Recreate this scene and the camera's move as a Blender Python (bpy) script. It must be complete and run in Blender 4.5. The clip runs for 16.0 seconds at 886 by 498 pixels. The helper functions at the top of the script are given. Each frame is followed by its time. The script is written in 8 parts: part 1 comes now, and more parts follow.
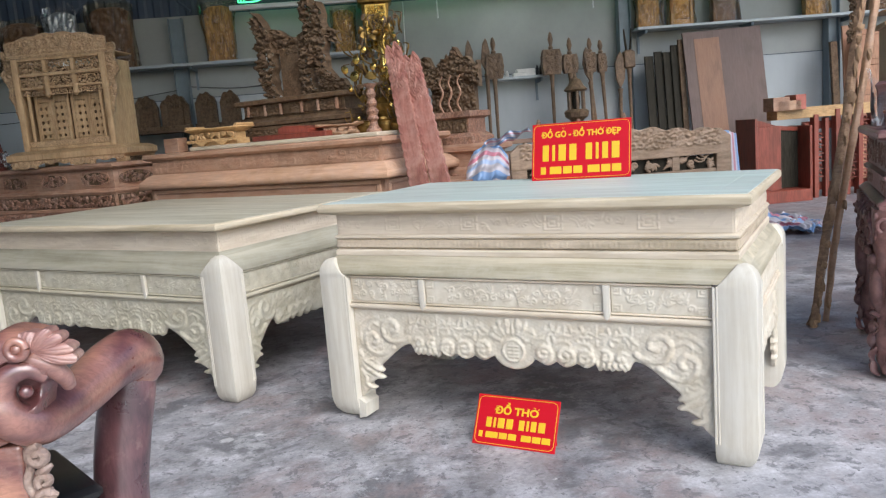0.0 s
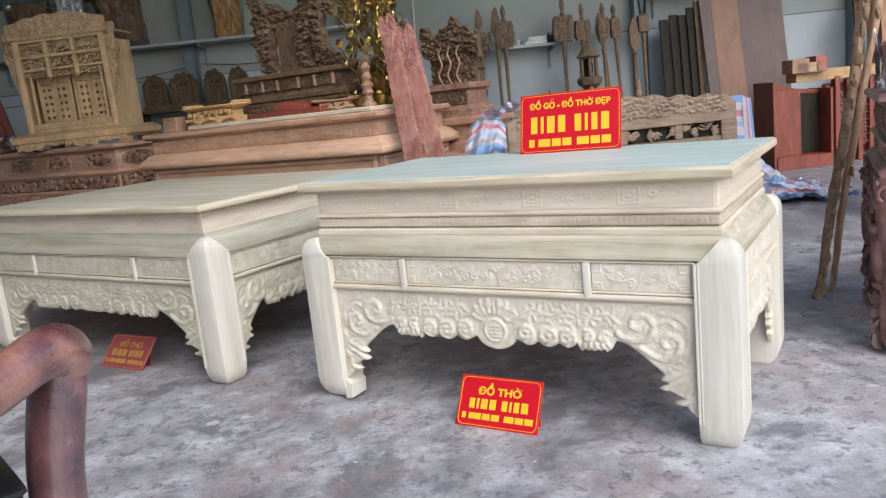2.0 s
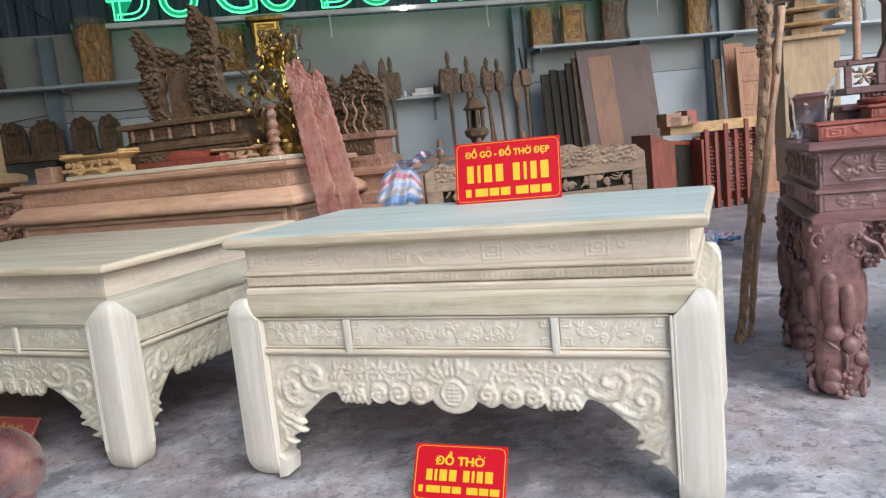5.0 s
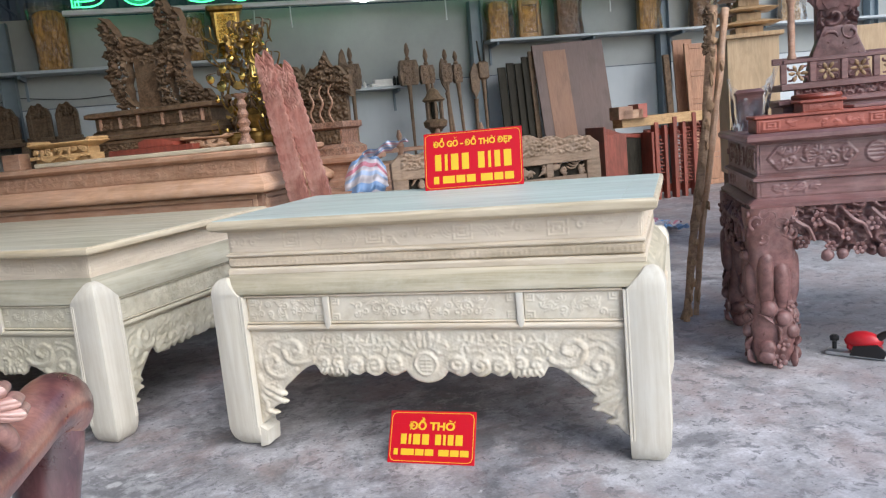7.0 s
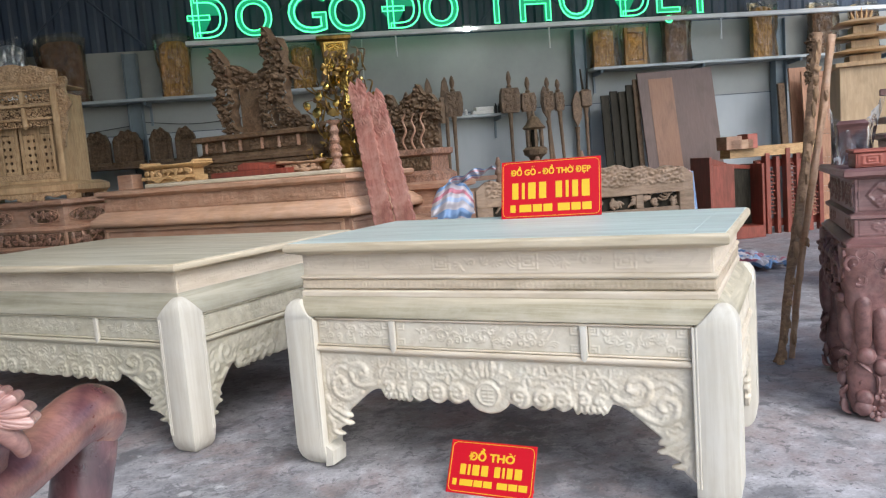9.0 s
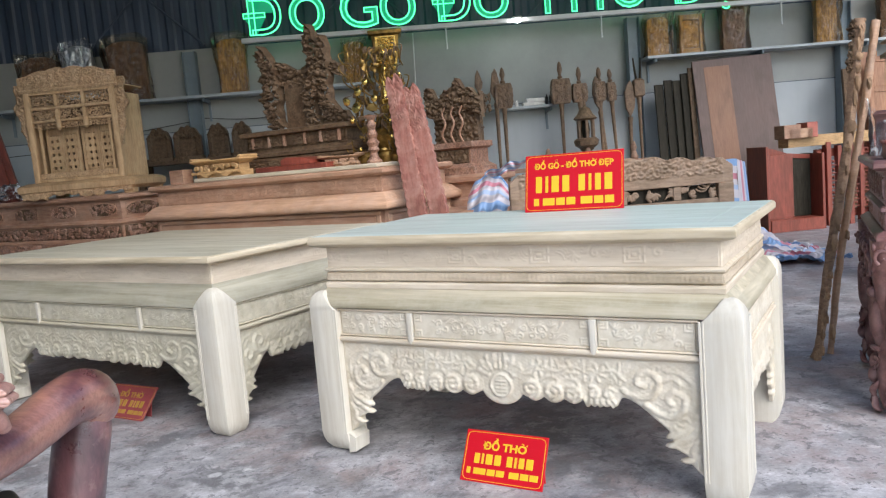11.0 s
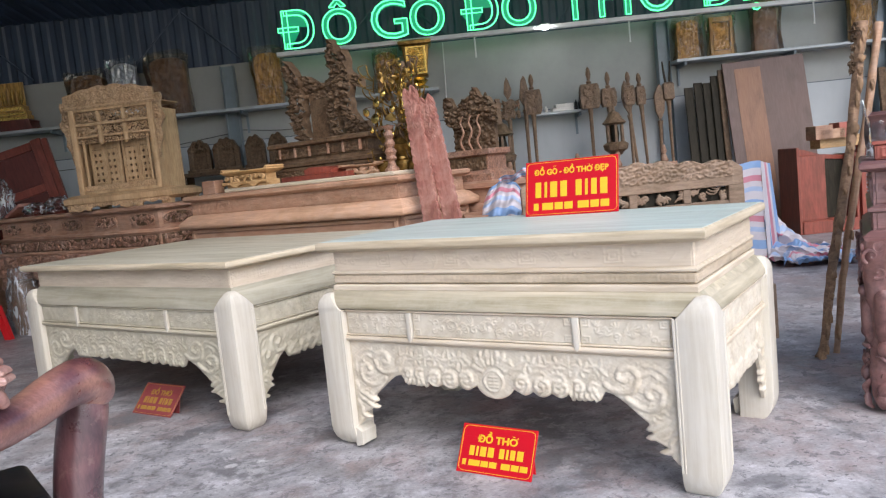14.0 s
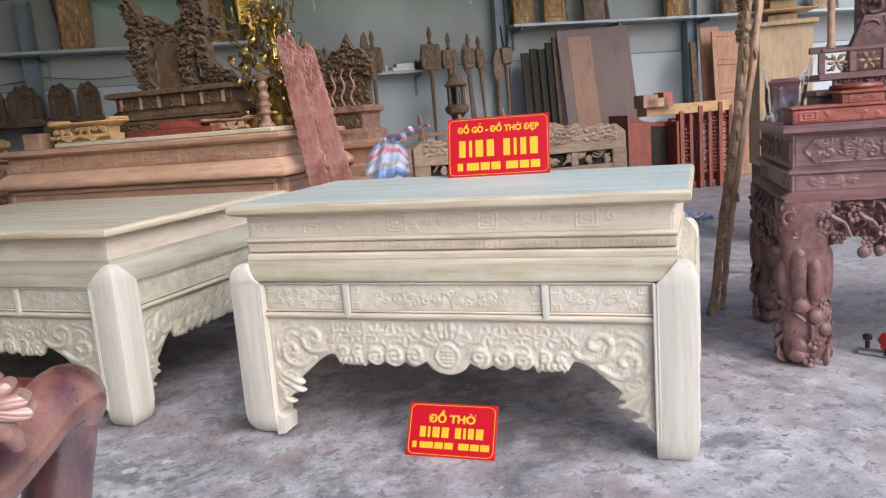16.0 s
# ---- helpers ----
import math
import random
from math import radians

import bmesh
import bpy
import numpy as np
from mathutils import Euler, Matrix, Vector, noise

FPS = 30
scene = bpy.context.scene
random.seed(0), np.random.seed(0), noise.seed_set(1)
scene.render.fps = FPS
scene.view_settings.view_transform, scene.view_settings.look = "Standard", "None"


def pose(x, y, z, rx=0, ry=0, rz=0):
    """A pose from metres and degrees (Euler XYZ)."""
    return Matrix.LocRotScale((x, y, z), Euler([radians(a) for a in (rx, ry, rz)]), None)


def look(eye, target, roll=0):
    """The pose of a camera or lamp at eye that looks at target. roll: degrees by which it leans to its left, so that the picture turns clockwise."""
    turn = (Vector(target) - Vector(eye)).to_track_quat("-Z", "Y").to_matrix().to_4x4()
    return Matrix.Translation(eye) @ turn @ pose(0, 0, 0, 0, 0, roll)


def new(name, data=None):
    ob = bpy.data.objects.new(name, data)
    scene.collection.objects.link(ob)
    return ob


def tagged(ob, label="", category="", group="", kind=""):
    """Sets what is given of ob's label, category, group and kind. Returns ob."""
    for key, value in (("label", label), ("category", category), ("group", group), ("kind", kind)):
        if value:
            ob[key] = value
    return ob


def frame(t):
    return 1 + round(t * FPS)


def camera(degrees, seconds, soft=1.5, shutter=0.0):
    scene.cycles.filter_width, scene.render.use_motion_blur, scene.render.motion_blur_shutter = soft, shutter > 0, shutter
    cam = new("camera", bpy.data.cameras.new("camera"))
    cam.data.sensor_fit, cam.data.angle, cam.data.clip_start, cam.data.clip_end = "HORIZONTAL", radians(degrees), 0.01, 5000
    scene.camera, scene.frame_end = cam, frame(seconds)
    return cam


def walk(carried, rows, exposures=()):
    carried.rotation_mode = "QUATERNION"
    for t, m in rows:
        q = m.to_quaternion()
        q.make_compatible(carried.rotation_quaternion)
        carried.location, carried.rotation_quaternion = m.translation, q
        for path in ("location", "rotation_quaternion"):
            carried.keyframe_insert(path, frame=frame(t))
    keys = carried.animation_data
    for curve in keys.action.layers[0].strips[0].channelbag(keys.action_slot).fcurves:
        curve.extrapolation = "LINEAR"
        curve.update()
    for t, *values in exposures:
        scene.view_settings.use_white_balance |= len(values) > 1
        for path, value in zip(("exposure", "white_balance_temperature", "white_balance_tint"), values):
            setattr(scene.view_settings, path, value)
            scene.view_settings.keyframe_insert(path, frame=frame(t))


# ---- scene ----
cam = camera(60.2, 16.0, soft=1.25)
METRES, EYE, TILT, LEAN, TURN = 3.15, 1.45, 0.0, 0.0, 29.3
ROWS = [
    (0.0, 0.0, 0.0, 0.0, -0.72, -8.79, 4.66),
    (0.5, 0.0217, 0.0041, 0.0035, -1.26, -8.82, 5.21),
    (1.0, 0.0485, 0.0194, 0.0045, -1.23, -9.16, 5.65),
    (1.5, 0.0655, 0.0239, 0.0056, -0.98, -9.64, 5.96),
    (2.0, 0.0691, 0.0291, -0.0002, 1.06, -10.79, 6.03),
    (2.5, -0.0142, 0.0436, 0.0024, 2.49, -10.84, 6.39),
    (3.0, -0.072, 0.0507, 0.0021, 4.36, -10.98, 3.87),
    (3.5, -0.073, 0.0742, 0.0043, 4.44, -10.69, 5.31),
    (4.0, -0.041, 0.1079, 0.0063, -0.22, -9.08, 7.06),
    (4.5, -0.036, 0.1235, 0.0059, -5.83, -7.75, 6.26),
    (7.0, -0.0805, 0.0363, 0.0056, -12.3, -9.0, 5.37),
    (7.5, -0.054, 0.0211, 0.005, -10.78, -7.6, 6.15),
    (8.0, -0.0415, 0.015, 0.0033, -8.62, -7.0, 6.65),
    (8.5, -0.0337, 0.0248, 0.0032, -6.13, -6.58, 5.27),
    (11.0, 0.0476, 0.008, 0.0034, 0.69, -6.62, 4.95),
    (11.5, 0.0465, -0.0453, -0.0022, 1.08, -8.71, 4.29),
    (12.0, 0.0606, -0.0625, 0.0081, 0.05, -7.48, 3.41),
    (12.5, 0.1022, -0.0654, 0.003, -0.32, -5.59, 4.62),
    (13.0, 0.1212, -0.0667, 0.001, 2.59, -4.88, 6.19),
    (13.5, 0.1247, -0.063, 0.0005, 4.55, -5.14, 6.89),
    (14.0, 0.1276, -0.054, -0.0008, 4.09, -5.85, 5.89),
    (14.5, 0.074, -0.0326, -0.0005, 2.56, -6.41, 3.69),
    (15.0, -0.0071, 0.0026, 0.0033, 0.15, -7.17, 2.41),
    (15.5, -0.0411, 0.0476, 0.002, -4.37, -9.09, 3.92),
    (16.0, -0.0834, 0.0667, 0.0063, -10.85, -9.93, 4.49),
]
walk(cam, [(t, pose(0, 0, EYE, TILT, LEAN, TURN) @ pose(METRES * x, METRES * y, METRES * z, 90 + pitch, roll, yaw)) for t, x, y, z, yaw, pitch, roll in ROWS],
     ((0.0, 0.86, 6500, 10), (8.5, 0.86, 6500, 10), (11.0, 0.93, 6500, 10), (12.5, 0.87, 6500, 10), (13.0, 0.91, 6600, 14), (14.0, 0.93, 6600, 14), (15.0, 0.91, 6650, 15), (16.0, 0.86, 6650, 15)))

# ---- world, sun, exposure ----
world = bpy.data.worlds.new("sky")
scene.world = world
world.use_nodes = True
wn = world.node_tree
wn.nodes.clear()
sky = wn.nodes.new("ShaderNodeTexSky")
sky.sky_type = "NISHITA"
sky.sun_disc = False
sky.sun_elevation, sky.sun_rotation = radians(41), radians(126)
sky.air_density, sky.dust_density = 1.0, 1.5
bg = wn.nodes.new("ShaderNodeBackground")
bg.inputs["Strength"].default_value = 0.13
wo = wn.nodes.new("ShaderNodeOutputWorld")
wn.links.new(sky.outputs[0], bg.inputs["Color"])
wn.links.new(bg.outputs[0], wo.inputs["Surface"])

sun_data = bpy.data.lights.new("sun", "SUN")
sun_data.energy, sun_data.angle, sun_data.color = 1.4, radians(50), (0.96, 0.975, 1.0)
sun = new("sun", sun_data)
sun.matrix_world = look((11, -8, 12), (0, 0, 0))

WALL = pose(0, 0, 0, 0, 0, 34)          # frame of the back wall: s along it, d away from the shop front

# ---- materials ----
def tree(name):
    m = bpy.data.materials.new(name)
    m.use_nodes = True
    t = m.node_tree
    p = t.nodes["Principled BSDF"]
    return m, t, p


def node(t, kind, **kw):
    n = t.nodes.new(kind)
    for k, v in kw.items():
        if k in n.inputs:
            n.inputs[k].default_value = v
    return n


def ramp(t, fac, stops):
    r = t.nodes.new("ShaderNodeValToRGB")
    while len(r.color_ramp.elements) < len(stops):
        r.color_ramp.elements.new(0.5)
    for e, (pos, col) in zip(r.color_ramp.elements, stops):
        e.position, e.color = pos, (*col, 1)
    t.links.new(fac, r.inputs[0])
    return r.outputs[0]


def mixc(t, fac, a, b, mode="MIX"):
    m = t.nodes.new("ShaderNodeMix")
    m.data_type, m.blend_type = "RGBA", mode
    for sock, v in ((m.inputs[0], fac), (m.inputs[6], a), (m.inputs[7], b)):
        if isinstance(v, (int, float)):
            sock.default_value = v
        elif isinstance(v, tuple):
            sock.default_value = (*v, 1)
        else:
            t.links.new(v, sock)
    return m.outputs[2]


def coords(t, scale=(1, 1, 1), kind="Object"):
    tc = t.nodes.new("ShaderNodeTexCoord")
    mp = t.nodes.new("ShaderNodeMapping")
    mp.inputs["Scale"].default_value = scale
    t.links.new(tc.outputs[kind], mp.inputs[0])
    return mp.outputs[0]


def noise_tex(t, vec, scale, detail=6, rough=0.6, dist=0.0):
    n = node(t, "ShaderNodeTexNoise", Scale=scale, Detail=detail, Roughness=rough, Distortion=dist)
    t.links.new(vec, n.inputs["Vector"])
    return n.outputs["Fac"]


def node_colour(t, vec, scale):
    n = node(t, "ShaderNodeTexNoise", Scale=scale, Detail=4, Roughness=0.6)
    t.links.new(vec, n.inputs["Vector"])
    return n.outputs["Color"]


def bump(t, p, height, strength, distance=0.002):
    b = node(t, "ShaderNodeBump", Strength=strength, Distance=distance)
    t.links.new(height, b.inputs["Height"])
    t.links.new(b.outputs[0], p.inputs["Normal"])


def along(t):
    """Object coordinates with x and y exchanged on faces that look along x."""
    tc = t.nodes.new("ShaderNodeTexCoord")
    n = t.nodes.new("ShaderNodeSeparateXYZ")
    t.links.new(tc.outputs["Normal"], n.inputs[0])
    a = node(t, "ShaderNodeMath")
    a.operation = "ABSOLUTE"
    t.links.new(n.outputs[0], a.inputs[0])
    g = node(t, "ShaderNodeMath")
    g.operation = "GREATER_THAN"
    g.inputs[1].default_value = 0.6
    t.links.new(a.outputs[0], g.inputs[0])
    o = t.nodes.new("ShaderNodeSeparateXYZ")
    t.links.new(tc.outputs["Object"], o.inputs[0])
    c = t.nodes.new("ShaderNodeCombineXYZ")
    t.links.new(o.outputs[1], c.inputs[0])
    t.links.new(o.outputs[0], c.inputs[1])
    t.links.new(o.outputs[2], c.inputs[2])
    m = t.nodes.new("ShaderNodeMix")
    m.data_type = "VECTOR"
    t.links.new(g.outputs[0], m.inputs[0])
    t.links.new(tc.outputs["Object"], m.inputs[4])
    t.links.new(c.outputs[0], m.inputs[5])
    return m.outputs[1]


def scaled(t, vec, scale):
    mp = t.nodes.new("ShaderNodeMapping")
    mp.inputs["Scale"].default_value = scale
    t.links.new(vec, mp.inputs[0])
    return mp.outputs[0]


def wood(name, light, dark, stretch=(1, 12, 12), rough=0.5, dust=None, dust_amount=0.5, spec=0.5, vary=0.12, grain=5.0, relief=0.25, coat=0.0, stain=0.25, carved=0.0):
    """Sawn or polished timber: long grain, broad stains, a veil of dust."""
    m, t, p = tree(name)
    v, w = coords(t, stretch), coords(t, tuple(min(c, 3.0) * 0.8 for c in stretch))
    if stretch[0] < stretch[1]:                       # the grain follows the face round a corner
        turned = along(t)
        v, w = scaled(t, turned, stretch), scaled(t, turned, tuple(min(c, 3.0) * 0.8 for c in stretch))
    fine = noise_tex(t, v, grain, 8, 0.65, 0.4)
    broad = noise_tex(t, w, 1.7, 5, 0.65, 0.5)
    mid = tuple((a + b) / 2 for a, b in zip(light, dark))
    c = ramp(t, fine, [(0.36, dark), (0.5, mid), (0.63, light)])
    c = mixc(t, 1.0, c, ramp(t, broad, [(0.36, (1 - stain, 1 - stain, 1 - stain * 1.15)), (0.5, (1, 1, 1)), (0.64, (1 + stain * 0.3,) * 3)]), "MULTIPLY")
    oi = t.nodes.new("ShaderNodeObjectInfo")
    hsv = t.nodes.new("ShaderNodeHueSaturation")
    mr = node(t, "ShaderNodeMapRange")
    mr.inputs["To Min"].default_value, mr.inputs["To Max"].default_value = 1 - vary, 1 + vary
    t.links.new(oi.outputs["Random"], mr.inputs["Value"])
    t.links.new(mr.outputs[0], hsv.inputs["Value"])
    t.links.new(c, hsv.inputs["Color"])
    c = hsv.outputs[0]
    if dust:
        dn = noise_tex(t, coords(t), 6.0, 7, 0.7)
        c = mixc(t, ramp(t, dn, [(0.44, (0, 0, 0)), (0.66, (dust_amount,) * 3)]), c, dust)
    height = fine
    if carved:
        # shade in the hollows and light on the ridges go into the colour too
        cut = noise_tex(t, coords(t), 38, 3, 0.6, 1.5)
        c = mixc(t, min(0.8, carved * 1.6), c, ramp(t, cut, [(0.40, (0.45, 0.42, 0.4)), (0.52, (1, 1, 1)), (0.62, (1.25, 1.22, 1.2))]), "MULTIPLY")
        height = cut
    t.links.new(c, p.inputs["Base Color"])
    rr = node(t, "ShaderNodeMapRange")
    rr.inputs["To Min"].default_value, rr.inputs["To Max"].default_value = rough - 0.1, rough + 0.15
    t.links.new(broad, rr.inputs["Value"])
    t.links.new(rr.outputs[0], p.inputs["Roughness"])
    p.inputs["Specular IOR Level"].default_value = spec
    p.inputs["Coat Weight"].default_value = coat
    p.inputs["Coat Roughness"].default_value = 0.25
    bump(t, p, height, carved or relief, 0.012 if carved else 0.0015)
    return m


def plain(name, col, rough=0.5, metal=0.0, var=0.15, scale=8.0, relief=0.1, spec=0.5):
    m, t, p = tree(name)
    nz = noise_tex(t, coords(t), scale, 6, 0.65)
    lo = tuple(c * (1 - var) for c in col)
    hi = tuple(min(1, c * (1 + var)) for c in col)
    t.links.new(ramp(t, nz, [(0.3, lo), (0.7, hi)]), p.inputs["Base Color"])
    p.inputs["Roughness"].default_value, p.inputs["Metallic"].default_value = rough, metal
    p.inputs["Specular IOR Level"].default_value = spec
    bump(t, p, noise_tex(t, coords(t), scale * 6, 5, 0.6), relief, 0.002)
    return m


def glow(name, col, strength):
    m, t, p = tree(name)
    p.inputs["Base Color"].default_value = (*col, 1)
    p.inputs["Emission Color"].default_value = (*col, 1)
    p.inputs["Emission Strength"].default_value = strength
    return m


def film(name, tint, glint=0.12, rough=0.09, ior=1.4):
    """Clear plastic wrapping: see-through with sharp crinkled gloss and glints painted as white streaks."""
    m, t, p = tree(name)
    out = t.nodes["Material Output"]
    tr = node(t, "ShaderNodeBsdfTransparent", Color=(*tint, 1))
    gl = node(t, "ShaderNodeBsdfGlossy", Roughness=rough, Color=(0.97, 0.98, 1, 1))
    di = node(t, "ShaderNodeBsdfDiffuse", Color=(0.8, 0.81, 0.83, 1))
    lw = node(t, "ShaderNodeFresnel", IOR=ior)
    b = node(t, "ShaderNodeBump", Strength=0.7, Distance=0.01)
    nz = noise_tex(t, coords(t, (1, 1, 0.2)), 11, 3, 0.5, 1.6)
    t.links.new(nz, b.inputs["Height"])
    for n in (gl, di, lw):
        t.links.new(b.outputs[0], n.inputs["Normal"])
    a = t.nodes.new("ShaderNodeMixShader")
    # white diffuse streaks stand in for highlights on the crinkles
    hz = ramp(t, nz, [(0.50, (0.03,) * 3), (0.57, (glint * 0.6,) * 3), (0.63, (min(1, glint * 3),) * 3)])
    t.links.new(hz, a.inputs[0])
    t.links.new(tr.outputs[0], a.inputs[1])
    t.links.new(di.outputs[0], a.inputs[2])
    c = t.nodes.new("ShaderNodeMixShader")
    t.links.new(lw.outputs[0], c.inputs[0])
    t.links.new(a.outputs[0], c.inputs[1])
    t.links.new(gl.outputs[0], c.inputs[2])
    t.links.new(c.outputs[0], out.inputs["Surface"])
    return m


def concrete_floor():
    m, t, p = tree("concrete_floor")
    v = coords(t)
    big = noise_tex(t, v, 0.8, 5, 0.6, 0.2)
    mott = noise_tex(t, v, 5.0, 9, 0.72)
    c = ramp(t, big, [(0.40, (0.262, 0.262, 0.285)), (0.5, (0.345, 0.343, 0.364)), (0.60, (0.435, 0.43, 0.447))])
    c = mixc(t, 1.0, c, ramp(t, mott, [(0.37, (0.5,) * 3), (0.46, (0.88,) * 3), (0.53, (1.04,) * 3), (0.62, (1.42,) * 3)]), "MULTIPLY")
    # damp-looking dark patches, trowel-smooth
    stain = noise_tex(t, v, 1.9, 8, 0.62, 0.4)
    c = mixc(t, ramp(t, stain, [(0.38, (0.8,) * 3), (0.46, (0,) * 3)]), c, (0.135, 0.137, 0.15))
    rust = noise_tex(t, v, 1.3, 6, 0.7, 0.6)
    c = mixc(t, ramp(t, rust, [(0.53, (0,) * 3), (0.64, (0.55,) * 3)]), c, (0.30, 0.215, 0.205))
    # flakes of old white paint
    flake = node(t, "ShaderNodeTexVoronoi", Scale=9.0)
    flake.feature = "F1"
    warp = mixc(t, 0.12, v, node_colour(t, v, 7.0))
    t.links.new(warp, flake.inputs["Vector"])
    spread = noise_tex(t, v, 1.5, 7, 0.7)
    speck = node(t, "ShaderNodeMath")
    speck.operation = "ADD"
    t.links.new(flake.outputs["Distance"], speck.inputs[0])
    t.links.new(ramp(t, spread, [(0.42, (0.6,) * 3), (0.62, (0.0,) * 3)]), speck.inputs[1])
    c = mixc(t, ramp(t, speck.outputs[0], [(0.20, (0.7,) * 3), (0.30, (0,) * 3)]), c, (0.62, 0.625, 0.635))
    scuff = noise_tex(t, v, 2.2, 13, 0.78, 0.3)
    c = mixc(t, ramp(t, scuff, [(0.54, (0, 0, 0)), (0.59, (0.5,) * 3)]), c, (0.54, 0.545, 0.565))
    # pale gradient towards the open end: the stronger light there put into the colour
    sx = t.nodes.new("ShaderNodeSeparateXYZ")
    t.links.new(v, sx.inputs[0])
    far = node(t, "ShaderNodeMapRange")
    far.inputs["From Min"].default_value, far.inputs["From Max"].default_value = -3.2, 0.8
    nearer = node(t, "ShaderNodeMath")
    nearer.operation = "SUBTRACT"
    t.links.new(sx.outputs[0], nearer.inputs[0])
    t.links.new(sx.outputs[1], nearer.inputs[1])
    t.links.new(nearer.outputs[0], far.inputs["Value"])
    # this mask carries the painted brightness, broken up by noise
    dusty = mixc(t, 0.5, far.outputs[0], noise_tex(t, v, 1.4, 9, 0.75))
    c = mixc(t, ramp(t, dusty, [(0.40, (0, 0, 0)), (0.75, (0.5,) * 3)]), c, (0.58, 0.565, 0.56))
    dirt = noise_tex(t, v, 1.9, 8, 0.75)
    c = mixc(t, ramp(t, dirt, [(0.54, (0, 0, 0)), (0.62, (0.4,) * 3)]), c, (0.22, 0.21, 0.205))
    red = noise_tex(t, coords(t, (1.3, 1, 1)), 1.3, 7, 0.75)
    c = mixc(t, ramp(t, red, [(0.50, (0, 0, 0)), (0.62, (0.42,) * 3)]), c, (0.34, 0.24, 0.225))
    patchy = noise_tex(t, v, 11, 9, 0.7, 0.6)
    c = mixc(t, ramp(t, patchy, [(0.55, (0, 0, 0)), (0.60, (0.65,) * 3)]), c, (0.14, 0.14, 0.15))
    chips = noise_tex(t, v, 26, 3, 0.6)
    c = mixc(t, ramp(t, chips, [(0.63, (0, 0, 0)), (0.67, (0.6,) * 3)]), c, (0.09, 0.09, 0.095))
    line = noise_tex(t, coords(t, (0.5, 14, 1)), 2.0, 4, 0.6, 0.1)
    c = mixc(t, ramp(t, line, [(0.69, (0, 0, 0)), (0.72, (0.5,) * 3)]), c, (0.10, 0.10, 0.11))
    fine = noise_tex(t, v, 60, 6, 0.7)
    c = mixc(t, 0.35, c, ramp(t, fine, [(0.36, (0.6,) * 3), (0.64, (1.3,) * 3)]), "MULTIPLY")
    t.links.new(c, p.inputs["Base Color"])
    t.links.new(ramp(t, mott, [(0.3, (0.36,) * 3), (0.7, (0.62,) * 3)]), p.inputs["Roughness"])
    bump(t, p, mott, 0.3, 0.006)
    return m


def rosewood(name, stops, grain_axis=(7, 26, 26), coat=0.8):
    """Oiled rosewood: orange-brown heart, purple-black streaks, a broad satin sheen."""
    m, t, p = tree(name)
    patch = noise_tex(t, coords(t, (1, 1, 1)), 4.2, 2, 0.5, 0.5)
    c = ramp(t, patch, stops)
    grain = noise_tex(t, coords(t, grain_axis), 4.0, 6, 0.65, 0.5)
    c = mixc(t, 0.55, c, ramp(t, grain, [(0.36, (0.55, 0.46, 0.45)), (0.62, (1.2, 1.15, 1.1))]), "MULTIPLY")
    worn = noise_tex(t, coords(t), 14, 6, 0.75)
    c = mixc(t, ramp(t, worn, [(0.56, (0, 0, 0)), (0.7, (0.3,) * 3)]), c, (0.50, 0.33, 0.28))
    t.links.new(c, p.inputs["Base Color"])
    t.links.new(ramp(t, worn, [(0.35, (0.26,) * 3), (0.65, (0.46,) * 3)]), p.inputs["Roughness"])
    p.inputs["Specular IOR Level"].default_value = 0.7
    p.inputs["Coat Weight"].default_value = coat
    p.inputs["Coat Roughness"].default_value = 0.24
    p.inputs["Coat IOR"].default_value = 1.9
    bump(t, p, mixc(t, 0.4, grain, worn), 0.25, 0.0015)
    return m


def wall_paint():
    m, t, p = tree("wall_paint")
    v = coords(t)
    big = noise_tex(t, v, 0.5, 5, 0.6)
    run = noise_tex(t, coords(t, (5, 5, 0.5)), 1.5, 6, 0.65)
    c = ramp(t, big, [(0.3, (0.40, 0.44, 0.46)), (0.7, (0.51, 0.545, 0.56))])
    c = mixc(t, ramp(t, run, [(0.5, (0, 0, 0)), (0.75, (0.4,) * 3)]), c, (0.36, 0.39, 0.4))
    t.links.new(c, p.inputs["Base Color"])
    p.inputs["Roughness"].default_value = 0.6
    bump(t, p, noise_tex(t, v, 25, 6, 0.7), 0.15, 0.003)
    return m


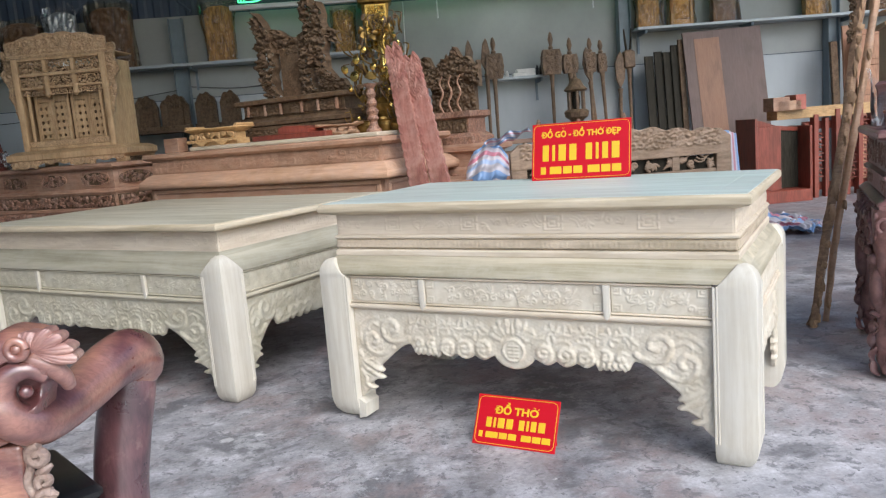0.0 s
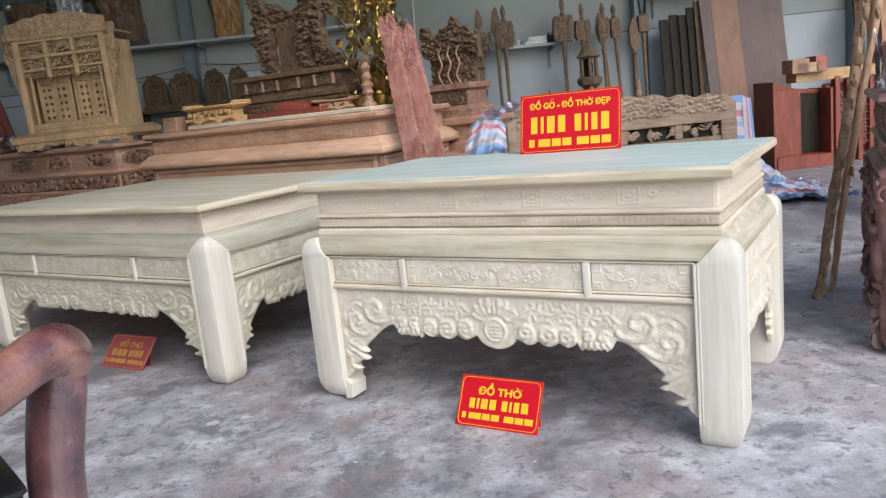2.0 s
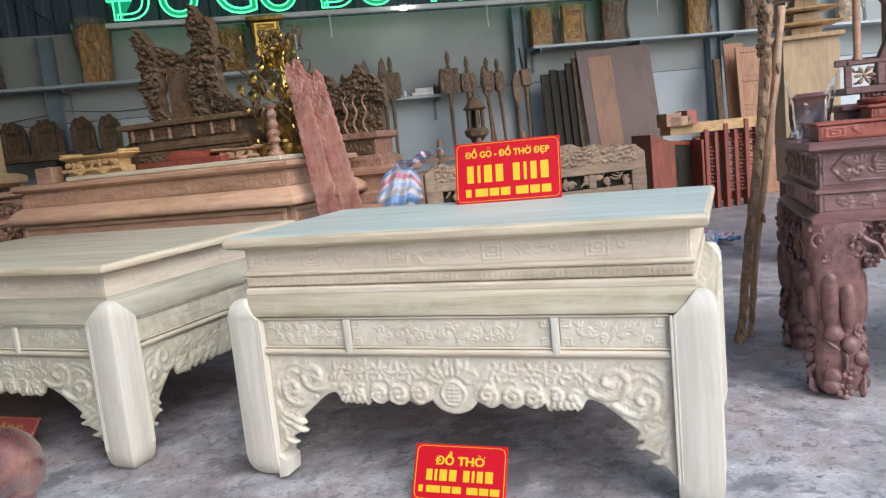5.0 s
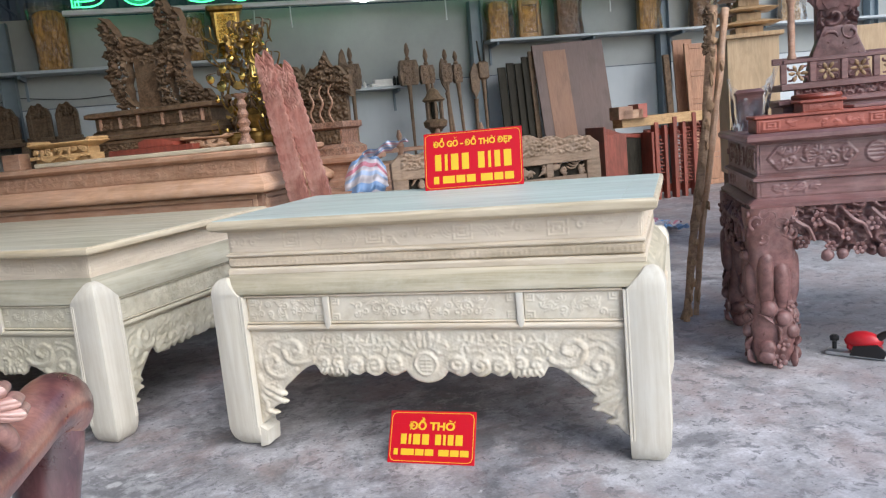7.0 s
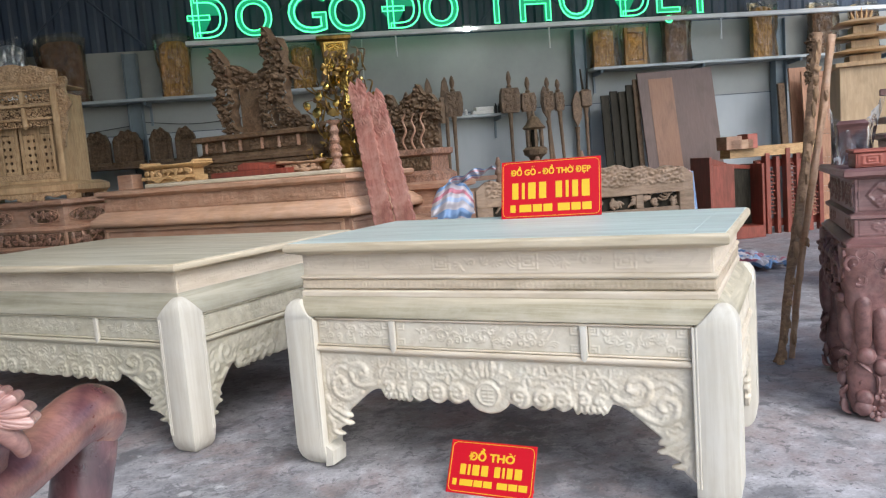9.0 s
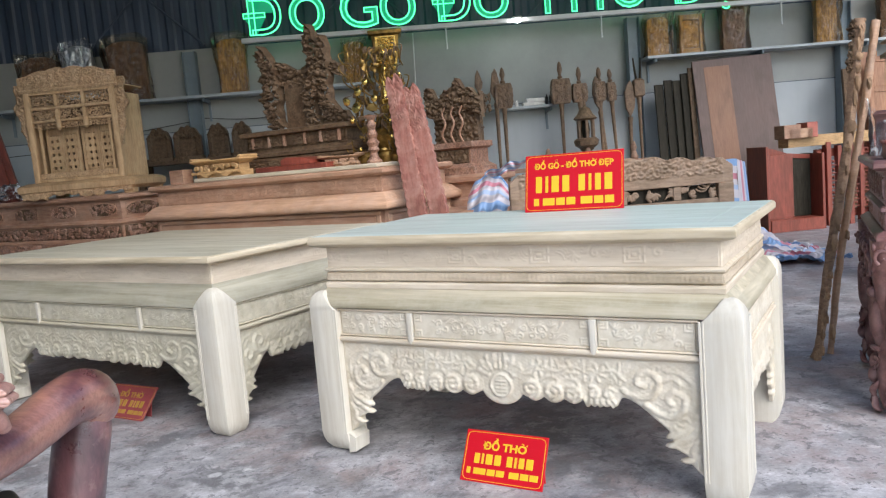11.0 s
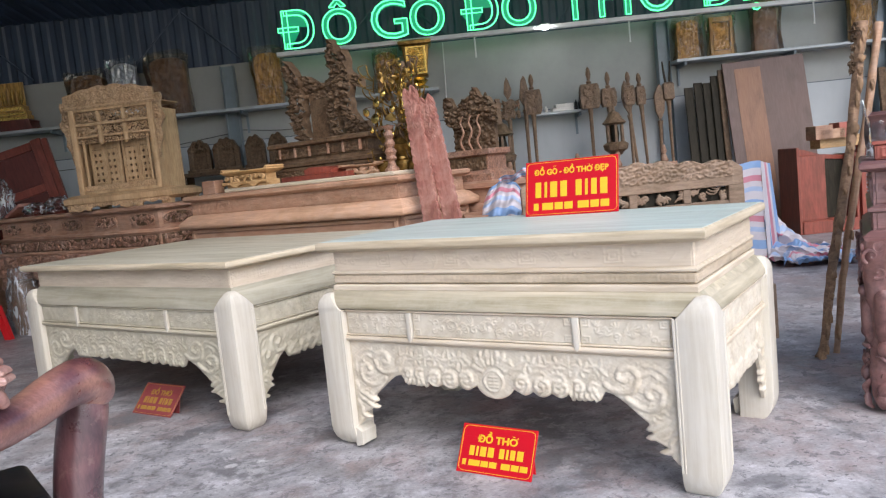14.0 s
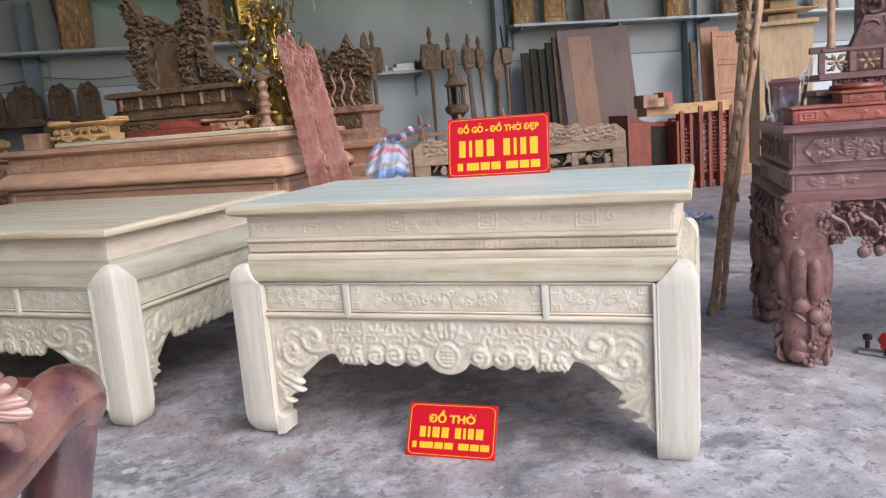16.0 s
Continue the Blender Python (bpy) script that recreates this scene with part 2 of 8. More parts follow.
def stripes():
    """Woven plastic sheet with red, white and blue bands."""
    m, t, p = tree("striped_sheet")
    tc = t.nodes.new("ShaderNodeTexCoord")
    sep = t.nodes.new("ShaderNodeSeparateXYZ")
    t.links.new(tc.outputs["UV"], sep.inputs[0])
    w = node(t, "ShaderNodeMath")
    w.operation = "FRACT"
    t.links.new(sep.outputs[0], w.inputs[0])
    r = t.nodes.new("ShaderNodeValToRGB")
    r.color_ramp.interpolation = "CONSTANT"
    cols = [(0, (0.58, 0.55, 0.585)), (0.2, (0.22, 0.37, 0.62)), (0.42, (0.58, 0.55, 0.585)), (0.6, (0.56, 0.22, 0.28)), (0.75, (0.58, 0.55, 0.585)), (0.88, (0.36, 0.47, 0.66))]
    while len(r.color_ramp.elements) < len(cols):
        r.color_ramp.elements.new(0.5)
    for e, (pos, col) in zip(r.color_ramp.elements, cols):
        e.position, e.color = pos, (*col, 1)
    t.links.new(w.outputs[0], r.inputs[0])
    dirt = noise_tex(t, coords(t), 5, 6, 0.6)
    c = mixc(t, 0.5, r.outputs[0], ramp(t, dirt, [(0.3, (0.7, 0.68, 0.66)), (0.7, (1, 1, 1))]), "MULTIPLY")
    t.links.new(c, p.inputs["Base Color"])
    p.inputs["Roughness"].default_value = 0.4
    bump(t, p, noise_tex(t, coords(t), 18, 5, 0.6, 1.5), 0.5, 0.01)
    return m


def clad():
    m, t, p = tree("dark_cladding")
    nz = noise_tex(t, coords(t, (3, 3, 0.4)), 1.2, 6, 0.65)
    t.links.new(ramp(t, nz, [(0.3, (0.022, 0.036, 0.066)), (0.7, (0.050, 0.078, 0.128))]), p.inputs["Base Color"])
    p.inputs["Roughness"].default_value = 0.45
    return m


PALE = wood("raw_pale_wood", (0.745, 0.66, 0.535), (0.575, 0.485, 0.362), (0.9, 12, 12), 0.55, dust=(0.72, 0.67, 0.58), dust_amount=0.25, grain=3.0, vary=0.05, stain=0.08)
PALE_UP = wood("raw_pale_wood_upright", (0.665, 0.635, 0.555), (0.58, 0.54, 0.455), (12, 12, 0.6), 0.55, dust=(0.68, 0.665, 0.61), dust_amount=0.35, grain=3.6, vary=0.03, stain=0.06)
# the blue-green of the sky's reflection is mixed into this top's base colour
PALE_TOP = wood("planed_pale_board", (0.61, 0.70, 0.65), (0.46, 0.53, 0.48), (0.3, 3.5, 3.5), 0.46, dust=(0.68, 0.71, 0.67), dust_amount=0.3, grain=3.2, vary=0.015, spec=0.6, relief=0.03, stain=0.14)
PALE_TOP_WARM = wood("planed_olive_board", (0.66, 0.635, 0.515), (0.45, 0.42, 0.30), (0.3, 4.5, 4.5), 0.4, dust=(0.66, 0.65, 0.56), dust_amount=0.3, grain=3.2, vary=0.03, spec=0.5, relief=0.03, stain=0.18)
PALE_CARVE = wood("carved_pale_wood", (0.725, 0.665, 0.555), (0.575, 0.51, 0.40), (5, 5, 5), 0.6, dust=(0.70, 0.675, 0.575), dust_amount=0.5, grain=3.0, vary=0.03, stain=0.10)
FRIEZE = wood("warm_pale_wood", (0.798, 0.698, 0.562), (0.662, 0.562, 0.436), (1.0, 10, 10), 0.55, grain=3.0, vary=0.03, stain=0.07)
WRAPPED = wood("dark_wrapped_wood", (0.19, 0.10, 0.055), (0.095, 0.05, 0.028), (5, 5, 1), 0.45)
WRAPPED_GOLD = wood("wrapped_gilt_wood", (0.60, 0.36, 0.10), (0.22, 0.125, 0.04), (6, 6, 1), 0.35)
EDGE = wood("tan_slab_edge", (0.66, 0.575, 0.43), (0.46, 0.385, 0.265), (0.6, 10, 10), 0.5, grain=3.0, vary=0.03, stain=0.15)
COVE = wood("greenish_pale_wood", (0.625, 0.565, 0.435), (0.36, 0.325, 0.225), (0.4, 7, 7), 0.5, dust=(0.60, 0.57, 0.48), dust_amount=0.35, grain=2.2, vary=0.05, stain=0.2)
# lower table: slightly greener wood, darkened further for the shade it stands in
COVE_SHADED = wood("shaded_grey_green_wood", (0.47, 0.445, 0.35), (0.27, 0.255, 0.185), (0.4, 7, 7), 0.55, dust=(0.46, 0.45, 0.385), dust_amount=0.35, grain=2.2, vary=0.05, stain=0.22)
CARVE_SHADED = wood("shaded_carved_wood", (0.58, 0.545, 0.435), (0.44, 0.405, 0.305), (5, 5, 5), 0.65, dust=(0.56, 0.545, 0.46), dust_amount=0.5, grain=3.0, vary=0.03, stain=0.16)
RAIL_SHADED = wood("shaded_pale_wood", (0.62, 0.57, 0.45), (0.46, 0.41, 0.30), (0.9, 12, 12), 0.6, dust=(0.60, 0.575, 0.49), dust_amount=0.3, grain=3.0, vary=0.05, stain=0.14)
BAND = wood("tan_wood", (0.659, 0.567, 0.438), (0.515, 0.422, 0.309), (1.0, 14, 14), 0.5, grain=3.0, vary=0.03, carved=0.08)
CHEST = wood("reddish_tan_wood", (0.61, 0.385, 0.255), (0.44, 0.26, 0.168), (0.8, 9, 9), 0.5, dust=(0.52, 0.36, 0.28), dust_amount=0.5)
CHEST_BODY = wood("dusty_red_brown_wood", (0.46, 0.265, 0.175), (0.32, 0.175, 0.112), (0.8, 9, 9), 0.55, dust=(0.52, 0.355, 0.255), dust_amount=0.5)
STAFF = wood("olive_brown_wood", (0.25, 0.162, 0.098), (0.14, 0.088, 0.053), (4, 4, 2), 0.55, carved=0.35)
GREENISH = wood("dark_greenish_wood", (0.046, 0.039, 0.027), (0.02, 0.018, 0.012), (8, 8, 1), 0.65, spec=0.25)
BROWN = wood("dusty_brown_wood", (0.44, 0.25, 0.162), (0.27, 0.14, 0.088), (1, 10, 10), 0.5, dust=(0.47, 0.33, 0.25), dust_amount=0.5)
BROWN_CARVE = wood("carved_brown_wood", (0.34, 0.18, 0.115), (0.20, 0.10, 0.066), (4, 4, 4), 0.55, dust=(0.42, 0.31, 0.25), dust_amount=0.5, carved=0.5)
TAN = wood("tan_timber", (0.50, 0.30, 0.18), (0.37, 0.205, 0.115), (1, 10, 10), 0.5, dust=(0.52, 0.39, 0.3), dust_amount=0.4)
SLAB = wood("white_slab", (0.68, 0.58, 0.45), (0.55, 0.46, 0.34), (1, 10, 10), 0.5)
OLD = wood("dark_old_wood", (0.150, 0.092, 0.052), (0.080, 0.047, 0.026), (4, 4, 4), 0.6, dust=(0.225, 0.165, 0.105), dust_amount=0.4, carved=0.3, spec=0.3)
DARK = wood("dark_purple_wood", (0.24, 0.122, 0.115), (0.145, 0.070, 0.067), (1, 10, 10), 0.38, dust=(0.34, 0.24, 0.24), dust_amount=0.3, coat=0.2)
DARK_CARVE = wood("carved_dark_purple_wood", (0.225, 0.110, 0.102), (0.12, 0.056, 0.054), (4, 4, 4), 0.42, dust=(0.34, 0.24, 0.235), dust_amount=0.35, carved=0.07)
ROSE = rosewood("polished_rosewood", [(0.36, (0.15, 0.055, 0.055)), (0.46, (0.36, 0.165, 0.125)), (0.55, (0.52, 0.265, 0.18)), (0.64, (0.64, 0.38, 0.265))])
ROSE_DULL = rosewood("dusty_rosewood", [(0.36, (0.20, 0.10, 0.09)), (0.46, (0.34, 0.175, 0.15)), (0.55, (0.44, 0.25, 0.21)), (0.64, (0.50, 0.32, 0.27))], coat=0.25)
ROSE_DARK = rosewood("dark_polished_rosewood", [(0.36, (0.09, 0.042, 0.05)), (0.5, (0.175, 0.076, 0.083)), (0.62, (0.29, 0.13, 0.128))], (24, 24, 4))
CURL = wood("pale_pinkish_wood", (0.50, 0.385, 0.33), (0.33, 0.225, 0.185), (5, 5, 5), 0.5, carved=0.2)
HONEY = wood("honey_wood", (0.46, 0.305, 0.165), (0.32, 0.20, 0.10), (9, 9, 1.2), 0.5, dust=(0.58, 0.43, 0.25), dust_amount=0.4)
HONEY_CARVE = wood("carved_honey_wood", (0.42, 0.275, 0.15), (0.275, 0.17, 0.09), (4, 4, 4), 0.55, dust=(0.48, 0.36, 0.22), dust_amount=0.4, carved=0.35)
ORANGE = wood("bright_orange_wood", (0.60, 0.39, 0.19), (0.44, 0.255, 0.105), (2, 9, 9), 0.5, carved=0.12)
PINK = wood("pink_red_wood", (0.40, 0.165, 0.125), (0.25, 0.092, 0.072), (7, 7, 0.9), 0.65, dust=(0.50, 0.29, 0.23), dust_amount=0.6, stain=0.35)
RED = wood("red_brown_wood", (0.26, 0.058, 0.036), (0.17, 0.036, 0.022), (7, 7, 1), 0.4, coat=0.2)
REDD = wood("dark_red_board", (0.13, 0.03, 0.022), (0.085, 0.02, 0.015), (7, 7, 1), 0.4)
DOORW = wood("orange_brown_door_wood", (0.40, 0.205, 0.115), (0.29, 0.14, 0.078), (8, 8, 1), 0.5)
REDL = wood("light_red_wood", (0.41, 0.125, 0.092), (0.30, 0.085, 0.062), (1, 8, 8), 0.45)
GREYW = wood("weathered_grey_brown_wood", (0.31, 0.215, 0.145), (0.195, 0.13, 0.085), (2, 8, 8), 0.6, dust=(0.33, 0.255, 0.19), dust_amount=0.45)
PLY = wood("brown_board", (0.148, 0.093, 0.077), (0.12, 0.073, 0.06), (8, 8, 1), 0.5, vary=0.02)
PLY2 = wood("orange_brown_board", (0.29, 0.148, 0.085), (0.235, 0.115, 0.066), (8, 8, 1), 0.5, vary=0.02)
YELLOW = wood("pale_yellow_board", (0.52, 0.375, 0.23), (0.43, 0.30, 0.175), (8, 8, 1), 0.5)
BARK = wood("peeling_bark", (0.41, 0.255, 0.15), (0.19, 0.108, 0.066), (3, 3, 6), 0.7, dust=(0.44, 0.28, 0.165), dust_amount=0.35, grain=7, relief=0.9)
FLAKE = wood("pale_peeled_bark", (0.44, 0.275, 0.155), (0.25, 0.15, 0.085), (6, 6, 2), 0.7, grain=6, relief=0.8)
GOLD = plain("gilded_metal", (0.83, 0.56, 0.16), 0.25, 1.0, 0.25, 12)
GOLD_OLD = plain("dull_gilding", (0.25, 0.155, 0.045), 0.34, 0.8, 0.6, 14)
FLOOR = concrete_floor()
PAINT = wall_paint()
PAINT_UP = plain("grey_wall_paint", (0.338, 0.355, 0.342), 0.65, 0, 0.08, 2)
STEEL = plain("blue_grey_steel", (0.185, 0.235, 0.265), 0.5, 0.0, 0.15, 3)
WHITE = plain("white_metal", (0.66, 0.68, 0.68), 0.45, 0.0, 0.08, 4)
SHELF = plain("grey_shelf_metal", (0.42, 0.46, 0.48), 0.45, 0.1, 0.12, 4)
CLAD = clad()
NEON = glow("green_neon", (0.07, 0.85, 0.30), 1.5)
LETTER = glow("green_letter_face", (0.003, 0.15, 0.075), 0.9)
LAMP = glow("white_lamp", (0.95, 1.0, 0.98), 30.0)
SIGN_RED = plain("red_acrylic", (0.56, 0.009, 0.021), 0.35, 0, 0.03, 2, 0.0, 0.25)
SIGN_YELLOW = plain("yellow_acrylic", (0.78, 0.50, 0.03), 0.3, 0, 0.03, 2, 0.0)
# darker, duller copies of the sign colours for the sign shaded by the table
SIGN_RED_SHADED = plain("shaded_red_acrylic", (0.25, 0.052, 0.056), 0.5, 0, 0.15, 9, 0.05, 0.3)
SIGN_YELLOW_SHADED = plain("shaded_yellow_acrylic", (0.36, 0.20, 0.04), 0.5, 0, 0.1, 9, 0.0, 0.3)
CLOTH = stripes()
FILM = film("clear_plastic_film", (0.96, 0.97, 0.98), 0.10)
FILM_BROWN = film("yellowed_plastic_film", (0.90, 0.82, 0.68), 0.05, 0.1, 1.3)
FILM_BRIGHT = film("crumpled_clear_film", (0.95, 0.96, 0.98), 0.18, 0.07, 1.45)
BLACK = plain("black_plastic", (0.012, 0.012, 0.013), 0.4)
TOOL_RED = plain("red_plastic_tool", (0.55, 0.02, 0.03), 0.35)
STOOL_RED = plain("red_plastic_stool", (0.6, 0.015, 0.02), 0.35, 0, 0.05)
ALU = plain("cast_aluminium", (0.55, 0.58, 0.6), 0.35, 0.9)
PAPER = plain("white_carton", (0.75, 0.74, 0.7), 0.6)
YARD = plain("yard_ground", (0.30, 0.29, 0.27), 0.8, 0, 0.25, 0.7, 0.3)
CABLE = plain("dark_cable", (0.03, 0.03, 0.03), 0.5)

# ---- building helpers ----
def to_mesh(name, bm, material, smooth=40):
    me = bpy.data.meshes.new(name)
    bmesh.ops.recalc_face_normals(bm, faces=bm.faces)
    bm.to_mesh(me)
    bm.free()
    me.materials.append(material)
    if smooth:
        me.shade_smooth()
        me.set_sharp_from_angle(angle=radians(smooth))
    return me


def thing(name, m, label, category, group="", kind=""):
    ob = new(name)
    ob.empty_display_size = 0.1
    ob.matrix_world = m
    return tagged(ob, label, category, group, kind)


def solo(name, bm, material, m, label, category, group="", kind="", smooth=40):
    ob = new(name, to_mesh(name, bm, material, smooth))
    ob.matrix_world = m
    return tagged(ob, label, category, group, kind)


def part(name, bm, material, parent, label="", smooth=40):
    me = bm if isinstance(bm, bpy.types.Mesh) else to_mesh(name, bm, material, smooth)
    ob = new(name, me)
    ob.parent = parent
    return tagged(ob, label)


def shape():
    return bmesh.new()


def move(bm, m, verts=None):
    bmesh.ops.transform(bm, matrix=m, verts=verts or bm.verts)
    return bm


def join(*bms):
    out = bms[0]
    for b in bms[1:]:
        me = bpy.data.meshes.new("tmp")
        b.to_mesh(me)
        out.from_mesh(me)
        b.free()
        bpy.data.meshes.remove(me)
    return out


def loft(loops, close=True):
    """Skin through loops of the same number of points, capped at both ends."""
    bm = bmesh.new()
    rows = [[bm.verts.new(p) for p in lp] for lp in loops]
    n = len(rows[0])
    for a, b in zip(rows, rows[1:]):
        for i in range(n):
            bm.faces.new((a[i], a[(i + 1) % n], b[(i + 1) % n], b[i]))
    if close:
        bm.faces.new(rows[0][::-1])
        bm.faces.new(rows[-1])
    return bm


def rrect(x0, x1, y0, y1, z, r=0.01, n=3):
    pts = []
    for cx, cy, a0 in ((x1 - r, y1 - r, 0), (x0 + r, y1 - r, 90), (x0 + r, y0 + r, 180), (x1 - r, y0 + r, 270)):
        for k in range(n + 1):
            a = radians(a0 + 90 * k / n)
            pts.append((cx + r * math.cos(a), cy + r * math.sin(a), z))
    return pts


def box(x0, x1, y0, y1, z0, z1, bev=0.004):
    b = min(bev, (x1 - x0) / 3, (y1 - y0) / 3, (z1 - z0) / 3)
    return loft([rrect(x0 + b, x1 - b, y0 + b, y1 - b, z0, b, 1), rrect(x0, x1, y0, y1, z0 + b, b, 1),
                 rrect(x0, x1, y0, y1, z1 - b, b, 1), rrect(x0 + b, x1 - b, y0 + b, y1 - b, z1, b, 1)])


def mould(hx, hy, profile, r=0.004):
    """A moulding that runs round a block: profile of (inset, z) from below to above."""
    return loft([rrect(-hx + i, hx - i, -hy + i, hy - i, z, r, 1) for i, z in profile])


def prism(outline, y0, y1, bev=0.0):
    """An outline in x, z given depth along y."""
    bm = loft([[(x, y0, z) for x, z in outline], [(x, y1, z) for x, z in outline]])
    if bev:
        es = [e for e in bm.edges if abs(e.verts[0].co.y - e.verts[1].co.y) < 1e-6]
        bmesh.ops.bevel(bm, geom=es, offset=bev, segments=2 if bev < 0.015 else 4, affect="EDGES", profile=0.6)
    return bm


def lathe(profile, n=16):
    return loft([[(r * math.cos(2 * math.pi * k / n), r * math.sin(2 * math.pi * k / n), z) for k in range(n)] for r, z in profile])


def curve_points(pts, per=6):
    """A smooth run through control points (any number of values each)."""
    P = [np.array(p, float) for p in pts]
    P = [2 * P[0] - P[1]] + P + [2 * P[-1] - P[-2]]
    out = []
    for i in range(1, len(P) - 2):
        for k in range(per):
            u = k / per
            out.append(0.5 * ((2 * P[i]) + (P[i + 1] - P[i - 1]) * u + (2 * P[i - 1] - 5 * P[i] + 4 * P[i + 1] - P[i + 2]) * u * u + (3 * P[i] - P[i - 1] - 3 * P[i + 1] + P[i + 2]) * u ** 3))
    out.append(P[-2])
    return out


def tube(pts, n=10, per=6, wobble=0.0, seed=0, flat=1.0):
    """A round bar along control points (x, y, z, radius)."""
    rnd = random.Random(seed)
    run = curve_points(pts, per)
    loops, up = [], Vector((0.3, 0.2, 1)).normalized()
    for i, q in enumerate(run):
        a, b = run[max(i - 1, 0)], run[min(i + 1, len(run) - 1)]
        t = Vector(b[:3] - a[:3]).normalized()
        s = t.cross(up)
        if s.length < 0.05:
            s = t.cross(Vector((1, 0, 0)))
        s.normalize()
        w = s.cross(t).normalized()
        up = w
        r = q[3]
        loops.append([tuple(Vector(q[:3]) + (s * math.cos(2 * math.pi * k / n) * flat + w * math.sin(2 * math.pi * k / n)) * r * (1 + wobble * (rnd.random() - 0.5))) for k in range(n)])
    return loft(loops)


def blob(x, y, z, rx, ry, rz, seed=0, rough=0.25, level=2, freq=2.0):
    """A lump with an uneven carved surface."""
    bm = bmesh.new()
    bmesh.ops.create_icosphere(bm, subdivisions=level, radius=1)
    off = Vector((seed * 7.3, seed * 3.1, seed * 1.7))
    for v in bm.verts:
        d = 1 + rough * noise.noise(v.co * freq + off)
        v.co = Vector((v.co.x * rx * d + x, v.co.y * ry * d + y, v.co.z * rz * d + z))
    return bm


def scroll(X, Z, cell, seed, amp, turns=1.7):
    """Height of carved cloud scrolls and leaves over a field."""
    rnd = np.random.RandomState(seed)
    x0, x1, z0, z1 = X.min(), X.max(), Z.min(), Z.max()
    cs = []
    j = 0
    z = z0
    while z < z1 + cell:
        x = x0 + (j % 2) * cell * 0.5
        while x < x1 + cell:
            cs.append((x + rnd.uniform(-0.3, 0.3) * cell, z + rnd.uniform(-0.3, 0.3) * cell, rnd.choice((-1, 1)), rnd.uniform(0, 6.28), rnd.uniform(0.75, 1.3), rnd.rand()))
            x += cell
        z += cell * 0.8
        j += 1
    f1 = np.full(X.shape, 1e9)
    f2 = np.full(X.shape, 1e9)
    h = np.zeros(X.shape)
    for cx, cz, sg, ph, sc, kind in cs:
        dx, dz = X - cx, Z - cz
        d = np.hypot(dx, dz) / sc
        th = np.arctan2(dz, dx)
        if kind < 0.65:
            v = 0.5 + 0.5 * np.cos(2 * math.pi * turns * d / cell - sg * th + ph)
        else:
            v = 0.5 + 0.5 * np.cos(5 * th + ph) * np.clip(d / cell * 2.5, 0, 1)
        near = d < f1
        f2 = np.where(near, f1, np.minimum(f2, d))
        h = np.where(near, v, h)
        f1 = np.where(near, d, f1)
    edge = np.clip((f2 - f1) / cell * 4, 0, 1)
    return amp * (0.15 + 0.85 * h) * edge ** 0.6


def spiral(cx, cz, r, turns, ph, sg, n=16):
    a = np.linspace(0, 1, n)
    rr = r * (1 - 0.82 * a)
    th = ph + sg * 2 * math.pi * turns * a
    return np.stack([cx + rr * np.cos(th), cz + rr * np.sin(th)], 1)


def bow(x, z, ang, length, bend, n=7):
    """A bent stroke that starts at x, z."""
    a = np.linspace(0, 1, n)
    th = ang + bend * a
    st = length / (n - 1)
    return np.stack([x + np.cumsum(np.cos(th)) * st, z + np.cumsum(np.sin(th)) * st], 1)


def foliage(x0, x1, z0, z1, cell, seed, amp, w):
    """Strokes of carved cloud curls, leaf sprays and tendrils scattered over a field."""
    rnd = random.Random(seed)
    out = []
    nz, nx = max(1, round((z1 - z0) / cell)), max(1, round((x1 - x0) / cell))
    for j in range(nz):
        for i in range(nx):
            cx = x0 + (i + 0.5 + rnd.uniform(-0.25, 0.25)) * (x1 - x0) / nx
            cz = z0 + (j + 0.5 + rnd.uniform(-0.25, 0.25)) * (z1 - z0) / nz
            k, ph, sg = rnd.random(), rnd.uniform(0, 6.28), rnd.choice((-1, 1))
            if k < 0.42:
                out.append((spiral(cx, cz, cell * rnd.uniform(0.36, 0.5), rnd.uniform(0.9, 1.4), ph, sg), w, amp))
                out.append((bow(cx + cell * 0.5 * math.cos(ph), cz + cell * 0.5 * math.sin(ph), ph + sg * 1.8, cell * 0.6, sg * -1.2), w * 0.7, amp * 0.8))
            elif k < 0.8:
                for q in range(rnd.randint(4, 6)):
                    out.append((bow(cx, cz, ph + (q - 2) * 0.62, cell * rnd.uniform(0.4, 0.6), 0.6 * sg, 5), w * 0.9, amp * rnd.uniform(0.7, 1.1)))
            else:
                for q in (0, 1, 2):
                    out.append((bow(cx - cell * 0.5 * math.cos(ph) + q * w * 1.6, cz - cell * 0.5 * math.sin(ph) + q * w * 1.8, ph, cell * 1.1, sg * 1.5, 8), w * 0.6, amp * 0.8))
    return out


def carve(X, Z, strokes):
    """Height of half-round strokes (points, half width, height) over flat ground; a height below nought cuts a groove."""
    up, cut = np.zeros(X.shape), np.zeros(X.shape)
    for pts, w, amp in strokes:
        lo, hi = pts.min(0) - w, pts.max(0) + w
        m = (X > lo[0]) & (X < hi[0]) & (Z > lo[1]) & (Z < hi[1])
        if not m.any():
            continue
        P = np.stack([X[m], Z[m]], 1)
        best = np.full(len(P), 1e9)
        for k, (a, b) in enumerate(zip(pts, pts[1:])):
            ab = b - a
            t = np.clip(((P - a) @ ab) / max(ab @ ab, 1e-12), 0, 1)
            d = np.hypot(*(P - a - t[:, None] * ab).T)
            best = np.minimum(best, d)
        h = np.sqrt(np.clip(1 - (best / w) ** 2, 0, 1)) * amp
        if amp > 0:
            up[m] = np.maximum(up[m], h)
        else:
            cut[m] = np.minimum(cut[m], h)
    return up + cut


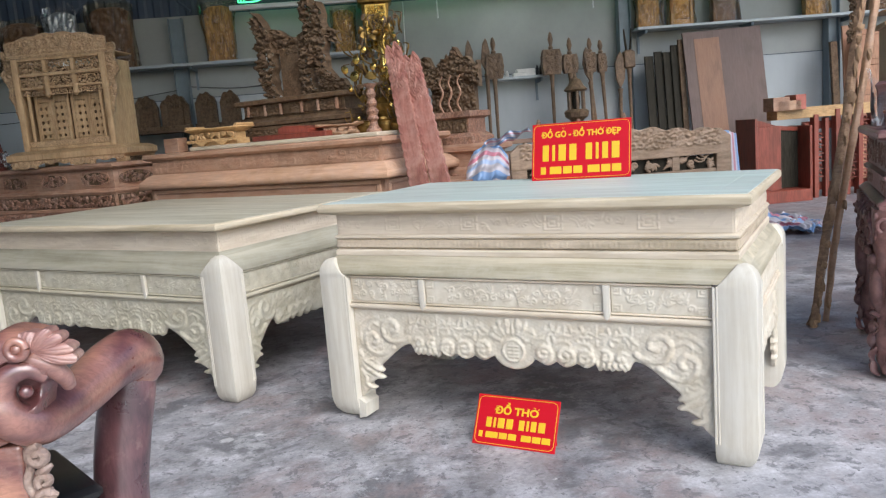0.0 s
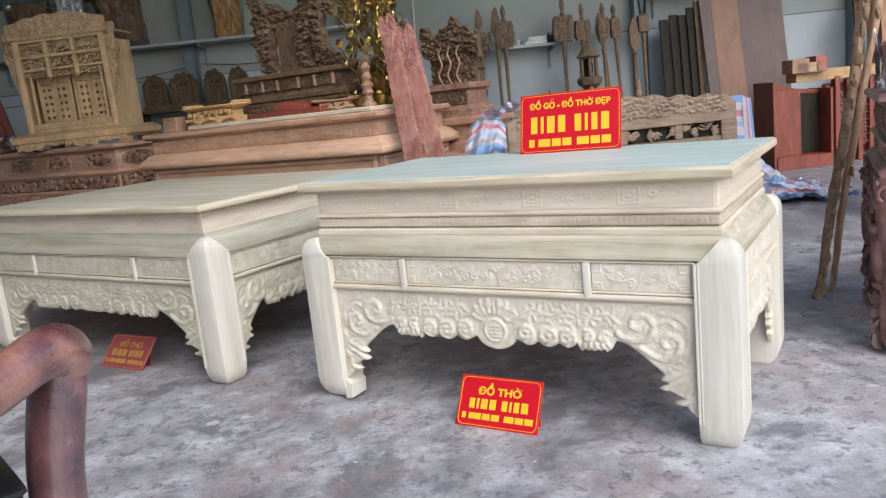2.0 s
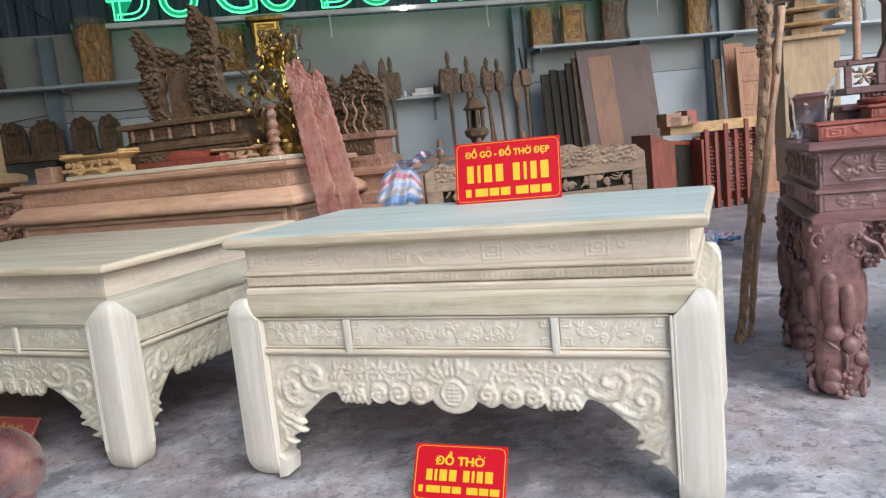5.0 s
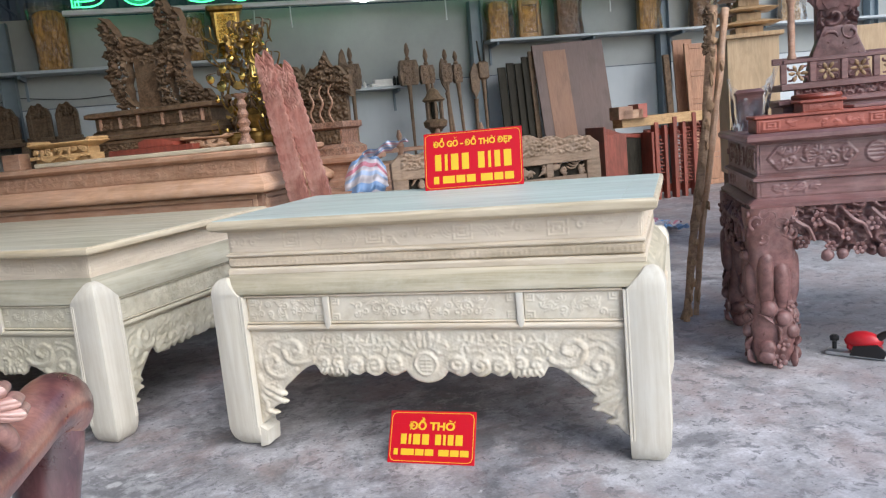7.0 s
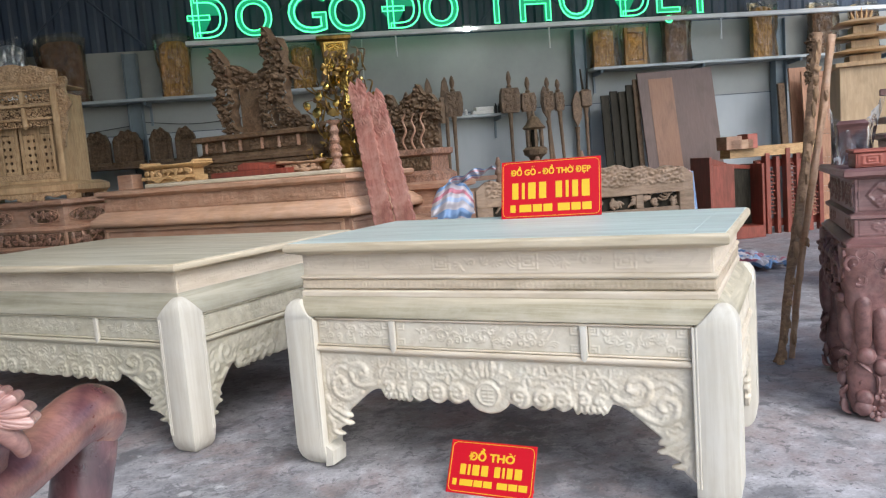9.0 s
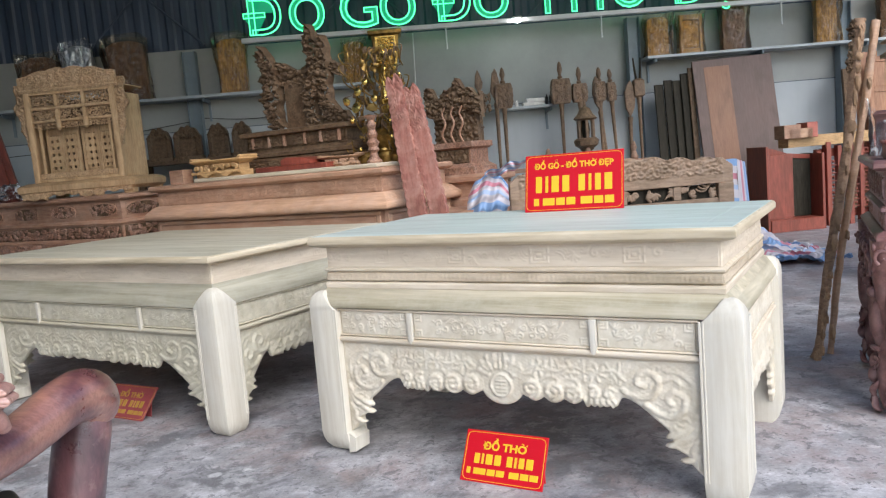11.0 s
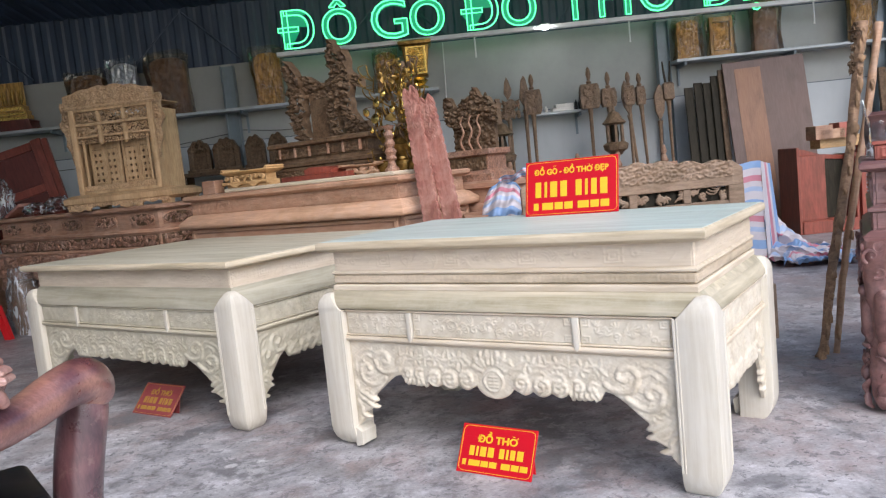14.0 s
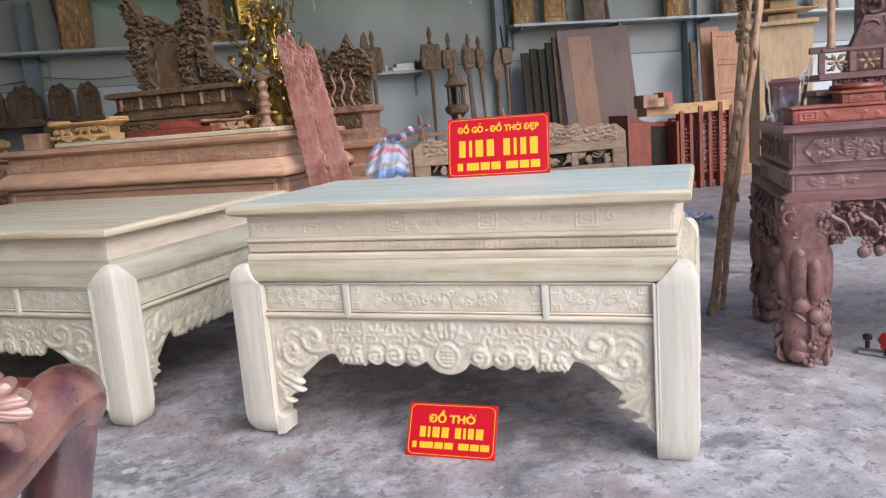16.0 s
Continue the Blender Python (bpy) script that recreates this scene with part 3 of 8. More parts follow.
def relief(x0, x1, nx, nz, lo, hi, high, thick, m=None, name="relief", material=None, pierce=0.0):
    """A carved board facing -y between the curves lo(x) and hi(x); high(X, Z) is the height of the carving."""
    xs = np.linspace(x0, x1, nx)
    L = lo(xs) if callable(lo) else np.full(nx, lo)
    T = hi(xs) if callable(hi) else np.full(nx, hi)
    v = np.linspace(0, 1, nz)[:, None]
    X = np.repeat(xs[None, :], nz, 0)
    Z = L[None, :] + (T - L)[None, :] * v
    H = high(X, Z) if high is not None else np.zeros(X.shape)
    N = nx * nz
    front = np.stack([X, -H, Z], -1).reshape(-1, 3)
    back = np.stack([X, np.full(X.shape, thick), Z], -1).reshape(-1, 3)
    V = np.concatenate([front, back])
    if m is not None:
        A = np.array(m)
        V = V @ A[:3, :3].T + A[:3, 3]
    idx = np.arange(N).reshape(nz, nx)
    a, b, c, d = idx[:-1, :-1].ravel(), idx[:-1, 1:].ravel(), idx[1:, 1:].ravel(), idx[1:, :-1].ravel()
    faces = list(zip(a.tolist(), b.tolist(), c.tolist(), d.tolist()))
    if pierce:
        hm = (H[:-1, :-1] + H[:-1, 1:] + H[1:, 1:] + H[1:, :-1]).ravel() / 4
        faces = [f for f, v in zip(faces, hm) if v > pierce]
    rim = np.concatenate([idx[0, :], idx[1:, -1], idx[-1, -2::-1], idx[-2:0:-1, 0]]).tolist()
    k = len(rim)
    sides = [(rim[i], rim[i] + N, rim[(i + 1) % k] + N, rim[(i + 1) % k]) for i in range(k)]
    # a plain back of strips is enough
    backs = [(int(x) + N, int(w) + N, int(z) + N, int(y) + N) for x, y, z, w in zip(idx[0, :-1], idx[0, 1:], idx[-1, 1:], idx[-1, :-1])]
    # the back strips touch only the first and last row; side walls close the rest
    me = bpy.data.meshes.new(name)
    if pierce:
        backs = []
    me.from_pydata(V.tolist(), [], faces + sides + backs)
    me.polygons.foreach_set("use_smooth", [True] * len(faces) + [False] * (k + len(backs)))
    me.materials.append(material)
    me.validate()
    me.update()
    return me


FLIP = {"front": lambda hx, hy: pose(0, -hy, 0), "right": lambda hx, hy: pose(hx, 0, 0, 0, 0, 90), "left": lambda hx, hy: pose(-hx, 0, 0, 0, 0, -90), "back": lambda hx, hy: pose(0, hy, 0, 0, 0, 180)}


def letters(text, size, depth=0.0, tube_r=0.0, bold=0.0):
    """Writing in the built-in font as a mesh standing in x, z; the horned O is put together from its strokes."""
    if "Ờ" in text:
        at = text.index("Ờ")
        me = letters(text.replace("Ờ", "O"), size, depth, tube_r, bold)
        pre, one = letters(text[:at] + "O", size, depth, tube_r, bold), letters("O", size, depth, tube_r, bold)
        xr = max(v.co.x for v in pre.vertices) if at else max(v.co.x for v in one.vertices)
        w = max(v.co.x for v in one.vertices) - min(v.co.x for v in one.vertices)
        top = max(v.co.z for v in one.vertices)
        y = max(depth, tube_r, 0.0005)
        bm = bmesh.new()
        bm.from_mesh(me)
        k = 0.075 * size
        horn = [(xr - 1.6 * k, top - 0.9 * k), (xr - 0.3 * k, top - 0.6 * k), (xr + 0.5 * k, top + 1.3 * k), (xr - 0.6 * k, top + 1.3 * k), (xr - 0.8 * k, top + 0.4 * k)]
        grave = [(xr - w * 0.72, top + 2.6 * k), (xr - w * 0.5, top + 2.6 * k), (xr - w * 0.33, top + 0.9 * k), (xr - w * 0.5, top + 0.9 * k)]
        if tube_r:
            bits = [tube([(x, 0, z, tube_r) for x, z in lp + lp[:1]], 6, 1) for lp in (horn, grave)]
        else:
            bits = [prism(lp, -y, y) for lp in (horn, grave)]
        bm = join(bm, *bits)
        bm.to_mesh(me)
        bm.free()
        return me
    cu = bpy.data.curves.new("writing", "FONT")
    cu.body, cu.size, cu.align_x = text, size, "LEFT"
    cu.resolution_u = 4
    if tube_r:
        cu.fill_mode, cu.bevel_depth, cu.bevel_resolution = "NONE", tube_r, 2
        cu.dimensions = "3D"
        cu.offset = bold
    else:
        cu.extrude, cu.offset = depth, bold
    ob = bpy.data.objects.new("writing", cu)
    scene.collection.objects.link(ob)
    dg = bpy.context.evaluated_depsgraph_get()
    me = bpy.data.meshes.new_from_object(ob.evaluated_get(dg), depsgraph=dg)
    bpy.data.objects.remove(ob)
    bpy.data.curves.remove(cu)
    me.transform(pose(0, 0, 0, 90))
    return me


def fit_width(me, width=None, height=None):
    co = np.array([v.co[:] for v in me.vertices])
    lo, hi = co.min(0), co.max(0)
    sx = width / (hi[0] - lo[0]) if width else 1
    sz = height / (hi[2] - lo[2]) if height else sx
    me.transform(Matrix.Diagonal((sx, 1, sz, 1)) @ Matrix.Translation((-(lo[0] + hi[0]) / 2, 0, -lo[2])))
    return me

# ---- the shop: floor, walls, roof ----
ground = solo("ground", box(-150, 150, -150, 150, -0.35, -0.03, 0.01), YARD, WALL, "pale beaten yard in front of the shop", "ground", kind="structure")
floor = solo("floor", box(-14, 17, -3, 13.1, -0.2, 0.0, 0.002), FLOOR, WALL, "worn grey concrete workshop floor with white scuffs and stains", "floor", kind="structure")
wall_back = solo("wall_back", box(-14, 17, 13.1, 13.3, 0, 2.30, 0.002), PAINT, WALL, "pale blue-grey painted back wall", "wall", kind="structure")
solo("wall_joint", box(-14, 17, 13.09, 13.12, 2.296, 2.306, 0.001), CLAD, WALL, "thin dark joint line along the wall", "joint", kind="structure")
wall_band = solo("wall_upper", box(-14, 17, 13.12, 13.3, 2.302, 3.62, 0.002), PAINT_UP, WALL, "grey upper band of the back wall", "wall", kind="structure")
wall_left = solo("wall_left", box(-7.9, -7.7, -2.9, 13.1, 0, 5.4, 0.002), PAINT, WALL, "pale blue-grey painted side wall", "wall", kind="structure")
# two walls behind the camera, added only to keep light off the left side
shade_wall = solo("shade_wall", box(-7.7, -2.1, -1.15, -1.0, 0, 3.3, 0.002), PAINT, WALL, "unseen wall added to shade the left side", "wall", kind="structure")
solo("shade_wall_upper", box(-7.7, -4.4, -1.15, -1.0, 3.302, 5.35, 0.002), CLAD, WALL, "unseen upper wall added to shade the left side", "wall", kind="structure")
# no roof beyond the last column, so that sky light reaches the back wall
wall_right = solo("wall_right", box(17, 17.2, 10.0, 13.3, 0, 3.6, 0.002), PAINT, WALL, "pale blue-grey painted side wall", "wall", kind="structure")


def corrugated(x0, x1, z0, z1, pitch=0.25, deep=0.022, thick=0.004):
    pts = []
    x = x0
    while x < x1:
        for f, y in ((0, 0), (0.35, 0), (0.5, deep), (0.85, deep)):
            pts.append((x + f * pitch, y))
        x += pitch
    loops = [[(px, py, z) for px, py in pts] + [(px, py + thick, z) for px, py in reversed(pts)] for z in (z0, z1)]
    return loft(loops)


gable = solo("gable_cladding", corrugated(-14, 17, 3.62, 6.0), CLAD, WALL @ pose(0, 13.12, 0), "dark navy corrugated sheet cladding above the back wall", "cladding", kind="structure", smooth=0)
roof_sheet = move(corrugated(-14.2, 4.6, 0, 7.6), pose(0, 0, 0))
# out of view; kept short so that the right end of the wall gets light
roof_back = solo("roof", corrugated(4.65, 9.2, 0, 4.8), CLAD, WALL @ pose(0, 13.3, 4.6, 83, 0, 0), "dark corrugated sheet roof over the end bay", "roof", kind="structure", smooth=0)
# the next three sheets are out of view, added to block sky light
shade_roof_side = solo("roof", move(corrugated(-14.2, -0.3, 7.65, 11.2), pose(0, 0, 0)), CLAD, WALL @ pose(0, 13.3, 4.6, 83, 0, 0), "unseen corrugated roof sheet added to shade the lower table and left side", "roof", kind="structure", smooth=0)
shade_roof_front = solo("roof", corrugated(-14.2, -1.7, 11.25, 14.6), CLAD, WALL @ pose(0, 13.3, 4.6, 83, 0, 0), "unseen corrugated roof sheet added to shade the left front", "roof", kind="structure", smooth=0)
shade_roof_lip = solo("roof", corrugated(-0.25, 4.6, 7.65, 8.5), CLAD, WALL @ pose(0, 13.3, 4.6, 83, 0, 0), "unseen corrugated roof strip added to shade the back of the shop", "roof", kind="structure", smooth=0)
roof = solo("roof", roof_sheet, CLAD, WALL @ pose(0, 13.3, 4.6, 83, 0, 0), "dark corrugated sheet roof", "roof", kind="structure", smooth=0)

beam = solo("eaves_beam", box(-1.98, 17, 12.52, 12.62, 3.56, 3.63, 0.004), WHITE, WALL, "white steel beam under the lettering", "beam", kind="structure")
for k, s in enumerate((-9.0, -2.92, 4.43, 8.12, 13.0)):
    post = thing("wall_post", WALL @ pose(s, 12.98, 0), "blue-grey steel column against the back wall", "column", "wall columns", "structure")
    part("web", box(-0.10, 0.10, -0.005, 0.005, 0, 3.56, 0.001), STEEL, post)
    part("flange", box(-0.105, -0.095, -0.09, 0.09, 0, 3.56, 0.002), STEEL, post)
    part("flange", box(0.095, 0.105, -0.09, 0.09, 0, 3.56, 0.002), STEEL, post)
for k, s in enumerate((-8.0, -4.5, -1.0, 2.6, 6.1, 9.6)):
    solo("truss_web", tube([(s, 12.9, 3.65, 0.012), (s + 0.9, 12.9, 4.5, 0.012)], 6, 1), CLAD, WALL, "thin slanting steel truss bar under the roof", "truss", "truss bars", "structure")
    solo("truss_web", tube([(s + 0.95, 12.9, 4.5, 0.018), (s + 1.85, 12.9, 3.65, 0.018)], 10, 1), CLAD, WALL, "thin slanting steel truss bar under the roof", "truss", "truss bars", "structure")
for s, z0 in ((1.25, 3.22), (3.775, 3.21), (6.79, 3.2), (9.3, 3.2)):
    solo("hanger_rod", tube([(s, 12.5, 3.56, 0.012), (s, 12.5, z0 + 0.03, 0.012), (s, 12.5, z0, 0.016)], 10, 1), WHITE, WALL, "short white rod hanging under the beam", "rod", "hanger rods", "structure")
conduit = solo("conduit", tube([(0.74, 13.05, 3.6, 0.012), (0.72, 13.05, 2.9, 0.012), (0.7, 13.05, 2.5, 0.012)], 10, 3), WHITE, WALL, "thin white cable conduit running down the wall", "conduit", kind="structure")
for pts in ([(-9, 13.08, 2.3, 0.006), (-6, 13.08, 2.12, 0.006), (-4.4, 13.08, 2.3, 0.006), (-2.95, 13.05, 2.46, 0.006)], [(-2.9, 13.08, 2.5, 0.006), (-2.0, 13.08, 2.42, 0.006), (-0.9, 13.08, 2.5, 0.006)]):
    solo("wall_cable", tube(pts, 6, 6), CABLE, WALL, "dark cable sagging along the wall", "cable", kind="structure")

bulb = thing("ceiling_lamp", WALL @ pose(2.4, 12.45, 3.60), "small bright white lamp under the beam", "lamp")
part("housing", box(-0.07, 0.07, -0.05, 0.08, 0.0, 0.03), WHITE, bulb)
part("bulb", blob(0, 0, -0.03, 0.06, 0.05, 0.035, 1, 0.02), LAMP, bulb, "glowing white bulb")


def wall_shelf(s0, s1, z, label, deep=0.42):
    sh = thing("wall_shelf", WALL @ pose((s0 + s1) / 2, 12.85, z), label, "shelf", "wall shelves", "structure")
    h = (s1 - s0) / 2
    part("board", box(-h, h, -deep / 2, deep / 2 + 0.04, -0.045, 0.0), SHELF, sh)
    n = max(2, int((s1 - s0) / 1.6) + 1)
    for k in range(n):
        x = -h + 0.15 + (2 * h - 0.3) * k / (n - 1)
        part("bracket", move(prism([(0.25, -0.045), (0.25, -0.4), (0.22, -0.4), (0.22, -0.12), (-0.17, -0.1), (-0.19, -0.045)], -0.018, 0.018), pose(x, 0, 0, 0, 0, 90)), STEEL, sh)
    return sh


wall_shelf(-7.6, 0.6, 2.83, "long grey steel wall shelf with wrapped carvings")
wall_shelf(1.3, 3.05, 2.235, "short grey wall shelf with white cartons", 0.3)
wall_shelf(4.56, 14.0, 2.875, "long white steel wall shelf with wrapped carvings")

# green lettering over the beam
neon = thing("neon_lettering", WALL @ pose(0, 12.56, 3.655), "glowing green outlined lettering above the beam", "sign")
for ch, s, w, h in (("Đ", -1.62, 0.60, 0.63), ("Ồ", -0.92, 0.56, 0.84), ("G", -0.10, 0.60, 0.64), ("Ỗ", 0.52, 0.57, 0.84), ("Đ", 1.38, 0.62, 0.63), ("Ồ", 2.02, 0.57, 0.84),
                    ("T", 2.93, 0.50, 0.63), ("H", 3.58, 0.53, 0.63), ("Ờ", 4.30, 0.64, 0.84), ("Đ", 5.25, 0.60, 0.63), ("Ẹ", 5.88, 0.42, 0.78), ("P", 6.62, 0.46, 0.63)):
    drop = -0.14 if ch == "Ẹ" else 0.0
    face = fit_width(letters(ch, 0.8, 0.02, 0, 0.006), w - 0.03, h - 0.03)
    face.transform(pose(s, 0.02, drop + 0.015))
    face.materials.clear()
    face.materials.append(LETTER)
    lt = part("letter", face, LETTER, neon)
    line = fit_width(letters(ch, 0.8, 0, 0.012, 0.006), w, h)
    line.transform(pose(s, -0.02, drop))
    line.materials.clear()
    line.materials.append(NEON)
    part("neon_tube", line, NEON, lt, "bright green tube")

# ---- the pale altar tables ----
def cut_relief(outline, step, high, thick, m, name, material, soft=0.008):
    """A carved board facing -y cut to an outline in x, z; its edge is rounded over and it has a true back."""
    P = np.array(outline, float)
    lo, hi = P.min(0) - step, P.max(0) + step
    nx, nz = int((hi[0] - lo[0]) / step) + 1, int((hi[1] - lo[1]) / step) + 1
    X, Z = np.meshgrid(np.linspace(lo[0], hi[0], nx), np.linspace(lo[1], hi[1], nz))
    far = np.full(X.shape, 1e9)
    NX, NZ = X.copy(), Z.copy()
    within = np.zeros(X.shape, bool)
    for p, q in zip(P, np.roll(P, -1, 0)):
        e = q - p
        t = np.clip(((X - p[0]) * e[0] + (Z - p[1]) * e[1]) / max(e @ e, 1e-12), 0, 1)
        fx, fz = p[0] + t * e[0], p[1] + t * e[1]
        d = np.hypot(X - fx, Z - fz)
        near = d < far
        far, NX, NZ = np.where(near, d, far), np.where(near, fx, NX), np.where(near, fz, NZ)
        if abs(e[1]) > 1e-9:
            within ^= ((p[1] > Z) != (q[1] > Z)) & (X < e[0] * (Z - p[1]) / e[1] + p[0])
    S = np.where(within, far, -far)
    keep = (S[:-1, :-1] + S[1:, :-1] + S[:-1, 1:] + S[1:, 1:]) > 0
    wide = np.pad(keep, 1)
    around = wide[:-1, :-1].astype(int) + wide[1:, :-1] + wide[:-1, 1:] + wide[1:, 1:]
    rim = (around > 0) & (around < 4)
    X, Z = np.where(rim, NX, X), np.where(rim, NZ, Z)
    H = high(X, Z)
    edge = np.where(rim, 0.0, np.clip(S / soft, 0, 1))
    H = H * np.sqrt(edge) + 0.006 * np.sqrt(edge) - 0.006
    N = nx * nz
    V = np.concatenate([np.stack([X, -H, Z], -1).reshape(-1, 3), np.stack([X, np.full(X.shape, thick), Z], -1).reshape(-1, 3)])
    A = np.array(m)
    V = V @ A[:3, :3].T + A[:3, 3]
    I = np.arange(N).reshape(nz, nx)
    c = [I[:-1, :-1][keep], I[:-1, 1:][keep], I[1:, 1:][keep], I[1:, :-1][keep]]
    front = np.stack(c, 1)
    back = np.stack(c[::-1], 1) + N
    walls = []
    for near, p, q in ((wide[:-2, 1:-1], I[:-1, :-1], I[:-1, 1:]), (wide[2:, 1:-1], I[1:, 1:], I[1:, :-1]), (wide[1:-1, :-2], I[1:, :-1], I[:-1, :-1]), (wide[1:-1, 2:], I[:-1, 1:], I[1:, 1:])):
        k = keep & ~near
        walls.append(np.stack([q[k], p[k], p[k] + N, q[k] + N], 1))
    F = np.concatenate([front, back] + walls)
    used = np.unique(F)
    slot = np.zeros(2 * N, int)
    slot[used] = np.arange(len(used))
    me = bpy.data.meshes.new(name)
    me.from_pydata(V[used].tolist(), [], slot[F].tolist())
    me.polygons.foreach_set("use_smooth", [True] * len(front) + [False] * (len(F) - len(front)))
    me.materials.append(material)
    me.update()
    return me


def apron_outline(half, top, medal):
    """Half of the lower edge from the middle to the leg, mirrored: medallion, cloud scallops, leaf clump, arch, leaf tips down the leg."""
    q = half / 0.885
    run = []
    if medal:
        run += [(0.105 * math.sin(a), 0.418 - 0.083 * math.cos(a)) for a in np.linspace(0, 1.25, 9)]
    else:
        run += [(0.0, 0.372), (0.05, 0.368), (0.09, 0.376)]
    for x0, x1, z in ((0.115, 0.205, 0.366), (0.205, 0.30, 0.364), (0.30, 0.385, 0.368)):
        run += [(x0 + (x1 - x0) * i / 6, z + 0.022 * (1 - math.sin(math.pi * i / 6))) for i in range(1, 7)]
    for i in range(5):
        x = 0.392 + 0.029 * i
        run += [(x + 0.006, 0.362 + 0.004 * (i % 2)), (x + 0.019, 0.360 + 0.003 * i), (x + 0.026, 0.374)]
    run += [tuple(p) for p in curve_points([(0.548, 0.402), (0.562, 0.415), (0.60, 0.405), (0.65, 0.372), (0.70, 0.33), (0.742, 0.296)], 4)]
    for x, z, out in ((0.748, 0.286, 0.016), (0.762, 0.248, 0.034), (0.826, 0.190, 0.042)):
        run += [tuple(p) for p in curve_points([(x, z), (x - out * 0.7, z - 0.012), (x - out, z - 0.022), (x - out * 0.5, z - 0.030), (x + 0.008, z - 0.030)], 3)]
    run += [(0.840, 0.150), (0.862, 0.126), (0.884, 0.112)]
    right = [(x * q, z) for x, z in run]
    left = [(-x, z) for x, z in reversed(right[1:])] if right[0][0] == 0 else [(-x, z) for x, z in reversed(right)]
    return left + right + [(half, 0.112), (half, top), (-half, top), (-half, 0.112)]


def apron_strokes(half, top, seed, medal):
    q = half / 0.885
    st = []

    def run(pts, w, h):
        c = np.array(curve_points(pts, 5))
        st.append((c * [q, 1.0], w, h))
    for x, z, r, ph, sg in ((0.148, 0.425, 0.043, -1.6, 1), (0.25, 0.418, 0.046, -1.5, 1), (0.343, 0.415, 0.040, -1.5, 1)):
        st.append((spiral(x * q, z, r, 1.5, ph, sg, 26), 0.0125, 0.016))
        run([(x + 0.03, z + 0.035), (x + 0.015, z + 0.062), (x - 0.03, z + 0.066), (x - 0.055, z + 0.045)], 0.009, 0.010)
    for i in range(6):
        st.append((bow((0.40 + 0.024 * i) * q, 0.405, radians(-125 + 12 * i), 0.045, 0.7), 0.009, 0.013))
    st.append((spiral(0.435 * q, 0.428, 0.028, 1.1, 2.0, -1), 0.010, 0.014))
    st.append((spiral(0.505 * q, 0.428, 0.026, 1.1, 0.6, 1), 0.010, 0.014))
    # upper row: a long tendril with flowers and paired leaves
    run([(0.13, 0.505), (0.19, 0.535), (0.27, 0.51), (0.35, 0.535), (0.43, 0.51), (0.52, 0.53), (0.575, 0.49)], 0.0075, 0.011)
    for x, z in ((0.195, 0.522), (0.335, 0.52), (0.455, 0.515)):
        for k in range(6):
            a = k * 1.047 + seed
            st.append((bow(x * q + 0.006 * math.cos(a), z + 0.006 * math.sin(a), a, 0.024, 0.5, 4), 0.0085, 0.012))
    for i, x in enumerate((0.245, 0.285, 0.39, 0.51, 0.545)):
        for sg in (-1, 1):
            st.append((bow(x * q, 0.52, sg * 1.1 + (i % 2) * 0.5, 0.04, sg * 0.7, 6), 0.0065, 0.009))
    # corner: serpentine stems and leaves falling along the leg
    run([(0.565, 0.45), (0.60, 0.43), (0.655, 0.425), (0.70, 0.45), (0.715, 0.50), (0.68, 0.532), (0.635, 0.52), (0.628, 0.488), (0.655, 0.475)], 0.014, 0.018)
    run([(0.66, 0.395), (0.72, 0.36), (0.775, 0.355), (0.815, 0.39), (0.815, 0.44), (0.775, 0.458), (0.748, 0.43), (0.765, 0.408)], 0.014, 0.018)
    run([(0.745, 0.545), (0.80, 0.535), (0.845, 0.50), (0.852, 0.44), (0.84, 0.39)], 0.010, 0.012)
    run([(0.735, 0.50), (0.77, 0.515), (0.80, 0.495), (0.795, 0.475)], 0.009, 0.011)
    for i, (x, z) in enumerate(((0.742, 0.272), (0.742, 0.232), (0.796, 0.172))):
        run([(0.862, z + 0.085), (0.84, z + 0.045), (x + 0.05, z + 0.018), (x + 0.012, z - 0.004)], 0.014 - 0.001 * i, 0.016)
        run([(0.866, z + 0.055), (0.85, z + 0.020), (x + 0.075, z + 0.0)], 0.006, 0.008)
    run([(0.79, 0.325), (0.82, 0.318), (0.832, 0.338), (0.815, 0.352), (0.80, 0.342)], 0.008, 0.011)
    run([(0.866, 0.20), (0.858, 0.165), (0.85, 0.14)], 0.008, 0.010)
    if medal:
        for k in range(9):
            a = radians(10 + 20 * k)
            if a <= math.pi / 2 + 0.1:
                st.append((bow(0.055 * math.cos(a), 0.468 + 0.03 * math.sin(a), a, 0.075 - 0.02 * abs(math.cos(a)), 0.5, 7), 0.0115, 0.015))
        st.append((spiral(0.088, 0.505, 0.026, 1.1, 3.1, -1), 0.009, 0.013))
        st.append((spiral(0.036, 0.545, 0.022, 1.0, 2.0, 1), 0.008, 0.012))
    else:
        st += foliage(0.0, 0.13, 0.40, 0.56, 0.06, seed, 0.012, 0.009)
    st += foliage(0.13, half * 0.62, 0.46, top - 0.015, 0.045, seed + 3, 0.0055, 0.005)
    st += foliage(half * 0.64, half * 0.97, 0.30, top - 0.02, 0.055, seed + 5, 0.006, 0.0055)
    return st


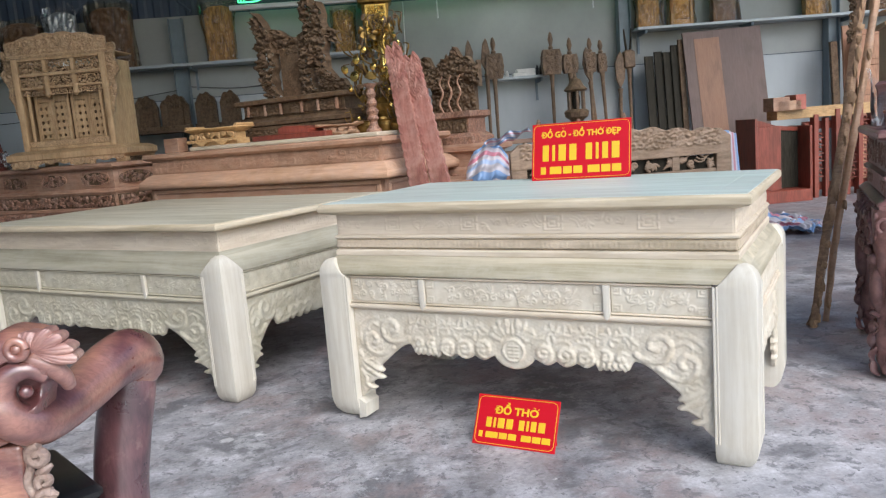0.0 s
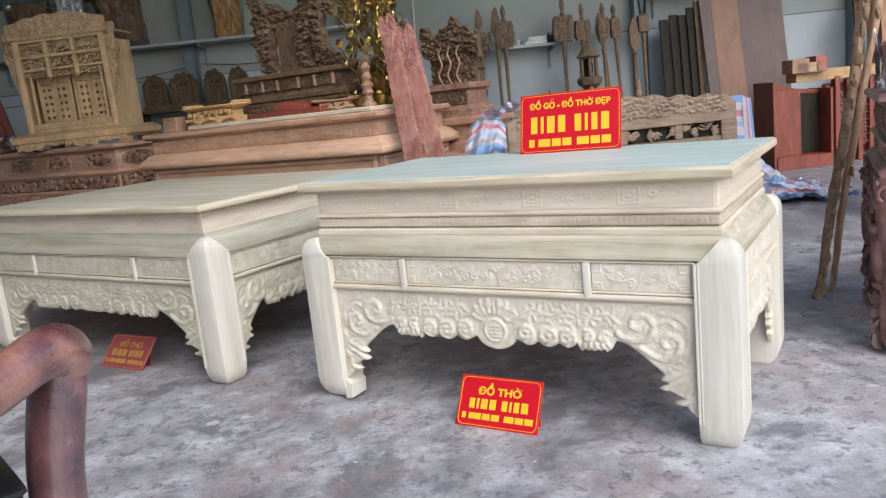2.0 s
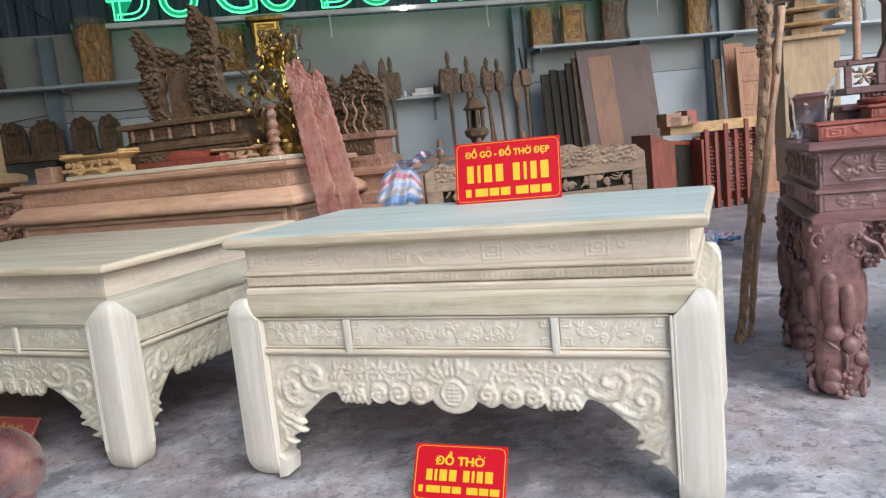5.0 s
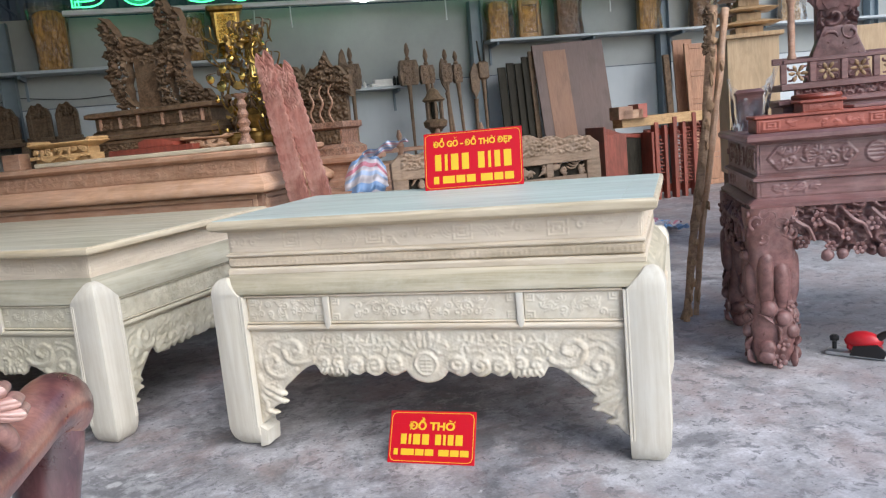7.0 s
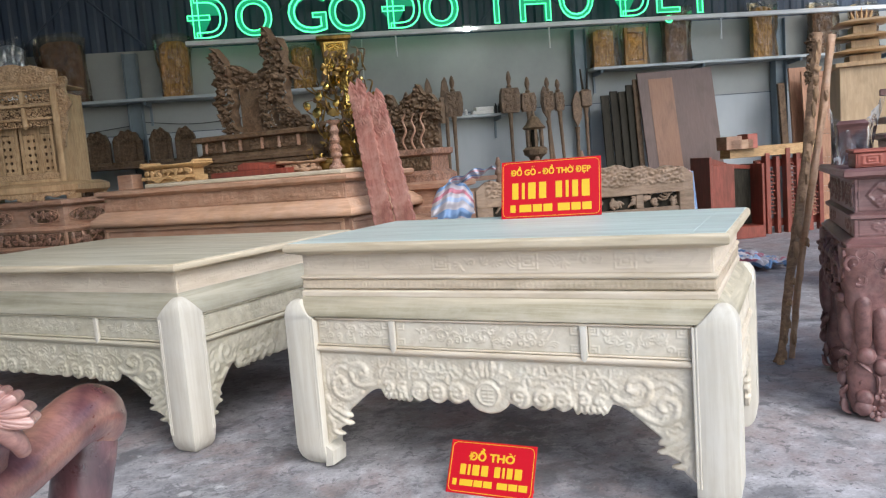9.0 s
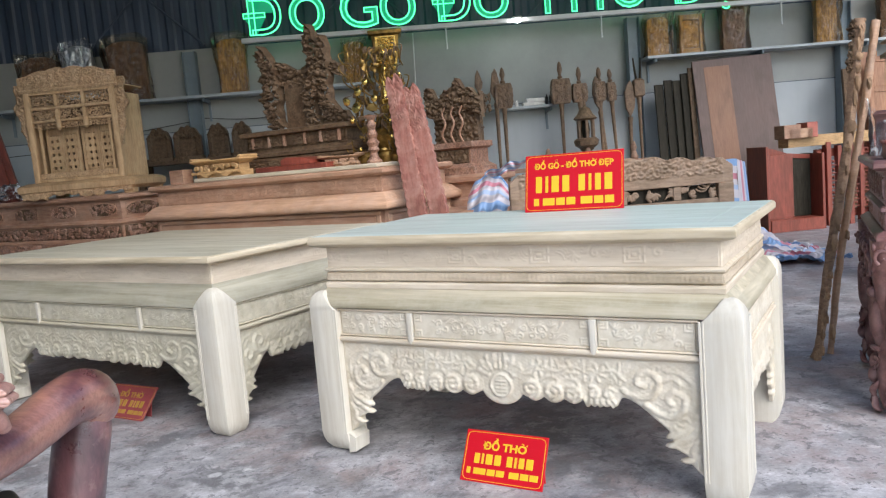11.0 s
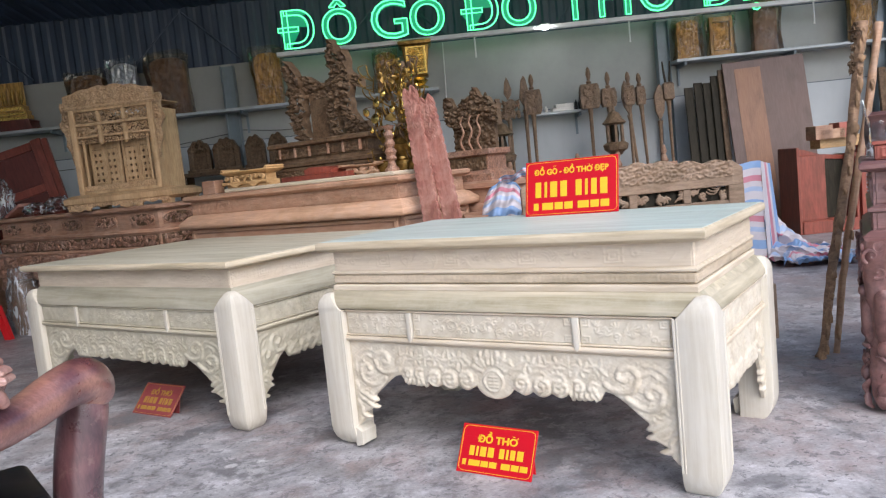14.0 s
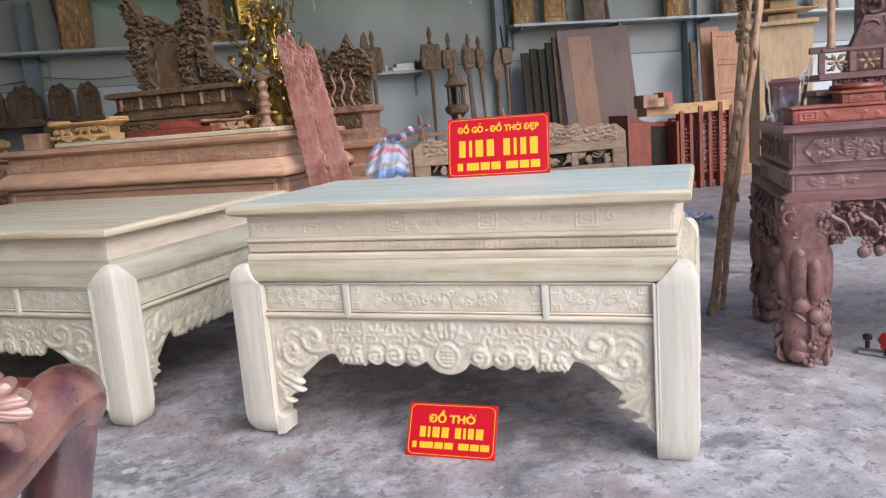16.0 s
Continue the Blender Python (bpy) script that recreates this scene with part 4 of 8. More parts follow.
def apron_high(half, top, seed, medal, bold):
    st = apron_strokes(half, top, seed, medal)
    # puffed ground under the scrolls and the corner
    puff = [(np.array([((x - 0.015) * half / 0.885, z), ((x + 0.015) * half / 0.885, z)]), w, 0.009) for x, z, w in
            ((0.148, 0.425, 0.046), (0.25, 0.42, 0.05), (0.343, 0.415, 0.046), (0.47, 0.405, 0.042), (0.66, 0.47, 0.055), (0.78, 0.41, 0.05), (0.80, 0.29, 0.035))]

    def f(X, Z):
        xa = np.abs(X)
        h = (carve(xa, Z, st) + carve(xa, Z, puff)) * bold * (1 + 0.22 * np.sin(X * 61 + 5 * np.sin(Z * 37)) * np.sin(Z * 83 + X * 29)) + 0.0011 * np.sin(X * 190 + Z * 130) * np.sin(Z * 230) + 0.0009 * np.sin(X * 331 - Z * 270) * np.sin(X * 97 + Z * 311)
        if medal:
            r = np.hypot(X, Z - 0.425)
            bars = ((np.floor((Z - 0.425) / 0.0085) % 2) == 0) & (xa < 0.030) & (np.abs(Z - 0.425) < 0.038)
            disc = np.where(r < 0.046, 0.003 + 0.0035 * (bars | (xa < 0.005)), np.where(r < 0.056, 0.0075, np.where(r < 0.063, 0.001, h)))
            h = np.where(r < 0.063, disc, h)
        return h * np.clip((top - 0.004 - Z) / 0.010, 0, 1)
    return f


def pale_table(name, W, D, m, label, top, lv, banded, bold):
    """lv: heights of slab top, frieze top, frieze foot, cove top, cove foot, panel top, panel foot, bead, apron top, leg top."""
    t = thing(name, m, label, "altar table", "pale altar tables")
    hx, hy = W / 2, D / 2
    leg = 0.165
    zs, zf, f0, v1, v0, p1, p0, zb, za, lt = lv
    lip, fin = (0.012 if banded else -0.012), 0.078
    # the lower table takes the darkened copies, its shade being in the colour
    rail_wood, cove_wood, carve_wood = (PALE, COVE, PALE_CARVE) if banded else (RAIL_SHADED, COVE_SHADED, CARVE_SHADED)
    # slab: a frame with a narrow moulded edge that overhangs the frieze, boards let in flush
    part("top_frame", mould(hx, hy, [(fin, zf - 0.004), (fin - 0.022, zf + 0.002), (lip + 0.014, zf + 0.010), (lip + 0.002, zf + 0.018), (lip, zf + 0.024), (lip, zs - 0.016), (lip + 0.005, zs - 0.007), (lip + 0.014, zs - 0.002)], 0.002), EDGE, t, smooth=35)
    n = 6
    y0, y1 = -hy + lip + 0.022, hy - lip - 0.022
    for i in range(n):
        a, b = y0 + (y1 - y0) * i / n, y0 + (y1 - y0) * (i + 1) / n
        part("plank", box(-hx + lip + 0.016, hx - 0.155, a + 0.0004, b - 0.0004, zs - 0.02, zs, 0.0008), top, t, smooth=0)
    part("end_board", box(hx - 0.154, hx - lip - 0.016, y0, y1, zs - 0.02, zs, 0.0008), top, t, smooth=0)
    # frieze, carved band between fillets, cove that swells out to the legs
    part("frieze", mould(hx - fin, hy - fin, [(0, f0 - 0.02), (0, zf)]), FRIEZE, t)
    if banded:
        part("ledge", mould(hx - fin + 0.013, hy - fin + 0.013, [(0.006, f0 - 0.015), (0.0, f0 - 0.011), (0.0, f0 - 0.004), (0.006, f0 + 0.001), (0.014, f0 + 0.006)], 0.002), PALE, t, smooth=25)
        part("ovolo_band", mould(hx - fin + 0.006, hy - fin + 0.006, [(0.010, f0 - 0.068), (0.002, f0 - 0.062), (-0.001, f0 - 0.042), (0.001, f0 - 0.022), (0.010, f0 - 0.015)], 0.002), BAND, t)
        part("lower_ledge", mould(hx - fin + 0.012, hy - fin + 0.012, [(0.004, v1 - 0.004), (0.0, v1 + 0.004), (0.0, v1 + 0.022), (0.005, v1 + 0.030), (0.012, v1 + 0.033)], 0.002), PALE, t, smooth=25)
    span = fin - (0.012 if banded else 0.004)
    prof = [(0.010, v0), (0.0, v0 + 0.003), (0.0, v0 + 0.012)]
    for i in range(1, 9):
        a = i / 8
        prof.append((span * a ** 1.25, v0 + 0.012 + (v1 - v0 - 0.012) * a ** 0.9))
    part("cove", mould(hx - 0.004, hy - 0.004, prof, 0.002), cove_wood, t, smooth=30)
    for side, half, other in (("front", hx - fin, hy - fin), ("right", hy - fin, hx - fin), ("left", hy - fin, hx - fin)):
        fm = FLIP[side](other if side != "front" else half, other if side == "front" else half)
        zc, hh = (zf + f0) / 2 + 0.003, (zf - f0) / 2 - 0.012
        pitch = half * 0.43
        fs = []
        for c in np.arange(-half * 0.86, half * 0.87, pitch):
            fs += foliage(c - 0.13, c + 0.13, zc - hh * 0.75, zc + hh * 0.75, 0.048, int(c * 50) + 90, 0.0036, 0.0060)

        def frieze_high(X, Z, half=half, fs=fs, zc=zc, hh=hh, pitch=pitch):
            zz = np.abs(Z - zc)
            u = np.abs(((X / pitch + 0.5) % 1) - 0.5) * pitch
            v = pitch * 0.5 - u
            key = (v < 0.055) & (zz < hh)
            d = np.maximum(v / 0.055, zz / hh)
            lines = ((np.floor(d * 6) % 2) == 0) & ~((np.abs(Z - zc) < 0.006) & (v > 0.02))
            return np.where(key, 0.0028 * lines, carve(X, Z, fs) * (zz < hh) * 0.8) + 0.001
        part("frieze_carving", relief(-half + 0.012, half - 0.012, int(half * 2 / 0.004), 30, f0 + 0.007, zf - 0.003, frieze_high, 0.004, fm, "frieze_carving", FRIEZE), FRIEZE, t)
        if banded:
            bh = half + 0.007
            bm_at = FLIP[side](*((bh, other + 0.007) if side == "front" else (other + 0.007, bh)))

            def band_high(X, Z, f0=f0):
                r = np.hypot((X + 0.11) % 0.22 - 0.11, (Z - f0 + 0.042) * 1.3)
                return 0.0008 + 0.0010 * np.clip(np.sin(r * 300) * 2, -0.4, 1) * (r < 0.075)
            part("band_carving", relief(-bh + 0.006, bh - 0.006, int(bh * 2 / 0.0045), 12, f0 - 0.060, f0 - 0.024, band_high, 0.004, bm_at, "band_carving", BAND), BAND, t)
    # the frame between the legs
    for side, span, other in (("front", hx, hy), ("right", hy, hx), ("left", hy, hx), ("back", hx, hy)):
        fm = FLIP[side](other if side in ("right", "left") else span, other if side in ("front", "back") else span)
        inner = span - leg
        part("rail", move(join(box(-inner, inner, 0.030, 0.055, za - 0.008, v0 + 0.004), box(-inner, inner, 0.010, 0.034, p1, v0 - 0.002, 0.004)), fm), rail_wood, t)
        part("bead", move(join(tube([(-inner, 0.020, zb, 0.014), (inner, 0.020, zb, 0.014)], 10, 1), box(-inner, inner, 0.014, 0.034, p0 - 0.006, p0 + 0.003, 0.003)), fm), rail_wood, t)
        if side == "back":
            continue
        mid_z, hz = (p1 + p0) / 2, (p1 - p0) / 2
        div = 0.455 / 0.885 * inner
        cells = [(-inner + 0.016, inner - 0.016, 41)] if side != "front" else [(-inner + 0.016, -div - 0.018, 3), (-div + 0.018, div - 0.018, 4), (div + 0.018, inner - 0.016, 6)]
        for a, b, sd in cells:
            mid, hw = (a + b) / 2, (b - a) / 2
            ps = foliage(mid - hw * 0.74, mid + hw * 0.74, mid_z - hz * 0.62, mid_z + hz * 0.62, 0.042, sd, 0.0036, 0.0044)
            if side == "front" and hw > 0.3:
                for c in (-0.2, 0.0, 0.2):
                    ps.append((spiral(mid + c * hw / 0.42, mid_z, 0.034, 1.0, 0, 1, 20), 0.0035, 0.0042))

            def panel_high(X, Z, mid=mid, hw=hw, ps=ps, mid_z=mid_z, hz=hz):
                x, z = np.abs(X - mid), np.abs(Z - mid_z)
                cx, cz = hw - 0.010 - x, hz - 0.008 - z
                c2 = np.maximum(cx, cz)
                corner = (c2 < 0.034) & (cx > 0) & (cz > 0) & ((np.floor(c2 / 0.0065) % 2) == 0)
                return np.where(corner, 0.003, carve(X, Z, ps) * (z < hz - 0.014))
            part("panel", relief(a, b, int((b - a) / 0.004), 32, p0 + 0.004, p1 - 0.002, panel_high, 0.010, fm @ pose(0, 0.021, 0), "panel", carve_wood), carve_wood, t)
        if side == "front":
            for x in (-div, div):
                part("divider", move(prism([(x - 0.015, p1 + 0.001), (x - 0.015, p0 - 0.008), (x - 0.009, p0 - 0.022), (x, p0 - 0.031), (x + 0.009, p0 - 0.022), (x + 0.015, p0 - 0.008), (x + 0.015, p1 + 0.001)], 0.004, 0.026, 0.005), fm), PALE_UP, t)
        front = side == "front"
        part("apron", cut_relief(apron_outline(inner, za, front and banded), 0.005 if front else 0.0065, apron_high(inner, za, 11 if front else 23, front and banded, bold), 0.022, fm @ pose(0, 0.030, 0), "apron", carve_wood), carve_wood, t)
    # legs: square with crisp arrises, shouldered into the cove, nipped in at the foot, a double bead along the apron
    for sx in (-1, 1):
        for sy in (-1, 1):
            loops = []
            for z, o, i in ((0, 0.052, 0.0), (0.014, 0.034, 0), (0.04, 0.015, 0), (0.075, 0.004, 0), (0.11, 0, 0), (0.4, 0, 0), (lt - 0.100, 0, 0), (lt - 0.078, 0.0, 0.022), (lt - 0.055, 0.002, 0.045), (lt - 0.03, 0.010, 0.068), (lt - 0.010, 0.024, 0.084), (lt, 0.040, 0.092)):
                xs = sorted((sx * (hx + 0.004 - o), sx * (hx - leg + i)))
                ys = sorted((sy * (hy + 0.004 - o), sy * (hy - leg + i)))
                loops.append(rrect(xs[0], xs[1], ys[0], ys[1], z, min(0.006, (xs[1] - xs[0]) * 0.3), 2))
            lg = part("leg", loft(loops), PALE_UP, t, smooth=28)
            for off, w in ((0.006, 0.0045), (0.019, 0.003)):
                part("leg_bead", move(box(-w, w, -0.0025, 0.0025, 0.105, v0 - 0.004, 0.0012), pose(sx * (hx - leg + off), sy * (hy + 0.004), 0)), PALE_UP, lg)
                part("leg_bead", move(box(-0.0025, 0.0025, -w, w, 0.105, v0 - 0.004, 0.0012), pose(sx * (hx + 0.004), sy * (hy - leg + off), 0)), PALE_UP, lg)
            if sx == sy:
                part("toe", prism([(sx * (hx - leg + 0.01), 0.0), (sx * (hx - leg - 0.034), 0.012), (sx * (hx - leg - 0.040), 0.085), (sx * (hx - leg + 0.01), 0.115)], *sorted((sy * (hy - 0.008), sy * (hy - 0.13))), 0.004), PALE_UP, lg)
    return t


pale_table("altar_table", 2.10, 1.20, pose(-1.42, 3.68, 0, 0, 0.25, 0), "large raw pale wooden altar table with carved apron and panels", PALE_TOP, (1.125, 1.066, 0.957, 0.856, 0.765, 0.751, 0.628, 0.606, 0.586, 0.845), True, 0.44)
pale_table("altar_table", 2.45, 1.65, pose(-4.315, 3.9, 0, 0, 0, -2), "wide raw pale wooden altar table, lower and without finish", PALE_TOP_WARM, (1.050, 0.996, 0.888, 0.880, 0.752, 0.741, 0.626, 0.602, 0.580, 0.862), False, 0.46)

# ---- red signs ----
def red_sign(name, w, h, m, label, first, rows, tent, SIGN_RED=SIGN_RED, SIGN_YELLOW=SIGN_YELLOW):
    """A red board with yellow writing; rows of (height, size, word widths) are bars."""
    sg = thing(name, m, label, "sign", "red signs")
    part("board", box(-w / 2, w / 2, 0, 0.006, 0, h, 0.002), SIGN_RED, sg)
    if tent:
        part("back_leaf", move(box(-w / 2 + 0.01, w / 2 - 0.02, 0.0, 0.005, 0, h * 0.86, 0.002), pose(0, 0.10, 0, 30)), SIGN_RED, sg)
    b, n, lw = 0.010, 0.022, 0.003
    run = [(-w / 2 + b + n, b), (w / 2 - b - n, b), (w / 2 - b - n * 0.3, b + n * 0.3), (w / 2 - b, b + n), (w / 2 - b, h - b - n), (w / 2 - b - n * 0.3, h - b - n * 0.3), (w / 2 - b - n, h - b),
           (-w / 2 + b + n, h - b), (-w / 2 + b + n * 0.3, h - b - n * 0.3), (-w / 2 + b, h - b - n), (-w / 2 + b, b + n), (-w / 2 + b + n * 0.3, b + n * 0.3)]
    for (xa, za), (xb, zb) in zip(run, run[1:] + run[:1]):
        part("border_line", tube([(xa, -0.0004, za, lw / 2), (xb, -0.0004, zb, lw / 2)], 6, 1), SIGN_YELLOW, sg)
    text, tw, th, tz = first
    me = fit_width(letters(text, 0.1, 0.001, 0.0, 0.0035), tw, th)
    me.transform(pose(0, -0.001, tz))
    me.materials.clear()
    me.materials.append(SIGN_YELLOW)
    part("writing", me, SIGN_YELLOW, sg, "yellow raised writing")
    for z, size, words in rows:
        gap = 0.22 * size
        x = -(sum(abs(wd) for wd in words) + gap * (len(words) - 1)) / 2
        for wd in words:
            if wd < 0:
                x += gap - wd
                continue
            part("bar", box(x, x + wd, -0.0018, 0.001, z, z + size, 0.0006), SIGN_YELLOW, sg, "plain yellow bar")
            x += wd + gap
    return sg


red_sign("table_sign", 0.56, 0.325, pose(-1.385, 4.08, 1.126, -14, 0, 4), "red acrylic sign with yellow writing on the pale table", ("ĐỒ GỖ - ĐỒ THỜ ĐẸP", 0.45, 0.062, 0.232),
         [(0.108, 0.092, (0.036, 0.016, 0.042, 0.040, -0.012, 0.036, 0.016, 0.032, 0.042)), (0.034, 0.042, (0.030, -0.004, 0.068, 0.050, 0.050, -0.012, 0.066, 0.050, 0.050))], False)
red_sign("floor_sign", 0.41, 0.235, pose(-1.405, 2.99, 0.0, -30, 0, 0), "red acrylic tent sign standing on the concrete floor", ("ĐỒ THỜ", 0.22, 0.056, 0.148),
         [(0.084, 0.046, (0.027, 0.012, 0.033, 0.032, -0.010, 0.027, 0.012, 0.026, 0.033)), (0.036, 0.028, (0.020, -0.003, 0.062, 0.040, 0.040, -0.012, 0.048, 0.040, 0.040))], True)
red_sign("floor_sign", 0.41, 0.235, pose(-4.16, 3.10, 0.0, -42, 0, 1), "red tent sign under the lower table, its shade put into duller colours", ("ĐỒ THỜ", 0.22, 0.056, 0.148),
         [(0.084, 0.046, (0.027, 0.012, 0.033, 0.032, -0.010, 0.027, 0.012, 0.026, 0.033)), (0.036, 0.028, (0.020, -0.003, 0.062, 0.040, 0.040, -0.012, 0.048, 0.040, 0.040))], True, SIGN_RED_SHADED, SIGN_YELLOW_SHADED)


# ---- the rosewood armchair in front ----
def ruffled_leaf(sx, x0, y0, z0, size):
    """A fan-shaped leaf with veins and a lobed edge, standing out towards -y."""
    nr, na = 16, 181
    front, back = [], []
    for j in range(nr):
        f = j / (nr - 1)
        for i in range(na):
            u = i / (na - 1)
            a = radians(-48 + 175 * u) + 0.55 * f * f * (0.45 - u)
            lobe = 0.80 + 0.20 * abs(math.sin(u * math.pi * 5 + 0.4)) ** 0.5
            r = size * f * lobe * (1.0 - 0.22 * u + 0.07 * math.sin(u * 13))
            vein = 0.0016 * math.sqrt(f) * abs(math.sin(u * math.pi * 11 + 1.4 * math.sin(u * 9) + 3.0 * f)) ** 0.6 + 0.0055 * abs(math.sin(u * math.pi * 5 + 0.4)) ** 0.5 * f * f
            y = y0 - 0.015 * math.sqrt(max(0.0, 1 - (f * 0.95) ** 2)) - 0.012 - vein - 0.003 * math.sin(f * 4) - 0.010 * f * (1 - u)
            front.append((x0 * sx + sx * r * (1.25 * math.cos(a) - 0.1 * math.sin(a)), y, z0 + r * 0.86 * math.sin(a)))
            back.append((x0 * sx + sx * r * 0.96 * (1.25 * math.cos(a) - 0.1 * math.sin(a)), y0 + 0.012, z0 + r * 0.83 * math.sin(a)))
    bm = bmesh.new()
    vf, vb = [bm.verts.new(p) for p in front], [bm.verts.new(p) for p in back]
    for j in range(nr - 1):
        for i in range(na - 1):
            k = j * na + i
            bm.faces.new((vf[k], vf[k + 1], vf[k + na + 1], vf[k + na]))
    k = (nr - 1) * na
    for i in range(na - 1):
        bm.faces.new((vf[k + i], vf[k + i + 1], vb[k + i + 1], vb[k + i]))
    bmesh.ops.remove_doubles(bm, verts=bm.verts, dist=1e-5)
    loose = [v for v in bm.verts if not v.link_faces]
    bmesh.ops.delete(bm, geom=loose, context="VERTS")
    return bm


def armchair():
    ch = thing("armchair", WALL @ pose(-1.0, 1.62, 0), "heavy polished rosewood armchair with carved scroll back", "chair")
    Y = -0.20
    half = [(0.0, 1.10), (0.05, 1.099), (0.09, 1.095), (0.137, 1.079), (0.188, 1.086), (0.235, 1.107), (0.265, 1.135), (0.298, 1.156), (0.335, 1.155), (0.37, 1.14), (0.385, 1.10)]
    under = [(0.36, 1.03), (0.345, 0.985), (0.30, 0.95), (0.22, 0.925), (0.12, 0.90), (0.0, 0.885)]
    top = np.array(curve_points(half, 6))
    low = np.array(curve_points(under[::-1] + [(0.385, 1.075)], 6))

    def rounded(X, Z):
        h, l = np.interp(np.abs(X), top[:, 0], top[:, 1]), np.interp(np.abs(X), low[:, 0], low[:, 1])
        v = np.clip((Z - l) / np.maximum(h - l, 1e-4), 0, 1) * 2 - 1
        cuts = [(np.array(curve_points([(0.318, 1.10), (0.282, 1.085), (0.262, 1.045), (0.262, 1.0), (0.283, 0.96), (0.31, 0.945)], 6)), 0.006, -0.012),
                (np.array(curve_points([(0.10, 1.062), (0.15, 1.06), (0.187, 1.03), (0.196, 0.985), (0.18, 0.935), (0.13, 0.895)], 4)), 0.006, -0.012),
                (np.array([(0.332, 1.040), (0.346, 1.048)]), 0.030, -0.040),
                (np.array([(0.09, 0.985), (0.105, 0.975)]), 0.032, -0.035)]
        return 0.05 * np.sqrt(np.clip(1 - np.abs(v) ** 4, 0, 1)) - 0.015 + carve(np.abs(X), Z, cuts)
    part("crest_rail", relief(-0.384, 0.384, 460, 150, lambda x: np.interp(np.abs(x), low[:, 0], low[:, 1]), lambda x: np.interp(np.abs(x), top[:, 0], top[:, 1]), rounded, 0.06, pose(0, Y, 0), "crest_rail", ROSE), ROSE, ch, "thick carved crest rail")
    for sx in (-1, 1):
        part("arm", tube([(sx * 0.375, Y - 0.02, 1.068, 0.012), (sx * 0.352, Y - 0.03, 1.088, 0.016), (sx * 0.318, Y - 0.035, 1.08, 0.021), (sx * 0.299, Y - 0.035, 1.045, 0.027), (sx * 0.303, Y - 0.03, 1.005, 0.034), (sx * 0.325, Y + 0.01, 0.972, 0.040),
                          (sx * 0.335, Y + 0.08, 0.964, 0.045), (sx * 0.351, Y + 0.20, 0.975, 0.052), (sx * 0.372, Y + 0.30, 0.992, 0.057), (sx * 0.389, Y + 0.38, 0.992, 0.062), (sx * 0.392, Y + 0.422, 0.968, 0.062), (sx * 0.383, Y + 0.438, 0.935, 0.056), (sx * 0.374, Y + 0.44, 0.912, 0.03)], 20, 8), ROSE, ch, "thick round arm")
        part("arm_post", tube([(sx * 0.380, Y + 0.42, 0.965, 0.05), (sx * 0.370, Y + 0.424, 0.92, 0.06), (sx * 0.357, Y + 0.428, 0.88, 0.0645), (sx * 0.330, Y + 0.425, 0.76, 0.065), (sx * 0.312, Y + 0.42, 0.62, 0.063), (sx * 0.32, Y + 0.42, 0.45, 0.06)], 20, 8), ROSE_DARK, ch, "dark purple-brown arm post")
        part("front_leg", tube([(sx * 0.32, Y + 0.42, 0.46, 0.056), (sx * 0.33, Y + 0.43, 0.3, 0.06), (sx * 0.36, Y + 0.47, 0.12, 0.05), (sx * 0.37, Y + 0.5, 0.0, 0.055)], 14), ROSE, ch)
        part("back_leg", tube([(sx * 0.31, Y, 0.5, 0.045), (sx * 0.32, Y - 0.02, 0.25, 0.045), (sx * 0.34, Y - 0.05, 0.0, 0.045)], 12), ROSE, ch)
        part("scroll", tube([(sx * 0.03, Y - 0.04, 1.03, 0.014), (sx * 0.075, Y - 0.05, 1.045, 0.019), (sx * 0.125, Y - 0.055, 1.03, 0.024), (sx * 0.15, Y - 0.055, 0.985, 0.029), (sx * 0.135, Y - 0.055, 0.935, 0.034), (sx * 0.085, Y - 0.05, 0.905, 0.036), (sx * 0.02, Y - 0.045, 0.90, 0.033), (sx * -0.03, Y - 0.035, 0.905, 0.024)], 16, 7), ROSE, ch)
        for cx, cz, r, y in ((0.083, 1.066, 0.021, Y - 0.045), (0.344, 1.13, 0.016, Y - 0.045)):
            ring = [(sx * (cx + r * math.cos(q * 0.785)), y, cz + r * math.sin(q * 0.785), 0.0075) for q in range(9)]
            part("snail", tube(ring, 10, 4), ROSE, ch)
        part("snail_eye", blob(sx * 0.083, Y - 0.04, 1.066, 0.018, 0.014, 0.018, 4, 0.03), ROSE, ch)
        part("snail_eye", blob(sx * 0.344, Y - 0.04, 1.130, 0.011, 0.011, 0.011, 4, 0.03), ROSE, ch)
        part("bead", blob(sx * 0.338, Y - 0.022, 1.046, 0.013, 0.013, 0.013, 5, 0.03), ROSE, ch)
        part("hood", tube([(sx * 0.322, Y - 0.018, 1.100, 0.010), (sx * 0.350, Y - 0.022, 1.106, 0.014), (sx * 0.380, Y - 0.018, 1.092, 0.018), (sx * 0.400, Y - 0.006, 1.064, 0.016), (sx * 0.402, Y + 0.01, 1.04, 0.012)], 12, 6), ROSE_DULL, ch)
        part("leaf", ruffled_leaf(sx, 0.366, Y - 0.006, 1.118, 0.060), ROSE_DULL, ch, "carved ruffled leaf")
        for i in range(4):
            part("leaf", tube([(sx * 0.05, Y - 0.04, 1.045 - 0.012 * i, 0.007), (sx * 0.02, Y - 0.05, 1.03 - 0.02 * i, 0.011), (sx * -0.02, Y - 0.048, 1.012 - 0.028 * i, 0.006)], 10, 4), ROSE, ch)
